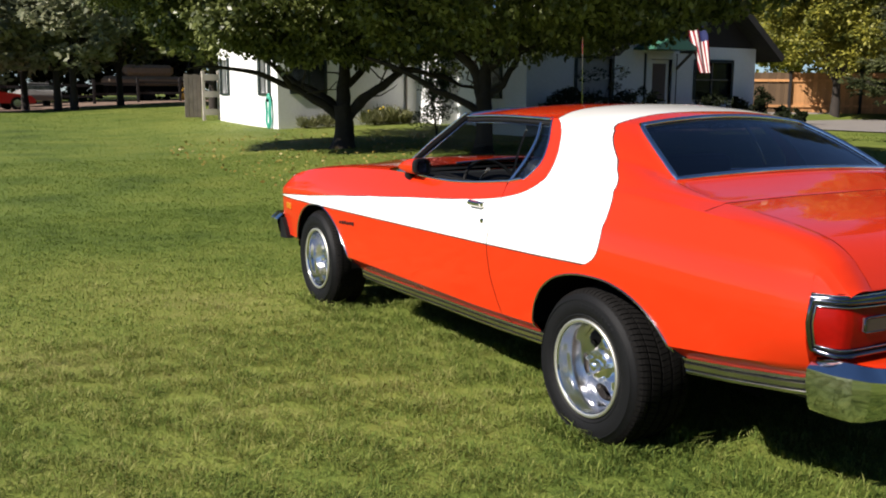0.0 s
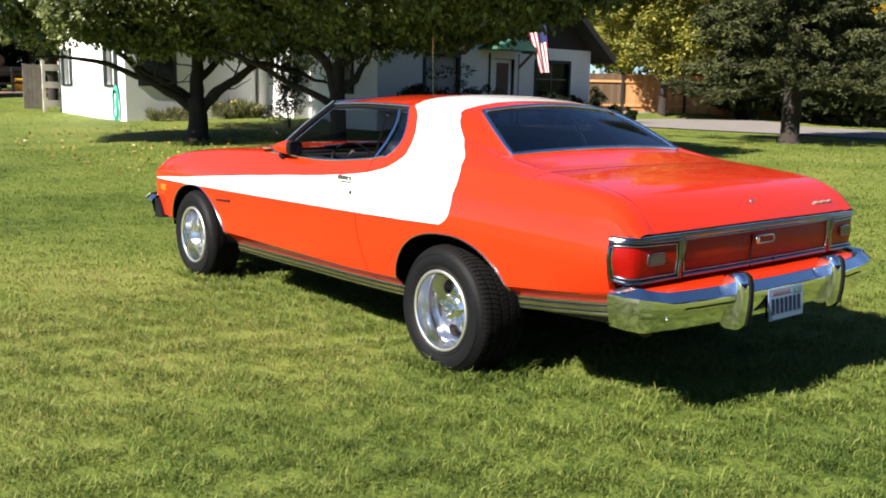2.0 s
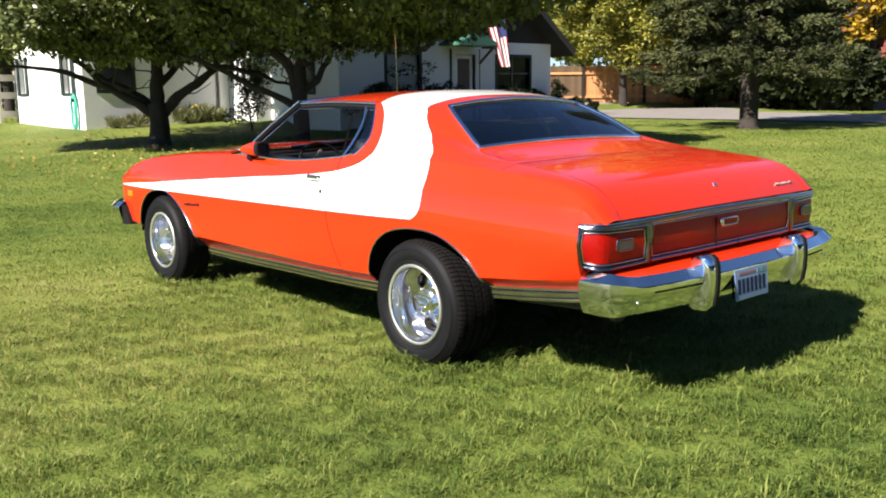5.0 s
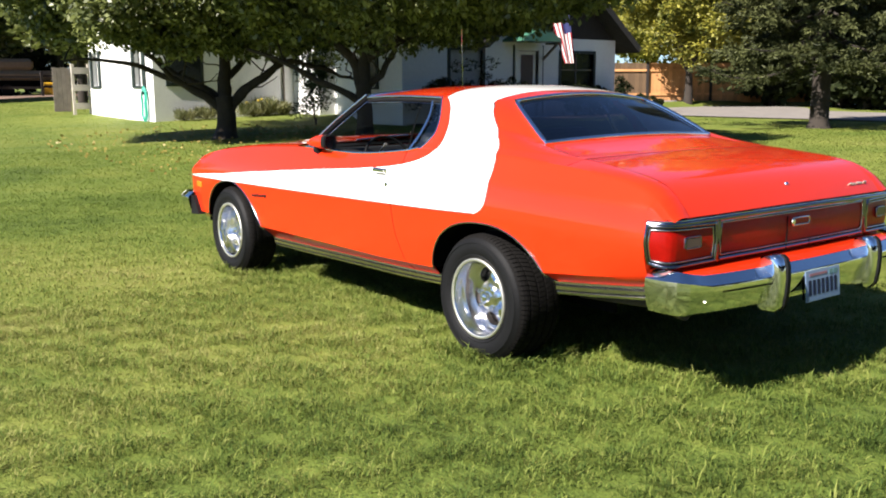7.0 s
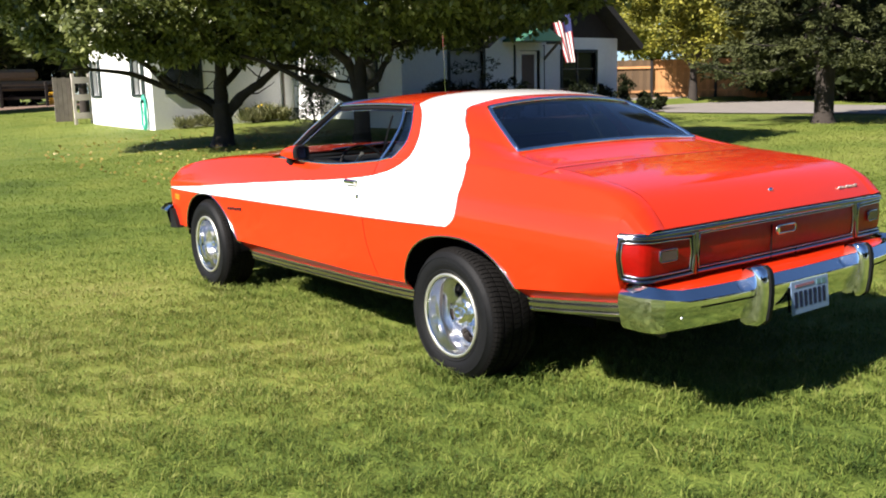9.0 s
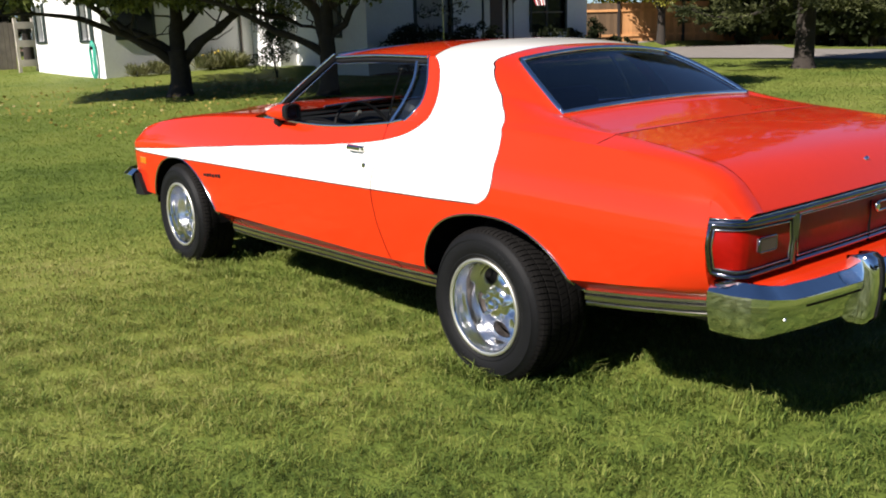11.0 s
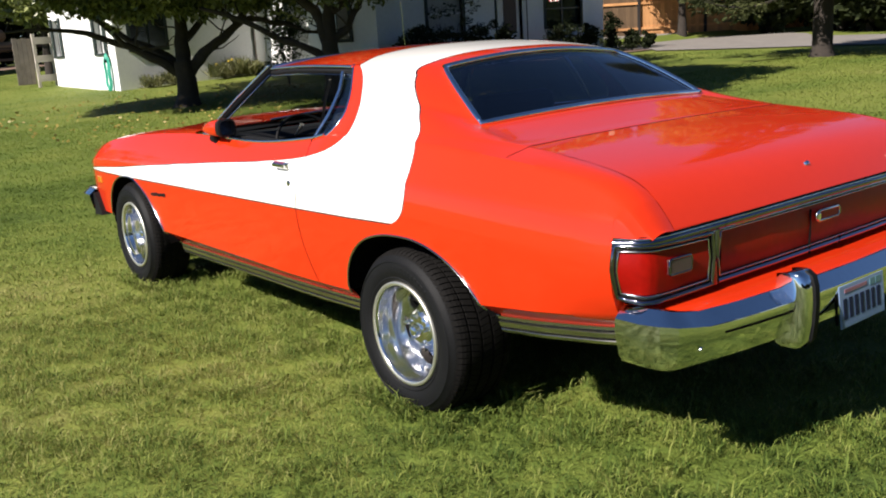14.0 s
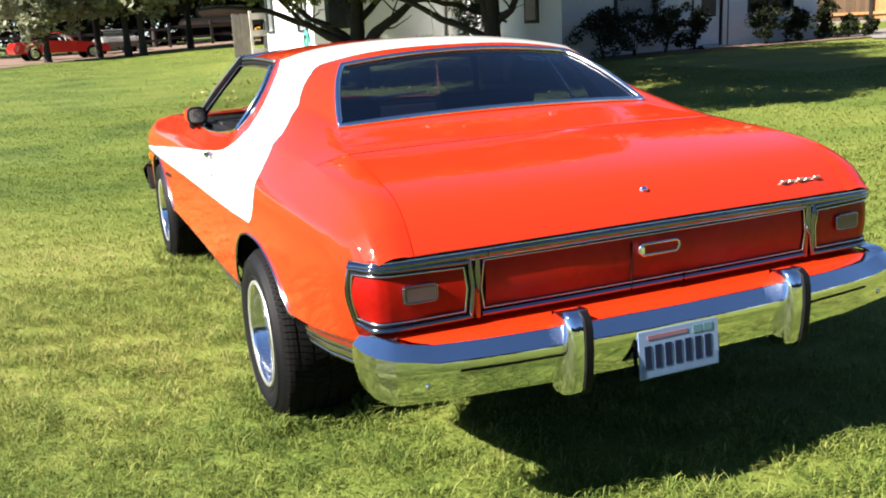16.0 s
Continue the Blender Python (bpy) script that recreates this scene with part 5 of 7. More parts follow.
def shell_part(name, bm, mat, parent, label="", smooth=30, thick=0.010):
    bmesh.ops.remove_doubles(bm, verts=bm.verts, dist=0.0016)
    bm.normal_update()
    outward(bm)
    me = bpy.data.meshes.new(name)
    bm.to_mesh(me)
    bm.free()
    ob = part(name, me, mat, parent, label, smooth=smooth)
    if thick:
        thicken(ob, thick)
    return ob


car = empty("car", (0, 0, 0), "red 1970s two-door coupe with white flank stripe, parked on the lawn", "car")

# body shell: rear quarters, sail pillars, roof, rear deck frame
ROOF_EDGE_X = [(0.2, 0.49), (0.252, 0.52), (0.31, 0.565), (0.38, 0.612), (0.46, 0.648), (0.56, 0.668), (0.7, 0.672), (1.1, 0.672), (1.48, 0.655)]
ROOF_EDGE_Z = [(0.2, 1.258), (0.252, 1.272), (0.34, 1.285), (0.46, 1.294), (0.7, 1.300), (1.1, 1.306), (1.48, 1.295)]
ROOF_MID_Z = [(0.2, 1.292), (0.252, 1.308), (0.36, 1.332), (0.5, 1.351), (0.7, 1.364), (1.1, 1.360), (1.48, 1.332)]
GLASS_R = [(-0.662, -0.130, 1.070), (-0.636, -0.038, 1.124), (-0.605, 0.058, 1.178), (-0.566, 0.158, 1.229), (-0.520, 0.252, 1.272)]


def polyline(points, t):
    pts = np.array(points)
    d = np.concatenate([[0], np.cumsum(np.linalg.norm(np.diff(pts, axis=0), axis=1))])
    d /= d[-1]
    return np.stack([curve(list(zip(d, pts[:, k])), t) for k in range(3)], -1)


shell = bmesh.new()
ys_q = stations(-1.118, 0.735, 60, (-0.062, 0.438), (-1.065, 0.05), (-1.012, 0.004))
Pq = side_points(ys_q, front=DOOR_REAR, hold=0.42)
add_grid(shell, Pq)
# strip from the crest to the boot lid
ys_s = ys_q[ys_q <= LID_FRONT]
seam = np.interp(ys_s, [-1.13, LID_FRONT], [0.782, 0.747])
strip = np.zeros((len(ys_s), 8, 3))
for j, t in enumerate(np.linspace(0, 1, 8)):
    cx, cz = curve(CREST_X, ys_s), curve(CREST_Z, ys_s)
    x = cx + (seam - cx) * t
    strip[:, j] = np.stack([-x, ys_s - 0.020 * (1 - (x / 0.9) ** 2) * np.clip((LID_FRONT - ys_s) / 0.5, 0, 1) * 0.3, cz + (np.interp(-ys_s, [-q[0] for q in LID], [q[1] for q in LID]) - cz) * t + 0.010 * math.sin(math.pi * t) * np.clip((LID_FRONT - ys_s) / 0.45, 0, 1)], 1)
add_grid(shell, strip)
# sail: between the crest below and the roof edge above
nv = 48
v_ = np.linspace(0, 1, nv)
crest_y = ys_q[(ys_q >= LID_FRONT - 0.012) & (ys_q <= 0.62)]
crest_y = crest_y[:: max(1, len(crest_y) // 40)]
front_pts = [(-0.884, 0.62, 1.019), (-0.858, 0.592, 1.05), (-0.815, 0.577, 1.10), (-0.765, 0.600, 1.165), (-0.690, 0.672, 1.268), (-0.668, 0.695, 1.300)]
rear_pts = [(-float(curve(CREST_X, LID_FRONT)), LID_FRONT, float(curve(CREST_Z, LID_FRONT))), (-0.81, LID_FRONT, 1.0052), (-0.7525, LID_FRONT + 0.002, 1.0165), (-0.728, -0.39, 1.028), (-0.697, -0.255, 1.046)] + GLASS_R
cy = crest_y[::-1]
bottom = np.stack([-curve(CREST_X, cy), cy, curve(CREST_Z, cy)], 1)
sB = (cy[0] - cy) / (cy[0] - cy[-1])
top_y = 0.695 + (0.252 - 0.695) * sB
topc = np.stack([-curve(ROOF_EDGE_X, top_y), top_y, curve(ROOF_EDGE_Z, top_y)], 1)
Fr, Rr = polyline(front_pts, v_), polyline(rear_pts, v_)
S = np.zeros((len(cy), nv, 3))
for i, s in enumerate(sB):
    for j, v in enumerate(v_):
        ruled = bottom[i] * (1 - v) + topc[i] * v
        # pulled to the side-glass edge in front and to the rear-glass edge behind
        front_off = Fr[j] - (bottom[0] * (1 - v) + topc[0] * v)
        rear_off = Rr[j] - (bottom[-1] * (1 - v) + topc[-1] * v)
        S[i, j] = ruled + front_off * (1 - s) ** 3 + rear_off * s**3
S[:, 0] = bottom
add_grid(shell, S)
# roof: right half is the mirror image
nx = 16
ry = np.concatenate([topc[::-1, 1], np.linspace(0.72, 1.47, 26)])
R_ = np.zeros((len(ry), nx, 3))
for j, t in enumerate(np.linspace(0, 1, nx)):
    xe, ze, zm = curve(ROOF_EDGE_X, ry), curve(ROOF_EDGE_Z, ry), curve(ROOF_MID_Z, ry)
    x = xe * (1 - t)
    yy = ry - 0.020 * (1 - (x / xe) ** 2) * np.clip((0.45 - ry) / 0.198, 0, 1) + 0.05 * (1 - (x / xe) ** 2) * np.clip((ry - 0.9) / 0.57, 0, 1)
    R_[:, j] = np.stack([-x, yy, ze + (zm - ze) * (1 - (x / xe) ** 2.6)], 1)
add_grid(shell, R_)
# panel under the rear glass
low_edge = np.vstack([Rr[(Rr[:, 1] <= -0.136) & (Rr[:, 0] >= -0.757)], GLASS_R[0]])
D_ = np.zeros((len(low_edge), 31, 3))
for i in range(len(low_edge)):
    t = i / (len(low_edge) - 1)
    for j, u in enumerate(np.linspace(-1, 1, 31)):
        e = low_edge[i]
        D_[i, j] = (abs(e[0]) * u, e[1] - 0.044 * (1 - u * u) * t, e[2] + 0.007 * (1 - u * u) + 0.016 * (1 - u * u) * t**1.3)
half = D_[:, :16]
add_grid(shell, half)
both_sides(shell)
shell_part("body_shell", shell, M_paint, car, "red painted quarters and roof with white band", thick=0)

# doors and front wings
door_front = [(0.2, 2.03), (0.6, 2.03), (0.8, 2.02), (1.0, 1.96)]
gap = 0.0062
for sgn in (1, -1):
    bm = bmesh.new()
    ys_d = np.linspace(0.735, 2.03, 46)
    P = side_points(ys_d, rear=[(z, y + gap) for z, y in DOOR_REAR], front=[(z, y - 0.0015) for z, y in door_front])
    P[..., 0] *= sgn
    add_grid(bm, P)
    zz = np.linspace(0.345, 1.005, 24)
    part("door_gap", tube([(sgn * -(float(flank(y, z)) - 0.0065), y, z) for y, z in ((float(curve(DOOR_REAR, v)) + 0.003, v) for v in zz)], 0.0065, 6), M_dark, car, "dark shut line of the door")
    part("door_gap", tube([(sgn * -(float(flank(y, z)) - 0.0045), y, z) for y, z in ((float(curve(door_front, v)) - 0.0005, v) for v in np.linspace(0.34, 0.955, 20))], 0.0035, 6), M_dark, car, "dark shut line of the door")
    door = shell_part("door", bm, M_paint, car, "red door with white stripe" if sgn > 0 else "red door")
    ys_f = stations(2.03, 3.718, 52, (2.82, 0.458))
    bm = bmesh.new()
    P = side_points(ys_f, rear=door_front)
    add_grid(bm, P)
    T = np.zeros((len(ys_f), 7, 3))
    for j, t in enumerate(np.linspace(0, 1, 7)):
        cx, cz = curve(CREST_X, ys_f), curve(CREST_Z, ys_f)
        T[:, j] = np.stack([-(cx - 0.10 * t), ys_f, cz + 0.016 * (1 - (1 - t) ** 2)], 1)
    T[:, 0] = P[:, -1]
    add_grid(bm, T)
    for v in bm.verts:
        v.co.x *= sgn
    wing = shell_part("front_wing", bm, M_paint, car)
    # amber marker and name badge
    if sgn > 0:
        bm = boxes((-0.006, 0.006, -0.055, 0.055, -0.022, 0.022), bevel=0.004)
        lamp = part("side_marker", bm, M_amber, wing, "amber side marker lamp")
        lamp.location = (-flank(3.44, 0.608) - 0.001, 3.43, 0.606)
        lamp.rotation_euler = (0, 0, radians(-6))
        bm = bmesh.new()
        for k in range(6):
            box(bm, -0.003, 0.003, 0.038 * k, 0.038 * k + 0.026, -0.010 + 0.003 * (k % 2), 0.012 - 0.002 * (k % 3), bevel=0.002)
        badge = part("name_badge", bm, M_black, wing, "dark script name badge")
        badge.location = (-flank(2.40, 0.61) - 0.002, 2.275, 0.612)
        badge.rotation_euler = (radians(-3), 0, 0)
        bm = boxes((-0.016, 0.004, 0.0, 0.135, -0.014, 0.014), (-0.030, -0.016, 0.012, 0.120, -0.010, 0.012), bevel=0.005)
        hd = part("handle", bm, M_chrome, door, "chrome pull handle")
        hd.location = (-flank(0.89, 0.885) - 0.006, 0.825, 0.885)
        bm = lathe([(-0.004, 0.0), (-0.004, 0.011), (0.0, 0.014), (0.006, 0.014)], 20)
        lk = part("lock", bm, M_alloy, door, "round key lock", smooth=40)
        lk.location = (-flank(0.816, 0.811) - 0.001, 0.816, 0.811)

# bonnet, cowl
bm = bmesh.new()
ys_h = np.linspace(1.97, 3.68, 40)
H = np.zeros((40, 33, 3))
for i, y in enumerate(ys_h):
    hw = float(curve(CREST_X, y)) - 0.105
    for j, u in enumerate(np.linspace(-1, 1, 33)):
        bulge = 0.022 * math.exp(-((abs(u) - 0.0) / 0.42) ** 4)
        H[i, j] = (hw * u, y + 0.10 * (1 - u * u) * max(0, (y - 2.6)), float(curve(CREST_Z, y)) + 0.016 + 0.012 * (1 - u * u) + bulge * min(1, (3.75 - y) / 0.6))
add_grid(bm, H)
bonnet = shell_part("bonnet", bm, M_paint, car, "red bonnet with low centre bulge")
bm = bmesh.new()
C = np.zeros((5, 33, 3))
for i, t in enumerate(np.linspace(0, 1, 5)):
    for j, u in enumerate(np.linspace(-1, 1, 33)):
        C[i, j] = (0.86 * u, 1.96 - 0.13 * t + 0.10 * (1 - u * u), 0.965 - 0.010 * t + 0.012 * (1 - u * u))
add_grid(bm, C)
shell_part("cowl", bm, M_black, car, "black cowl under the windscreen")
for x in (-0.45, 0.12):
    bm = tube([(x, 1.96, 0.995), (x + 0.25, 1.94, 1.01), (x + 0.42, 1.93, 1.015)], 0.006, 6)
    part("wiper", bm, M_chrome, car)

# boot lid with its drop towards the lamps
bm = bmesh.new()
arc = polyline([(0, y, z) for y, z in LID], np.linspace(0, 1, 34))
L = np.zeros((34, 37, 3))
for i in range(34):
    y, z = arc[i, 1], arc[i, 2]
    hw = np.interp(y, [-1.13, LID_FRONT], [0.7805, 0.7455])
    for j, u in enumerate(np.linspace(-1, 1, 37)):
        L[i, j] = (hw * u, y - 0.022 * (1 - u * u) * min(1, max(0, (LID_FRONT - y) / 0.5)) - 0.002, z + 0.010 * (1 - u * u) * max(0, (y + 1.1) / 0.7))
add_grid(bm, L)
lid = shell_part("boot_lid", bm, M_paint, car, "red boot lid")
part("lid_gap", tube([(p[0], p[1] + 0.003, p[2] - 0.0010) for p in L[0]], 0.0030, 6), M_gasket, lid)


def lid_place(x, z):
    """The y of the lid's rear slope at (x, z)."""
    y = float(np.interp(z, [q[1] for q in LID[::-1]], [q[0] for q in LID[::-1]]))
    return y - 0.022 * (1 - (x / 0.77) ** 2) * min(1, (LID_FRONT - y) / 0.5) - 0.002


bm = lathe([(-0.006, 0.0), (-0.006, 0.014), (0.0, 0.018), (0.01, 0.018)], 24)
lk = part("lock", bm, M_chrome, lid, "chrome lock cylinder", smooth=40)
lk.matrix_basis = pose(0.003, lid_place(0, 0.895) + 0.004, 0.895, 0, -35, 90) @ Matrix.Diagonal((0.8, 0.8, 0.8, 1))
bm = bmesh.new()
for k in range(5):
    box(bm, 0.036 * k, 0.036 * k + 0.026, -0.004, 0.004, -0.012, 0.013 - 0.004 * (k % 2), bevel=0.002)
bd = part("name_badge", bm, M_lip, lid, "small chrome script badge")
bd.matrix_basis = pose(0.52, lid_place(0.60, 0.862) - 0.002, 0.862, 38, 0, 2)


# tail panel, lamps, bumper
# plan of the tail at mid height, from the middle to the side of the car
TAIL = np.array([(0.0, -1.132), (0.3, -1.131), (0.6, -1.124), (0.8, -1.113), (0.862, -1.107), (0.884, -1.099), (0.898, -1.086), (0.908, -1.064), (0.918, -1.040), (0.931, -1.012)])
TAIL_S = np.concatenate([[0], np.cumsum(np.linalg.norm(np.diff(TAIL, axis=0), axis=1))])
S_END, S_CORNER = float(TAIL_S[-1]), float(TAIL_S[6])


def tail_y(x):
    return float(np.interp(abs(x), TAIL[:, 0], TAIL[:, 1]))


def tail_at(s, z, lift=0.0):
    """A place on the tail: s along its width from the middle, z its height, lift its distance out of the face."""
    a, sx = abs(s), (1 if s >= 0 else -1)
    e = 0.012
    p, q0, q1 = (np.array([np.interp(v, TAIL_S, TAIL[:, k]) for k in (0, 1)]) for v in (a, max(a - e, 0), min(a + e, S_END)))
    d = q1 - q0
    d /= np.linalg.norm(d)
    side = min(1.0, max(0.0, (a - S_CORNER) / (S_END - S_CORNER)))
    x = p[0] + d[1] * lift + side * (0.014 - 0.020 * ((z - 0.722) / 0.09) ** 2)
    return (sx * x, p[1] - d[0] * lift, z)


def tail_sheet(s0, s1, z0, z1, lift, n=40, m=2, bulge=0.0):
    return grid_mesh(np.array([[tail_at(s, z0 + (z1 - z0) * t, lift + bulge * math.sin(math.pi * t)) for t in np.linspace(0, 1, m)] for s in np.linspace(s0, s1, n)]))


def tail_bead(loop, r, lift, flat=1.0, closed=True, sides=10):
    """A bright bead along (s, z) points, carried over the curve of the tail."""
    fine = []
    pairs = list(zip(loop, loop[1:] + loop[:1])) if closed else list(zip(loop, loop[1:]))
    for (s0, z0), (s1, z1) in pairs:
        n = max(2, int(math.hypot(s1 - s0, z1 - z0) / 0.02))
        fine += [tail_at(s0 + (s1 - s0) * t, z0 + (z1 - z0) * t, lift) for t in np.linspace(0, 1, n, endpoint=False)]
    if not closed:
        fine.append(tail_at(*loop[-1], lift))
    return tube(fine, r, sides, closed=closed, flat=flat, up=(0, 1, 0))


def shrink(loop, d):
    cs, cz = sum(p[0] for p in loop) / len(loop), sum(p[1] for p in loop) / len(loop)
    hs, hz = max(abs(p[0] - cs) for p in loop), max(abs(p[1] - cz) for p in loop)
    return [(cs + (s - cs) * (1 - d / hs), cz + (z - cz) * (1 - d / hz)) for s, z in loop]


def mould_z(s):
    return 0.801 - 0.009 * (abs(s) / S_END) ** 2


# red panel behind everything, dark backing, and the broad bright moulding under the lid
part("tail_panel", tail_sheet(-S_END, S_END, 0.612, 0.815, -0.014, 70, 4), M_red, car, "red tail panel")
SECT_M = [(-0.004, 0.0145), (0.006, 0.0135), (0.013, 0.008), (0.015, 0.0), (0.012, -0.008), (0.004, -0.0125), (-0.004, -0.013)]
P = np.array([[tail_at(s, mould_z(s) + dz, o) for o, dz in SECT_M] for s in np.linspace(-S_END, S_END, 90)])
moulding = part("tail_moulding", grid_mesh(P), M_bezel, car, "broad dark-chrome moulding under the boot lid", smooth=50)
part("moulding_seal", tail_bead([(s, mould_z(s) + 0.0175) for s in np.linspace(-S_END, S_END, 40)], 0.0035, 0.004, closed=False, sides=6), M_dark, moulding)
for dz_, r_ in ((0.0128, 0.0022), (-0.0118, 0.0020)):
    part("moulding_edge", tail_bead([(s, mould_z(s) + dz_) for s in np.linspace(-S_END, S_END, 60)], r_, 0.0085, closed=False, sides=6), M_chrome, moulding, "thin bright edge", smooth=60)
for s in (-0.57, 0.57):
    part("moulding_joint", grid_mesh(np.array([[tail_at(s + ds, mould_z(s) + dz, o + 0.0008) for o, dz in SECT_M] for ds in (-0.001, 0.001)])), M_dark, moulding)
part("panel_backing", tail_sheet(-0.592, 0.592, 0.616, 0.790, -0.006, 40), M_gasket, car, "dark backing of the reflector panel")
MID = [(-0.586, 0.641), (0.586, 0.641), (0.593, 0.70), (0.582, 0.779), (-0.582, 0.779), (-0.593, 0.70)]
panel = part("reflector_panel", tail_sheet(-0.578, 0.578, 0.645, 0.776, -0.003, 50, 9, 0.008), M_lens_dark, car, "dark red reflector panel", smooth=60)
part("panel_rim", tail_bead(MID, 0.0026, 0.006), M_trim, panel, "thin bright rim", smooth=60)
part("lower_bar", grid_mesh(np.array([[tail_at(s, 0.624 + dz, o) for o, dz in ((-0.006, 0.009), (0.006, 0.007), (0.010, 0.0), (0.007, -0.006), (-0.006, -0.008))] for s in np.linspace(-0.592, 0.592, 50)])), M_bezel, panel, "dark chrome lower bar", smooth=50)
for s, z0, z1 in ((-0.095, 0.612, 0.764), (0.098, 0.612, 0.642)):
    part("panel_joint", boxes((-0.0008, 0.0008, -0.001, 0.006, z0, z1)), M_dark, panel).location = (s, tail_y(s) - 0.0085, 0)
part("lid_sill", tail_sheet(-0.86, 0.86, 0.795, 0.817, -0.003, 50), M_red, car, "red sill under the boot lid")
# oblong chrome badge on the panel
em = part("filler_badge", tube([(-0.066, 0, -0.018), (0.066, 0, -0.018), (0.078, 0, -0.007), (0.078, 0, 0.009), (0.066, 0, 0.019), (-0.066, 0, 0.019), (-0.078, 0, 0.009), (-0.078, 0, -0.007)], 0.0058, 8, closed=True, up=(0, 1, 0)), M_trim, car, "chrome oblong badge on the panel", smooth=50)
em.matrix_basis = pose(-0.002, tail_y(0) - 0.016, 0.736, 0, 0, 0) @ Matrix.Diagonal((0.92, 1, 0.92, 1))
part("badge_field", boxes((-0.072, 0.072, -0.002, 0.012, -0.015, 0.016), bevel=0.003), M_lens_dark, em)
part("badge_stud", boxes((-0.080, -0.060, -0.010, 0.010, -0.016, 0.017), bevel=0.006), M_chrome, em)

LAMP = [(0.622, 0.618), (S_CORNER, 0.613), (S_END - 0.004, 0.622), (S_END + 0.0, 0.715), (S_END - 0.004, 0.790), (S_CORNER, 0.792), (0.622, 0.786), (0.613, 0.705)]
for sx in (-1, 1):
    loop = [(sx * s, z) for s, z in LAMP]
    lens = part("tail_lamp", grid_mesh(np.array([[tail_at(sx * s, 0.640 + 0.130 * t, 0.006 * math.sin(math.pi * t) + 0.002) for t in np.linspace(0, 1, 9)] for s in np.linspace(0.634, S_END - 0.014, 44)])), M_lens, car, "red wrap-round tail lamp in a chrome bezel", smooth=60)
    part("lamp_back", tail_sheet(sx * 0.612, sx * S_END, 0.614, 0.795, -0.005, 30), M_gasket, lens, "dark seal behind the lamp")
    part("bezel", tail_bead(shrink(loop, 0.005), 0.0080, 0.006, 1.25), M_bezel, lens, "dark chrome outer bezel", smooth=60)
    part("gasket", tail_bead(shrink(loop, 0.0165), 0.0045, 0.004), M_black, lens, "dark groove", smooth=60)
    part("inner_rim", tail_bead(shrink(loop, 0.0225), 0.0032, 0.007), M_trim, lens, "chrome inner rim", smooth=60)
    rv = part("reversing_lamp", tube([(-0.040, 0, -0.024), (0.040, 0, -0.024), (0.048, 0, -0.018), (0.048, 0, 0.018), (0.040, 0, 0.024), (-0.040, 0, 0.024), (-0.048, 0, 0.018), (-0.048, 0, -0.018)], 0.0042, 8, closed=True, up=(0, 1, 0)), M_bezel, lens, "small chrome-framed reversing lamp", smooth=50)
    rv.matrix_basis = pose(sx * 0.776, tail_y(0.776) - 0.016, 0.713, 0, 0, sx * 3)
    part("lens", boxes((-0.046, 0.046, -0.003, 0.014, -0.022, 0.022), bevel=0.002), M_reverse, rv)
    # pointed chrome divider above a slit of red bodywork
    P = np.array([[tail_at(sx * (0.603 + w * f), z, 0.006 + 0.010 * g) for w, g in ((-0.011, 0), (-0.007, 0.7), (0.0, 1), (0.007, 0.7), (0.011, 0))] for z, f in ((0.789, 0.8), (0.765, 0.85), (0.735, 1.0), (0.712, 0.85), (0.698, 0.3), (0.690, 0.05))])
    part("divider", grid_mesh(P), M_bezel, lens, "pointed dark chrome divider", smooth=50)
    part("red_slit", tail_sheet(sx * 0.597, sx * 0.609, 0.614, 0.72, 0.005, 3), M_red, lens, "slit of red bodywork")
# red filler panel that slopes out to the bumper
FILL = [(0.0, 0.113), (0.6, 0.093), (0.76, 0.070), (0.84, 0.040), (S_CORNER, 0.012), (S_END, 0.0)]
P = np.array([[tail_at(s, z, lo + (float(curve(FILL, abs(s))) - lo) * t) for lo, z, t in ((-0.004, 0.614, 0), (-0.05, 0.611, 0), (-0.056, 0.600, 0), (-0.05, 0.598, 0), (-0.05, 0.596, 0.3), (-0.05, 0.592, 0.6), (-0.05, 0.588, 0.92), (-0.05, 0.583, 1.0))] for s in np.linspace(-S_END, S_END, 110)])
part("filler_panel", grid_mesh(P), M_red, car, "red filler panel above the bumper", smooth=50)


def bumper_sweep(end, mid_y, corner_y, z_off, sect, x_end=0.955, n=34, back=0.22, sgn=-1, rise=0.0):
    """A wrap-round bumper: section (out, z) pairs swept along a bowed line with turned-in ends."""
    path = []
    for x in np.linspace(-x_end, x_end, n):
        path.append((x, mid_y + (corner_y - mid_y) * (abs(x) / x_end) ** 2.6))
    left = [(-x_end - 0.030, corner_y - sgn * 0.030), (-x_end - 0.046, corner_y - sgn * 0.085), (-x_end - 0.048, corner_y - sgn * back)]
    path = left[::-1] + path + [(-x, y) for x, y in left]
    P = []
    for i, (x, y) in enumerate(path):
        a, b = path[max(0, i - 1)], path[min(len(path) - 1, i + 1)]
        d = Vector((b[0] - a[0], b[1] - a[1])).normalized()
        nrm = Vector((d.y, -d.x)) if sgn < 0 else Vector((-d.y, d.x))
        P.append([(x + nrm.x * o, y + nrm.y * o, z + z_off + (rise * min(1.0, max(0.0, (abs(x) - 0.80) / 0.13)) if z > 0 else 0.0)) for o, z in sect])
    return grid_mesh(np.array(P))


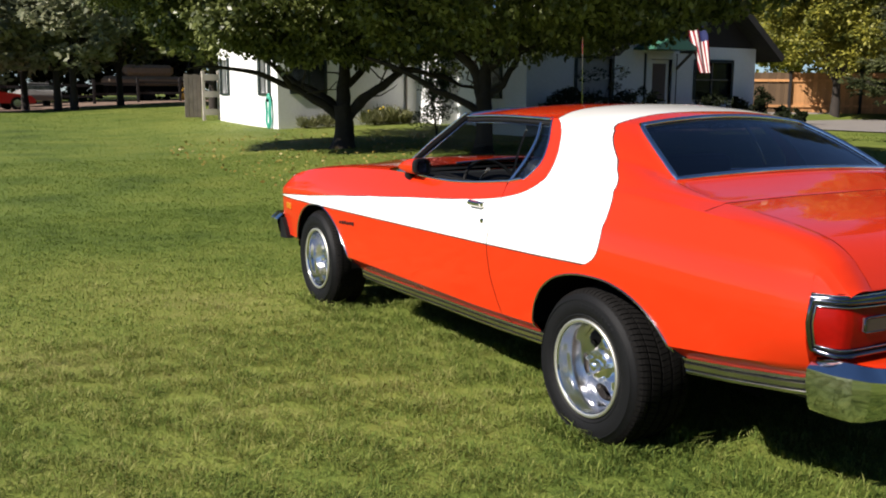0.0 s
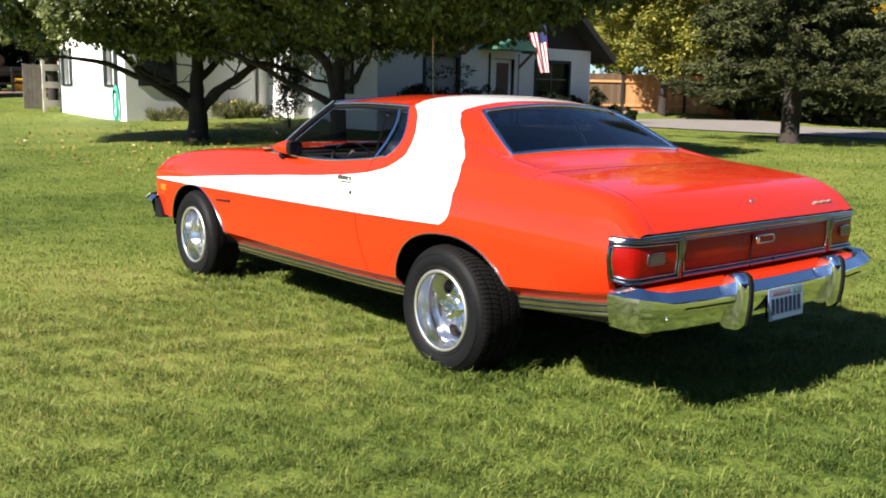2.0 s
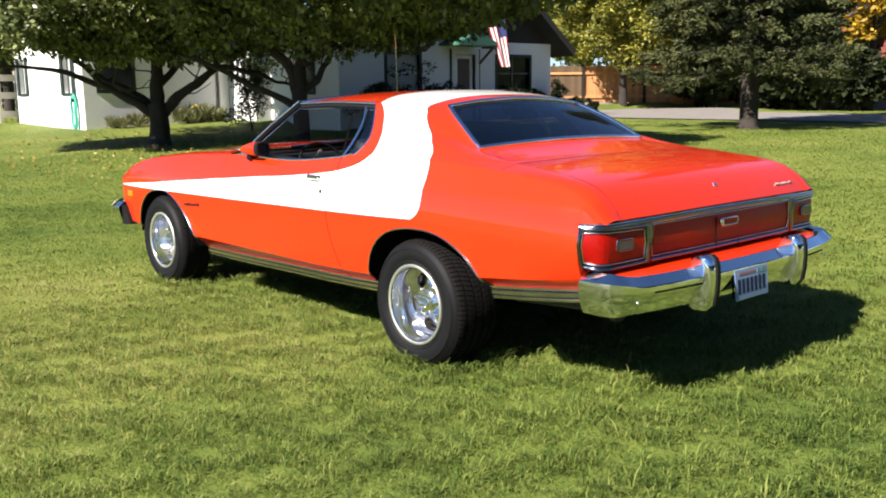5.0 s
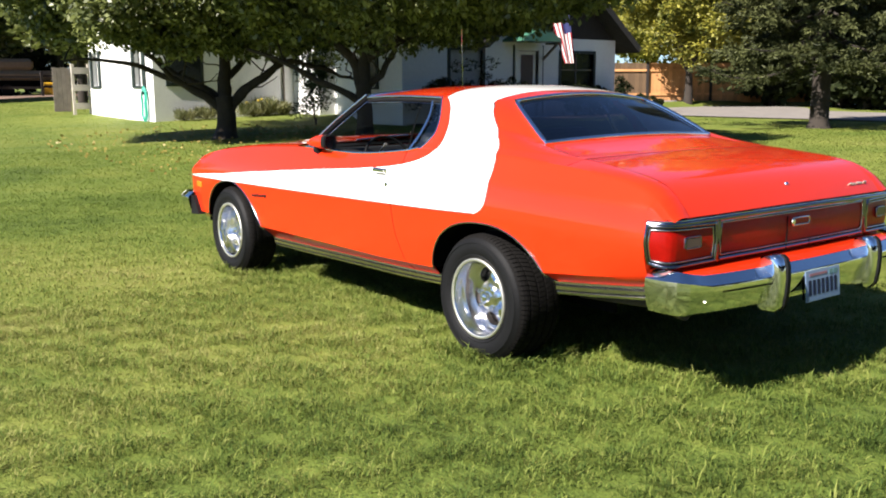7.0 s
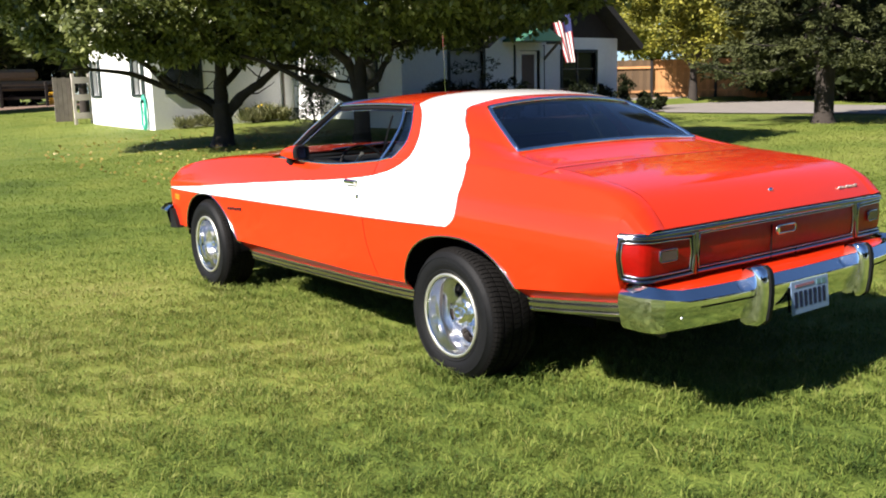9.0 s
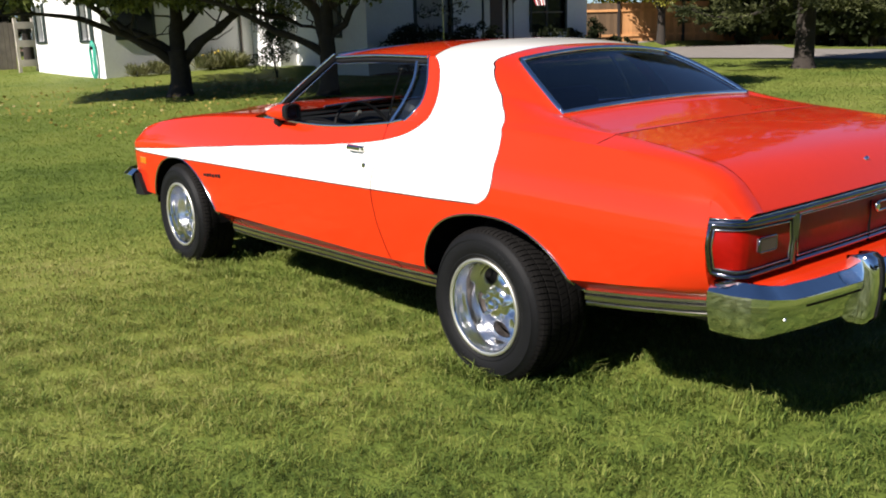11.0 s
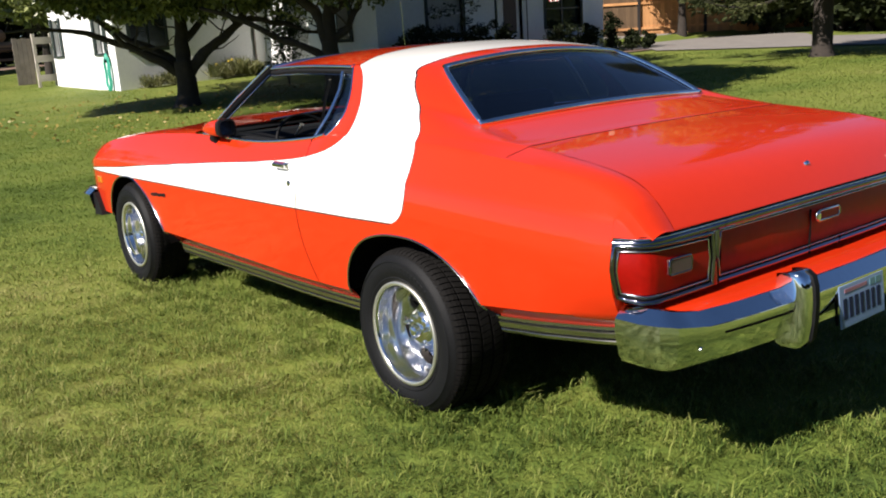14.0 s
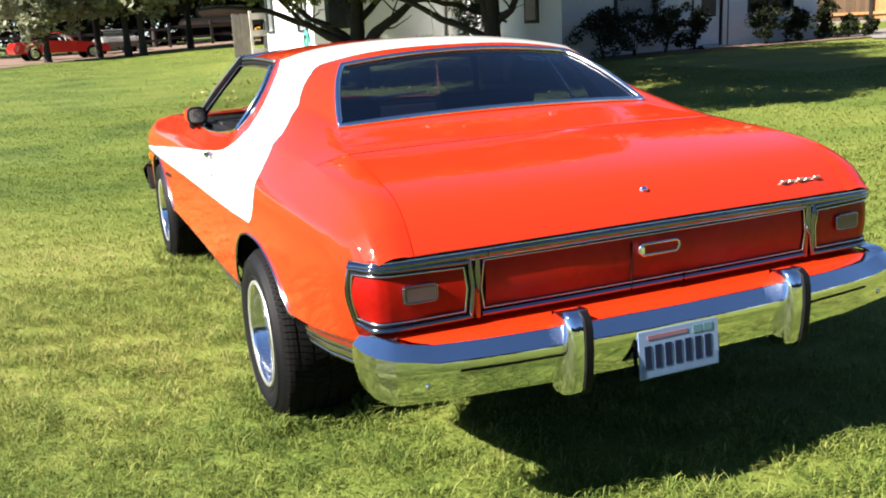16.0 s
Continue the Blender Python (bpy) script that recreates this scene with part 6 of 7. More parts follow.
# sloped top, knee, face, tucked lower lip
SECT = [(-0.075, 0.036), (-0.036, 0.041), (-0.026, 0.041), (0.006, 0.015), (0.017, 0.005), (0.020, -0.006), (0.016, -0.03), (0.004, -0.085), (-0.010, -0.112), (-0.030, -0.124), (-0.07, -0.128)]
bump = part("rear_bumper", bumper_sweep(0, -1.275, -1.195, 0.542, SECT, x_end=0.90, back=0.17, rise=0.022), M_chrome, car, "heavy chrome rear bumper", smooth=28)
thicken(bump, 0.006)
bump.location.x = 0.018
for sx in (-1, 1):
    x = -0.396 if sx < 0 else 0.387
    y0 = -1.275 + 0.080 * (0.405 / 0.90) ** 2.6
    # outline from the side: rises above the bumper, bulges, tucks under
    prof = [(-0.045, 0.078), (-0.010, 0.098), (0.020, 0.100), (0.042, 0.085), (0.052, 0.05), (0.056, 0.0), (0.054, -0.06), (0.046, -0.120), (0.025, -0.146), (-0.010, -0.150), (-0.045, -0.140)]
    ring = [(-0.043, 0.0), (-0.043, 0.55), (-0.040, 0.80), (-0.033, 0.93), (-0.022, 1.0), (0.022, 1.0), (0.033, 0.93), (0.040, 0.80), (0.043, 0.55), (0.043, 0.0)]
    P = np.array([[(x + w, y0 - (-0.045 + (o + 0.045) * g), 0.538 + z * (0.9 + 0.1 * g)) for o, z in prof] for w, g in ring])
    gd = part("guard", grid_mesh(P), M_chrome, bump, "chrome bumper guard", smooth=60)
    P = np.array([[(x + w, y0 - o - h, 0.538 + z) for o, z in prof[2:9]] for w, h in ((0.004, -0.004), (0.004, 0.006), (0.028, 0.006), (0.028, -0.004))])
    part("rubber_strip", grid_mesh(P), M_rubber, gd, "black rubber strip", smooth=40)
# dark strip laid along the outer faces: a pressed crease's shade, as colour
for sx in (-1, 1):
    P = np.array([[(sx * x, -1.275 + 0.080 * (x / 0.90) ** 2.6 - 0.0215 + 0.0022 * k, 0.519 - 0.003 * k) for k in (0, 1, 2)] for x in np.linspace(0.43, 0.735, 16)])
    part("crease", grid_mesh(P), M_dark, bump, "dark strip for the shade of a pressed crease")
for x in (-0.82, 0.82):
    b = part("bolt", lathe([(-0.006, 0.0), (-0.006, 0.007), (0.0, 0.010), (0.004, 0.010)], 14), M_alloy, bump, smooth=50)
    b.matrix_basis = pose(x, -1.275 + 0.080 * (abs(x) / 0.90) ** 2.6 - 0.008, 0.480, 0, 0, 90)

# number plate, with plain bars for its writing
plate = part("number_plate", boxes((-0.142, 0.142, -0.002, 0.002, -0.071, 0.071), bevel=0.0015), M_plate, car, "pale blue and white number plate")
plate.matrix_basis = pose(-0.042, -1.300, 0.470, -6, 0, 0)
part("blue_field", boxes((-0.137, 0.137, -0.0026, 0.0, -0.067, -0.030)), M_plate_blue, plate)
for k in range(7):
    part("plate_bar", boxes((-0.122 + 0.0355 * k, -0.122 + 0.0355 * k + 0.022, -0.0038, 0.0, -0.042, 0.026)), M_plate_dark, plate)
part("header_bar", boxes((-0.110, 0.03, -0.0036, 0.0, 0.044, 0.056)), M_plate_red, plate)
for x in (0.05, 0.088):
    part("sticker", boxes((x, x + 0.032, -0.0036, 0.0, 0.038, 0.060)), M_green, plate)
for x0, x1, z0, z1 in ((-0.154, -0.144, -0.055, 0.065), (0.140, 0.148, -0.04, 0.02)):
    part("plate_bracket", boxes((x0, x1, 0.004, 0.010, z0, z1)), M_dark, plate, "dark bracket behind the plate")

# front bumper and nose
fb = part("front_bumper", bumper_sweep(0, 3.97, 3.79, 0.487, SECT, x_end=0.965, sgn=1, back=0.225), M_chrome, car, "chrome front bumper", smooth=28)
thicken(fb, 0.006)
bm = bmesh.new()
P = np.zeros((25, 6, 3))
for i, x in enumerate(np.linspace(-0.88, 0.88, 25)):
    for j, t in enumerate(np.linspace(0, 1, 6)):
        P[i, j] = (x, 3.68 + 0.10 * (1 - (x / 0.9) ** 2) - 0.02 * t, 0.42 + 0.30 * t)
add_grid(bm, P)
shell_part("nose_panel", bm, M_black, car, "dark grille panel")
for sx in (-1, 1):
    cap = prism([(3.575, 0.505), (3.535, 0.505), (3.475, 0.44), (3.425, 0.365), (3.575, 0.355)], 0.945, 1.008)
    for v in cap.verts:
        v.co = Vector((sx * v.co.y, v.co.x, v.co.z))
    part("bumper_end_cap", cap, M_black, fb, "black rubber end cap")

# sill mouldings and arch lips
for sx in (-1, 1):
    for y0, y1 in ((0.30, 2.33), (-1.02, -0.502)):
        yy = np.linspace(y0, y1, 24)
        P = np.zeros((24, 12, 3))
        prof = [(0.0, 0.006), (0.014, 0.002), (0.016, -0.006), (0.010, -0.010), (0.010, -0.014), (0.017, -0.018), (0.017, -0.032), (0.011, -0.036), (0.011, -0.040), (0.016, -0.044), (0.012, -0.054), (-0.02, -0.060)]
        for i, y in enumerate(yy):
            zb = float(curve(SILL_Z, y))
            w = float(flank(y, zb))
            for j, (o, dz) in enumerate(prof):
                P[i, j] = (sx * (w + o + (0.30 * dz if y0 < 0 else 0.15 * dz)), y, zb + dz * (1.1 if y0 < 0 else 1))
        sm = part("sill_moulding", grid_mesh(P), M_sill, car, "ribbed bright sill moulding", smooth=25)
        for za, zc in ((-0.009, -0.014), (-0.035, -0.040)):
            G2 = np.array([[(sx * (float(flank(y, float(curve(SILL_Z, y)))) + 0.0148 + (0.30 * dz if y0 < 0 else 0.15 * dz)), y, float(curve(SILL_Z, y)) + dz * (1.1 if y0 < 0 else 1)) for dz in (za, zc)] for y in yy])
            part("groove", grid_mesh(G2), M_black, sm, "dark groove")
    for c, a, top, base, nr in ARCHES:
        t = np.linspace(0.02, math.pi - 0.02, 50)
        yy = c - a * np.cos(t)
        pts = []
        for y in yy:
            z = max(float(arch(np.array(y), c, a, top, base, nr)), float(curve(SILL_Z, y)))
            pts.append((sx * (float(flank(y, z)) + 0.002), y, z))
        part("arch_lip", tube(pts, 0.005, 6), M_trim, car, "thin chrome wheel-arch lip", smooth=60)
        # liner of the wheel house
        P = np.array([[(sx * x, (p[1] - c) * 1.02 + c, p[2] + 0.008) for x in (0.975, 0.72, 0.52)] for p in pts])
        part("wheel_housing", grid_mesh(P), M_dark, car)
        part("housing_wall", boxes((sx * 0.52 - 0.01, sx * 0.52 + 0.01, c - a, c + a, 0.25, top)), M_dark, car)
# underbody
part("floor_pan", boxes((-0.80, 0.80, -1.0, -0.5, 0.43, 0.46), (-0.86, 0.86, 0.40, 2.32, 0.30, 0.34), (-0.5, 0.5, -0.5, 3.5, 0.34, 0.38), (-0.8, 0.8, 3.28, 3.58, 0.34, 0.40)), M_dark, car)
part("rear_axle", tube([(-0.7, 0, HUB_Z), (-0.2, 0, HUB_Z), (0, 0, HUB_Z), (0.2, 0, HUB_Z), (0.7, 0, HUB_Z)], [0.04, 0.04, 0.12, 0.04, 0.04], 12), M_dark, car)
part("tail_pipe", tube([(-0.55, -0.3, 0.32), (-0.62, -0.8, 0.372), (-0.69, -1.0, 0.378), (-0.715, -1.06, 0.380)], 0.025, 12), M_drum, car)
part("front_axle", tube([(-0.7, AXLE_F, HUB_Z), (0.7, AXLE_F, HUB_Z)], 0.045, 10), M_dark, car)


# wheels
def wheel(width):
    """A wheel with its outer face towards -x, centred on the origin."""
    hub = new("wheel")
    R = TYRE_R
    prof = [(0.014, 0.200), (-0.002, 0.205), (-0.010, 0.216), (-0.013, 0.222), (-0.011, 0.226), (-0.017, 0.240), (-0.020, 0.262), (-0.0165, 0.282), (-0.0195, 0.284), (-0.0185, 0.288), (-0.0125, 0.291), (-0.004, 0.303), (0.006, 0.311), (0.026, 0.318), (width * 0.3, R - 0.009), (width * 0.7, R - 0.009), (width - 0.026, 0.318),
            (width - 0.008, 0.30), (width, 0.26), (width - 0.01, 0.215), (width - 0.03, 0.20)]
    tyre = part("tyre", lathe(prof, 72), M_rubber, hub, "black tyre with a worn block tread", smooth=40)
    # tread: five ribs of skewed blocks, the outer ones running over the shoulder
    n = 84
    pitch = 2 * math.pi / n
    ribs = [(0.002, width * 0.19, 0.25, 0.0), (width * 0.225, width * 0.385, 0.45, 0.3), (width * 0.422, width * 0.578, -0.3, 0.1), (width * 0.615, width * 0.775, -0.45, 0.5), (width * 0.81, width - 0.002, -0.25, 0.2)]

    def crown(u):
        return float(np.interp(u, [0.0, 0.012, 0.03, width * 0.3, width * 0.7, width - 0.03, width - 0.012, width], [0.306, 0.3185, R - 0.004, R, R, R - 0.004, 0.3185, 0.306]))

    bm = bmesh.new()
    for u0, u1, skew, start in ribs:
        us = np.linspace(u0, u1, 4)
        for k in range(n):
            rows = []
            for u in us:
                a = (k + start + skew * (u - u0) / (u1 - u0)) * pitch
                rows.append([bm.verts.new((u, r * math.cos(t), r * math.sin(t))) for r, t in ((crown(u) - 0.010, a), (crown(u), a + 0.03 * pitch), (crown(u), a + 0.84 * pitch), (crown(u) - 0.010, a + 0.87 * pitch))])
            for a, b in zip(rows, rows[1:]):
                for j in range(3):
                    bm.faces.new((a[j], b[j], b[j + 1], a[j + 1]))
            bm.faces.new(rows[0])
            bm.faces.new(rows[-1][::-1])
    part("tread", bm, M_tread, tyre, "dusty tread blocks")
    # raised unreadable lettering as plain bars round the sidewall
    for a0, count in ((2.65, 8), (-0.45, 10)):
        for k in range(count):
            part("letter_bar", box(bmesh.new(), -0.0206, -0.016, -0.0075, 0.0075, 0.250, 0.270, bevel=0.001), M_rubber, tyre).rotation_euler = (a0 + 0.085 * k, 0, 0)
    rim = part("rim", lathe([(0.004, 0.190), (-0.006, 0.1925), (-0.0075, 0.1905), (-0.004, 0.187), (0.008, 0.1845), (0.026, 0.1825), (0.034, 0.1785), (0.070, 0.1760), (0.108, 0.1715), (0.115, 0.166), (0.121, 0.166)], 72), M_alloy, hub, "polished deep-dish alloy rim", smooth=60)
    part("rim_lip", lathe([(0.004, 0.2065), (-0.0100, 0.2060), (-0.0125, 0.2030), (-0.0125, 0.1950), (-0.0105, 0.1915), (-0.004, 0.1905)], 72), M_lip, rim, "satin rim lip", smooth=50)

    def face_x(r):
        return float(np.interp(r, [0.030, 0.045, 0.066, 0.085, 0.12, 0.150, 0.166, 0.172], [0.058, 0.059, 0.062, 0.088, 0.096, 0.105, 0.110, 0.118]))

    # disc with five real slots: each sector is a sheet between its own edge and the slot, with walls that run inwards
    bm = bmesh.new()
    ra, rb, rc = 0.030, 0.170, 0.118
    turns = sorted(set(np.round(np.concatenate([np.linspace(0, 2 * math.pi, 40, endpoint=False), [math.atan2(b, a) % (2 * math.pi) for a, b in ((1, 1), (-1, 1), (1, -1), (-1, -1))]]), 5)))
    for k in range(5):
        t0 = 2 * math.pi * (k + 0.5) / 5

        def sector(u, f):
            c, q = math.cos(u), math.sin(u)
            m = max(abs(c), abs(q))
            ex, ez = c / m, q / m
            edge = (ex * math.pi / 5, rc + (ez * (rb - rc) if ez > 0 else ez * (rc - ra)))
            sr = 0.0340 * math.copysign(abs(q) ** 0.8, q)
            slot = (0.38 * math.copysign(abs(c) ** 0.75, c) * (1 + 2.0 * sr), rc + 0.004 + sr)
            return slot[0] + (edge[0] - slot[0]) * f, slot[1] + (edge[1] - slot[1]) * f

        rings = []
        for f, dx in ((1.0, 0), (0.75, 0), (0.5, 0), (0.28, 0), (0.14, 0.0005), (0.06, 0.002), (0.0, 0.006), (-0.03, 0.018), (-0.03, 0.045)):
            ring = []
            for u in turns:
                a, r = sector(u, f)
                ring.append(bm.verts.new((face_x(r) + dx, r * math.cos(t0 + a), r * math.sin(t0 + a))))
            rings.append(ring)
        m = len(turns)
        for a, b in zip(rings, rings[1:]):
            for j in range(m):
                bm.faces.new((a[j], a[(j + 1) % m], b[(j + 1) % m], b[j]))
    bmesh.ops.remove_doubles(bm, verts=bm.verts, dist=0.0008)
    part("slotted_disc", bm, M_alloy, rim, "polished disc with five slots", smooth=28)
    part("brake_drum", lathe([(0.150, 0.0), (0.150, 0.135), (0.16, 0.15), (0.19, 0.166)], 32), M_drum, rim, "dull brake drum behind the slots", smooth=40)
    part("hub_cap", lathe([(0.028, 0.0), (0.029, 0.012), (0.033, 0.019), (0.040, 0.023), (0.058, 0.025), (0.061, 0.036)], 36), M_chrome, rim, "round chrome centre cap", smooth=40)
    for k in range(5):
        t = 2 * math.pi * k / 5
        nb = part("wheel_nut", lathe([(-0.016, 0.0), (-0.014, 0.006), (-0.008, 0.0095), (0.010, 0.0105), (0.012, 0.0140), (0.024, 0.0145)], 12), M_chrome, rim, smooth=40)
        nb.location = (0.056, 0.058 * math.cos(t), 0.058 * math.sin(t))
    return hub


for k, (x, y, width, turn) in enumerate(((-0.988, AXLE_R, 0.27, 22), (-0.985, AXLE_F, 0.225, 48))):
    w = wheel(width)
    w.parent = car
    w.matrix_basis = pose(x, y, HUB_Z, turn, 0, 0)
    r = copy_thing(w, pose(-x, y, HUB_Z, turn, 0, 180))
for w in list(car.children):
    if w.name.startswith("wheel") and w.type == "EMPTY":
        w.name = "wheel"

# glass and its bright frames
rear_glass = bmesh.new()
G = np.zeros((14, 31, 3))
edge = polyline(GLASS_R, np.linspace(0, 1, 14))
for i in range(14):
    t = i / 13
    for j, u in enumerate(np.linspace(-1, 1, 31)):
        e = edge[i]
        G[i, j] = (e[0] * -u * -1, e[1] + (-0.044 + 0.024 * t) * (1 - u * u), e[2] + (0.023 + 0.013 * t) * (1 - u * u))
add_grid(rear_glass, G)
rg = shell_part("rear_window", rear_glass, M_rear_glass, car, "dark tinted rear window", thick=0)
rim_pts = [tuple(G[0, j]) for j in range(0, 31)] + [tuple(G[i, 30]) for i in range(1, 14)] + [tuple(G[13, j]) for j in range(29, -1, -1)] + [tuple(G[i, 0]) for i in range(12, 0, -1)]
part("window_frame", tube([(x, y - 0.004, z + 0.004) for x, y, z in rim_pts], 0.0125, 8, closed=True), M_chrome, rg, "bright window surround", smooth=60)

A_BASE, A_TOP = Vector((-0.868, 1.865, 0.968)), Vector((-0.662, 1.475, 1.296))
ws = bmesh.new()
Wd = np.zeros((12, 31, 3))
for i, t in enumerate(np.linspace(0, 1, 12)):
    e = A_BASE.lerp(A_TOP, t)
    for j, u in enumerate(np.linspace(-1, 1, 31)):
        Wd[i, j] = (e.x * u, e.y + (0.13 - 0.08 * t) * (1 - u * u), e.z + (0.01 + 0.026 * t) * (1 - u * u))
add_grid(ws, Wd)
wg = shell_part("windscreen", ws, M_glass, car, "clear windscreen", thick=0)
part("window_frame", tube([tuple(Wd[11, j]) for j in range(31)], 0.012, 8), M_chrome, wg, smooth=60)
for sx in (-1, 1):
    f = Matrix.Diagonal((-sx, 1, 1, 1))

    def s3(v):
        return Vector((v[0] * -sx, v[1], v[2]))

    pil = part("screen_pillar", tube([s3(A_BASE + Vector((0.012, 0.0, 0))), s3(A_BASE.lerp(A_TOP, 0.5) + Vector((0.01, 0, 0.006))), s3(A_TOP + Vector((0.015, 0, 0)))], 0.020, 8), M_seal, car, "black screen pillar", smooth=60)
    part("pillar_trim", tube([s3(A_BASE + Vector((-0.012, 0.012, 0.0))), s3(A_BASE.lerp(A_TOP, 0.5) + Vector((-0.012, 0.016, 0.012))), s3(A_TOP + Vector((-0.008, 0.012, 0.01)))], 0.0065, 8), M_chrome, pil, smooth=60)
    roofline = [s3((-float(curve(ROOF_EDGE_X, y)) - 0.010, y, float(curve(ROOF_EDGE_Z, y)) - 0.006)) for y in np.linspace(1.475, 0.69, 14)]
    part("drip_rail", tube(roofline, 0.0075, 8), M_chrome, pil, "chrome drip rail", smooth=60)
    part("door_seal", tube([p + s3((0.006, 0, -0.020)) for p in roofline], 0.012, 8), M_black, pil)
    inner = [s3(A_BASE.lerp(A_TOP, t) + Vector((0.0, -0.046, -0.004))) for t in (0.06, 0.5, 0.9)] + [p + s3((0.0, 0, -0.036)) for p in roofline[1:]]
    part("glass_channel", tube(inner, 0.0035, 6), M_trim, pil, "thin bright glass channel", smooth=60)
    # quarter light with bright edge
    q_front = [Vector((-0.872, 0.742, 1.008)), Vector((-0.80, 0.728, 1.10)), Vector((-0.735, 0.735, 1.19)), Vector((-0.685, 0.768, 1.272))]
    bm = bmesh.new()
    qa = polyline([tuple(p) for p in q_front], np.linspace(0, 1, 12))
    qb = polyline(front_pts, np.linspace(0, 1, 12))
    Q = np.array([[s3(qa[i] * (1 - t) + qb[i] * t + np.array([0.012, 0, 0])) for t in np.linspace(0, 1, 5)] for i in range(12)])
    add_grid(bm, Q)
    ql = part("quarter_window", bm, M_tint, car, "tinted quarter window", smooth=60)
    part("chrome_edge", tube([s3(p) for p in qa], 0.009, 8), M_chrome, ql, smooth=60)
    part("chrome_edge", tube([s3(p + np.array([-0.003, 0.004, 0])) for p in qb], 0.006, 8), M_chrome, ql, smooth=60)
    belt = [s3((-float(curve(CREST_X, y)) - 0.002, y, float(curve(CREST_Z, y)) + 0.004)) for y in np.linspace(0.63, 1.88, 24)]
    part("belt_trim", tube(belt, 0.007, 8), M_chrome, car, "thin chrome belt strip", smooth=60)
    part("door_card", boxes((-sx * -0.80 if False else sx * 0.80, sx * 0.84, 0.62, 1.95, 0.45, 0.965)), M_vinyl, car)

# raised glass of the far door
P = np.array([[(0.878 - 0.205 * t, y - 0.24 * t * (y - 0.76) / 1.0 + 0.02 * t, 1.0 - 0.03 * (y - 0.76) + (0.285 + 0.03 * (y - 0.76)) * t) for t in np.linspace(0, 1, 8)] for y in np.linspace(0.76, 1.76, 10)])
part("door_window", grid_mesh(P), M_tint, car, "tinted door glass", smooth=60)

# door mirror
mirror = part("door_mirror", bmesh.new(), M_red, car, "bullet-shaped red door mirror")
pr = [(1.80, 0.004, 0.000), (1.76, 0.022, 0.004), (1.70, 0.042, 0.010), (1.64, 0.055, 0.014), (1.585, 0.060, 0.016), (1.565, 0.058, 0.016)]


def squarish(t, k=0.62):
    c, s = math.cos(t), math.sin(t)
    return math.copysign(abs(c) ** k, c), math.copysign(abs(s) ** k, s)


P = np.array([[(-0.93 + 0.018 * (1.8 - y) / 0.24 + r * 0.86 * squarish(t)[0], y, 1.000 + dz + r * 0.74 * squarish(t)[1]) for y, r, dz in pr] for t in np.linspace(0, 2 * math.pi, 24, endpoint=False)])
part("shell", grid_mesh(P, closed_u=True), M_red, mirror, smooth=60)
# the glass is set back in its rim and turned a little inwards
P2 = np.array([[(-0.912 + r * 0.86 * squarish(t)[0], y + (0.10 * r * 0.74 * squarish(t)[1] + 0.14 * r * 0.86 * squarish(t)[0]) * (y < 1.56), 1.016 + r * 0.74 * squarish(t)[1]) for y, r in ((1.572, 0.060), (1.540, 0.061), (1.536, 0.050), (1.552, 0.047), (1.5525, 0.0))] for t in np.linspace(0, 2 * math.pi, 24, endpoint=False)])
part("rim", grid_mesh(P2[:, :4], closed_u=True), M_black, mirror, smooth=60)
part("mirror_glass", grid_mesh(P2[:, 3:], closed_u=True), M_trim, mirror, "mirror glass")
part("foot", tube([(-0.905, 1.70, 0.955), (-0.912, 1.68, 0.985)], [0.035, 0.024], 12), M_black, mirror)

# whip aerial on the far wing
part("aerial", tube([(0.80, 2.32, 0.93), (0.76, 2.28, 1.30), (0.70, 2.22, 1.80)], [0.004, 0.0025, 0.0015], 6), M_chrome, car, "thin whip aerial")

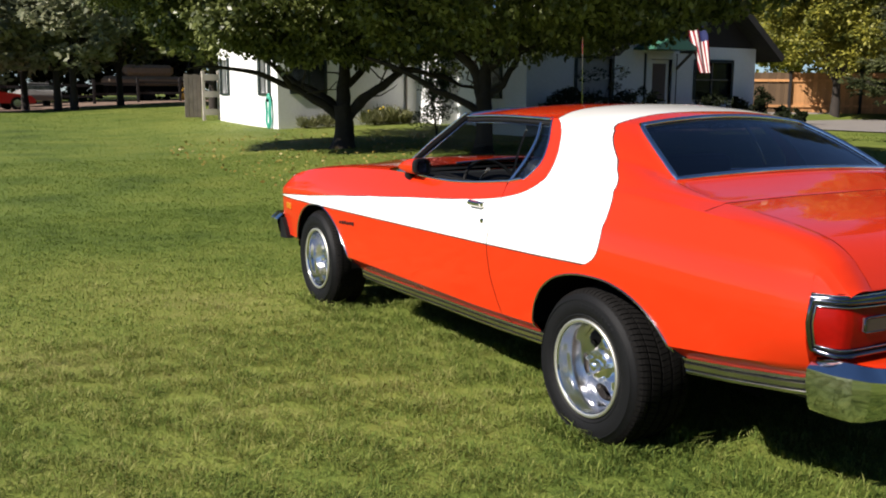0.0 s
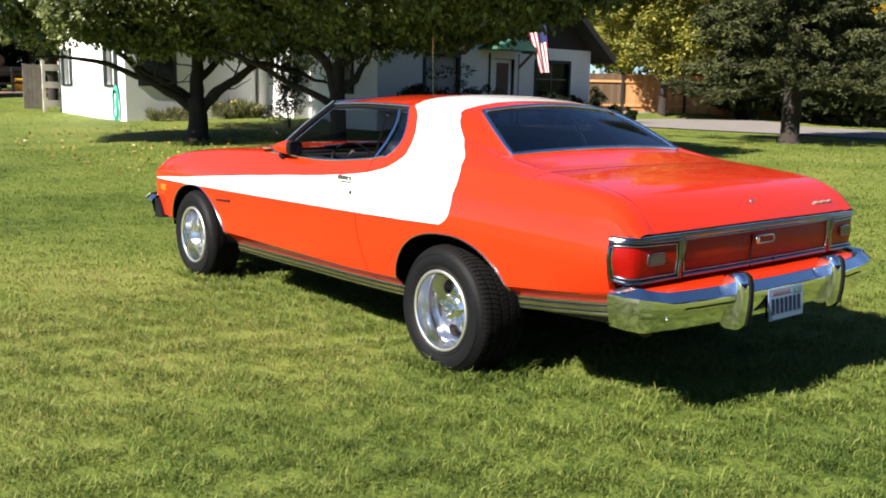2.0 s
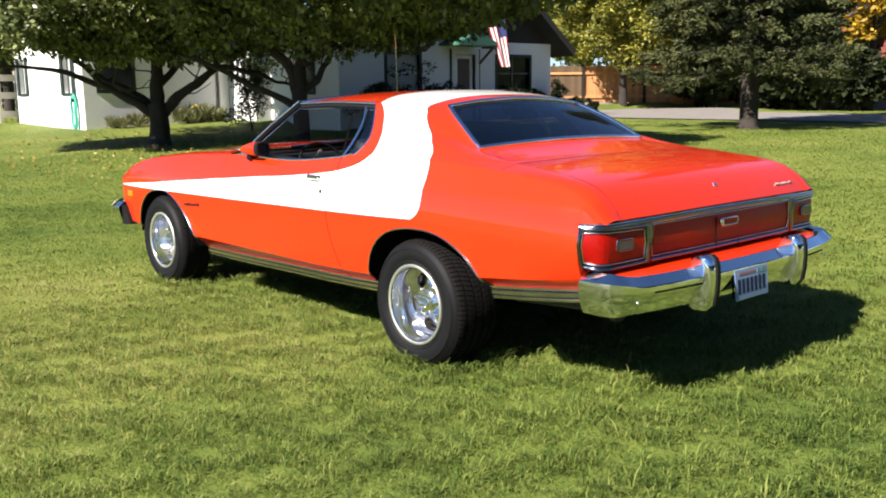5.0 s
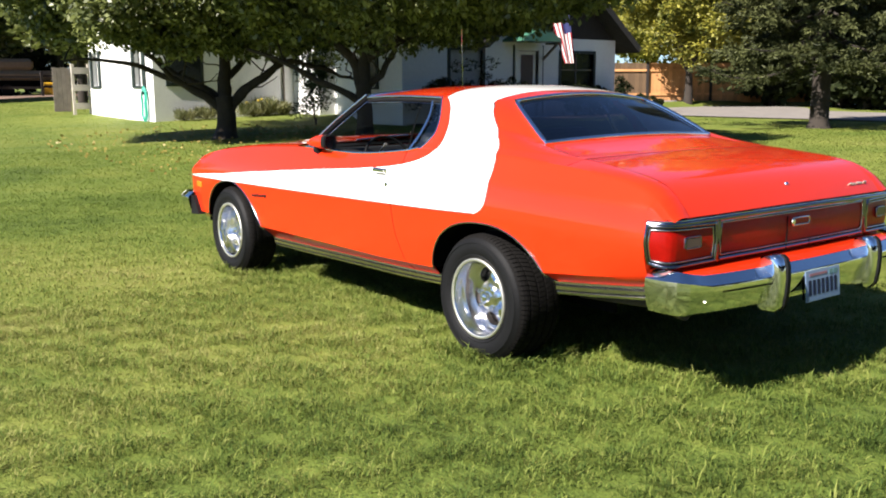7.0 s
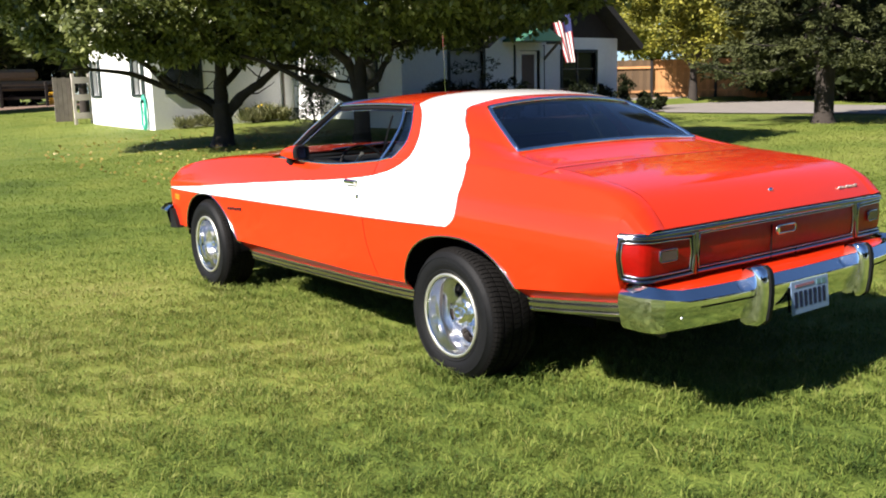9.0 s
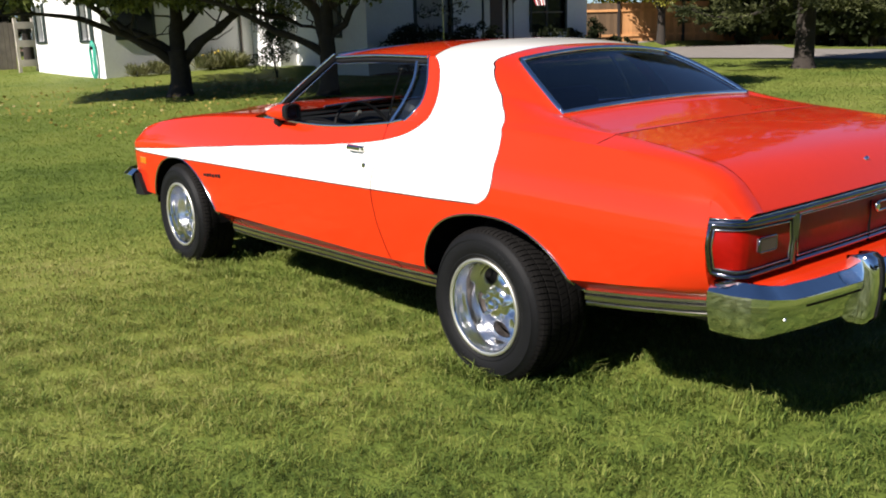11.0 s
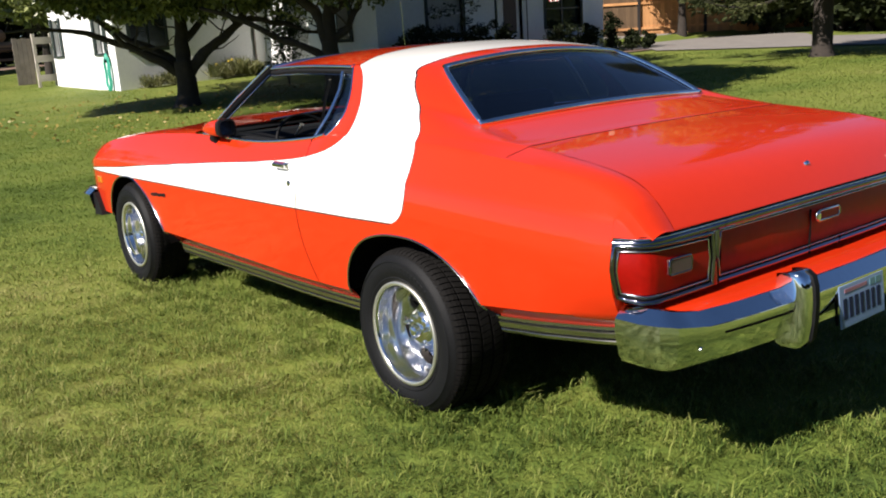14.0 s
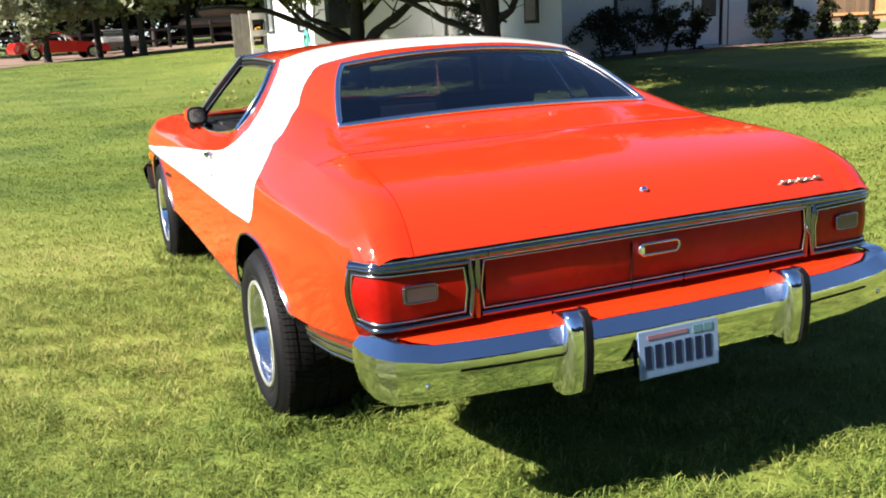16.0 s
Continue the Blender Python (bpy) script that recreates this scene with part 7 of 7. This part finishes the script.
# cabin
for sx in (-1, 1):
    seat = part("front_seat", boxes((sx * 0.42 - 0.27, sx * 0.42 + 0.27, 0.95, 1.48, 0.50, 0.66), bevel=0.04), M_vinyl, car, "black vinyl bucket seat")
    bm = bmesh.new()
    box(bm, -0.27, 0.27, -0.06, 0.06, 0, 0.50, bevel=0.045, segments=2)
    bk = part("backrest", bm, M_vinyl, seat)
    bk.matrix_basis = pose(sx * 0.42, 0.97, 0.60, 14, 0, 0)
part("rear_bench", boxes((-0.66, 0.66, 0.20, 0.62, 0.50, 0.66), (-0.66, 0.66, 0.05, 0.20, 0.60, 0.98), bevel=0.04), M_vinyl, car, "black rear bench")
part("parcel_shelf", boxes((-0.70, 0.70, -0.25, 0.14, 1.0, 1.02)), M_vinyl, car)
part("dashboard", boxes((-0.80, 0.80, 1.68, 1.90, 0.72, 0.955), bevel=0.04), M_vinyl, car, "black padded dashboard")
part("carpet", boxes((-0.80, 0.80, 0.2, 1.9, 0.42, 0.45)), M_dark, car)
part("headlining", grid_mesh(np.array([[((-1 + 2 * j / 10) * (float(curve(ROOF_EDGE_X, y)) - 0.05), y, float(curve(ROOF_MID_Z, y)) - 0.030 - 0.03 * (-1 + 2 * j / 10) ** 2) for j in range(11)] for y in np.linspace(0.27, 1.44, 10)])), M_vinyl, car)
sw = part("steering_wheel", tube([(0.185 * math.cos(t), 0, 0.185 * math.sin(t)) for t in np.linspace(0, 2 * math.pi, 40, endpoint=False)], 0.009, 8, closed=True, up=(0, 1, 0)), M_black, car, "thin-rimmed black steering wheel", smooth=60)
sw.matrix_basis = pose(-0.42, 1.60, 0.862, -28, 0, 0)
part("spokes", tube([(-0.18, 0, 0), (0, 0.03, -0.02), (0.18, 0, 0)], 0.010, 6), M_black, sw)
part("column", tube([(0, 0.03, -0.02), (0, 0.30, -0.05)], 0.03, 10), M_black, sw)
LEVER_BASE, LEVER_TIP = (-0.45, 1.724, 0.890), (-0.46, 1.581, 0.984)
part("shift_lever", tube([LEVER_BASE, tuple((np.array(LEVER_BASE) + np.array(LEVER_TIP)) / 2), LEVER_TIP], [0.004, 0.005, 0.011], 8), M_lip, car, "bright column lever")
part("inner_mirror", boxes((-0.12, 0.12, 1.40, 1.42, 1.215, 1.27), bevel=0.008), M_black, car)
part("seat_belt", tube([(-0.66, 0.925, 1.235), (-0.68, 0.955, 1.14), (-0.69, 1.015, 0.97)], 0.016, 4, flat=0.25), M_belt, car)
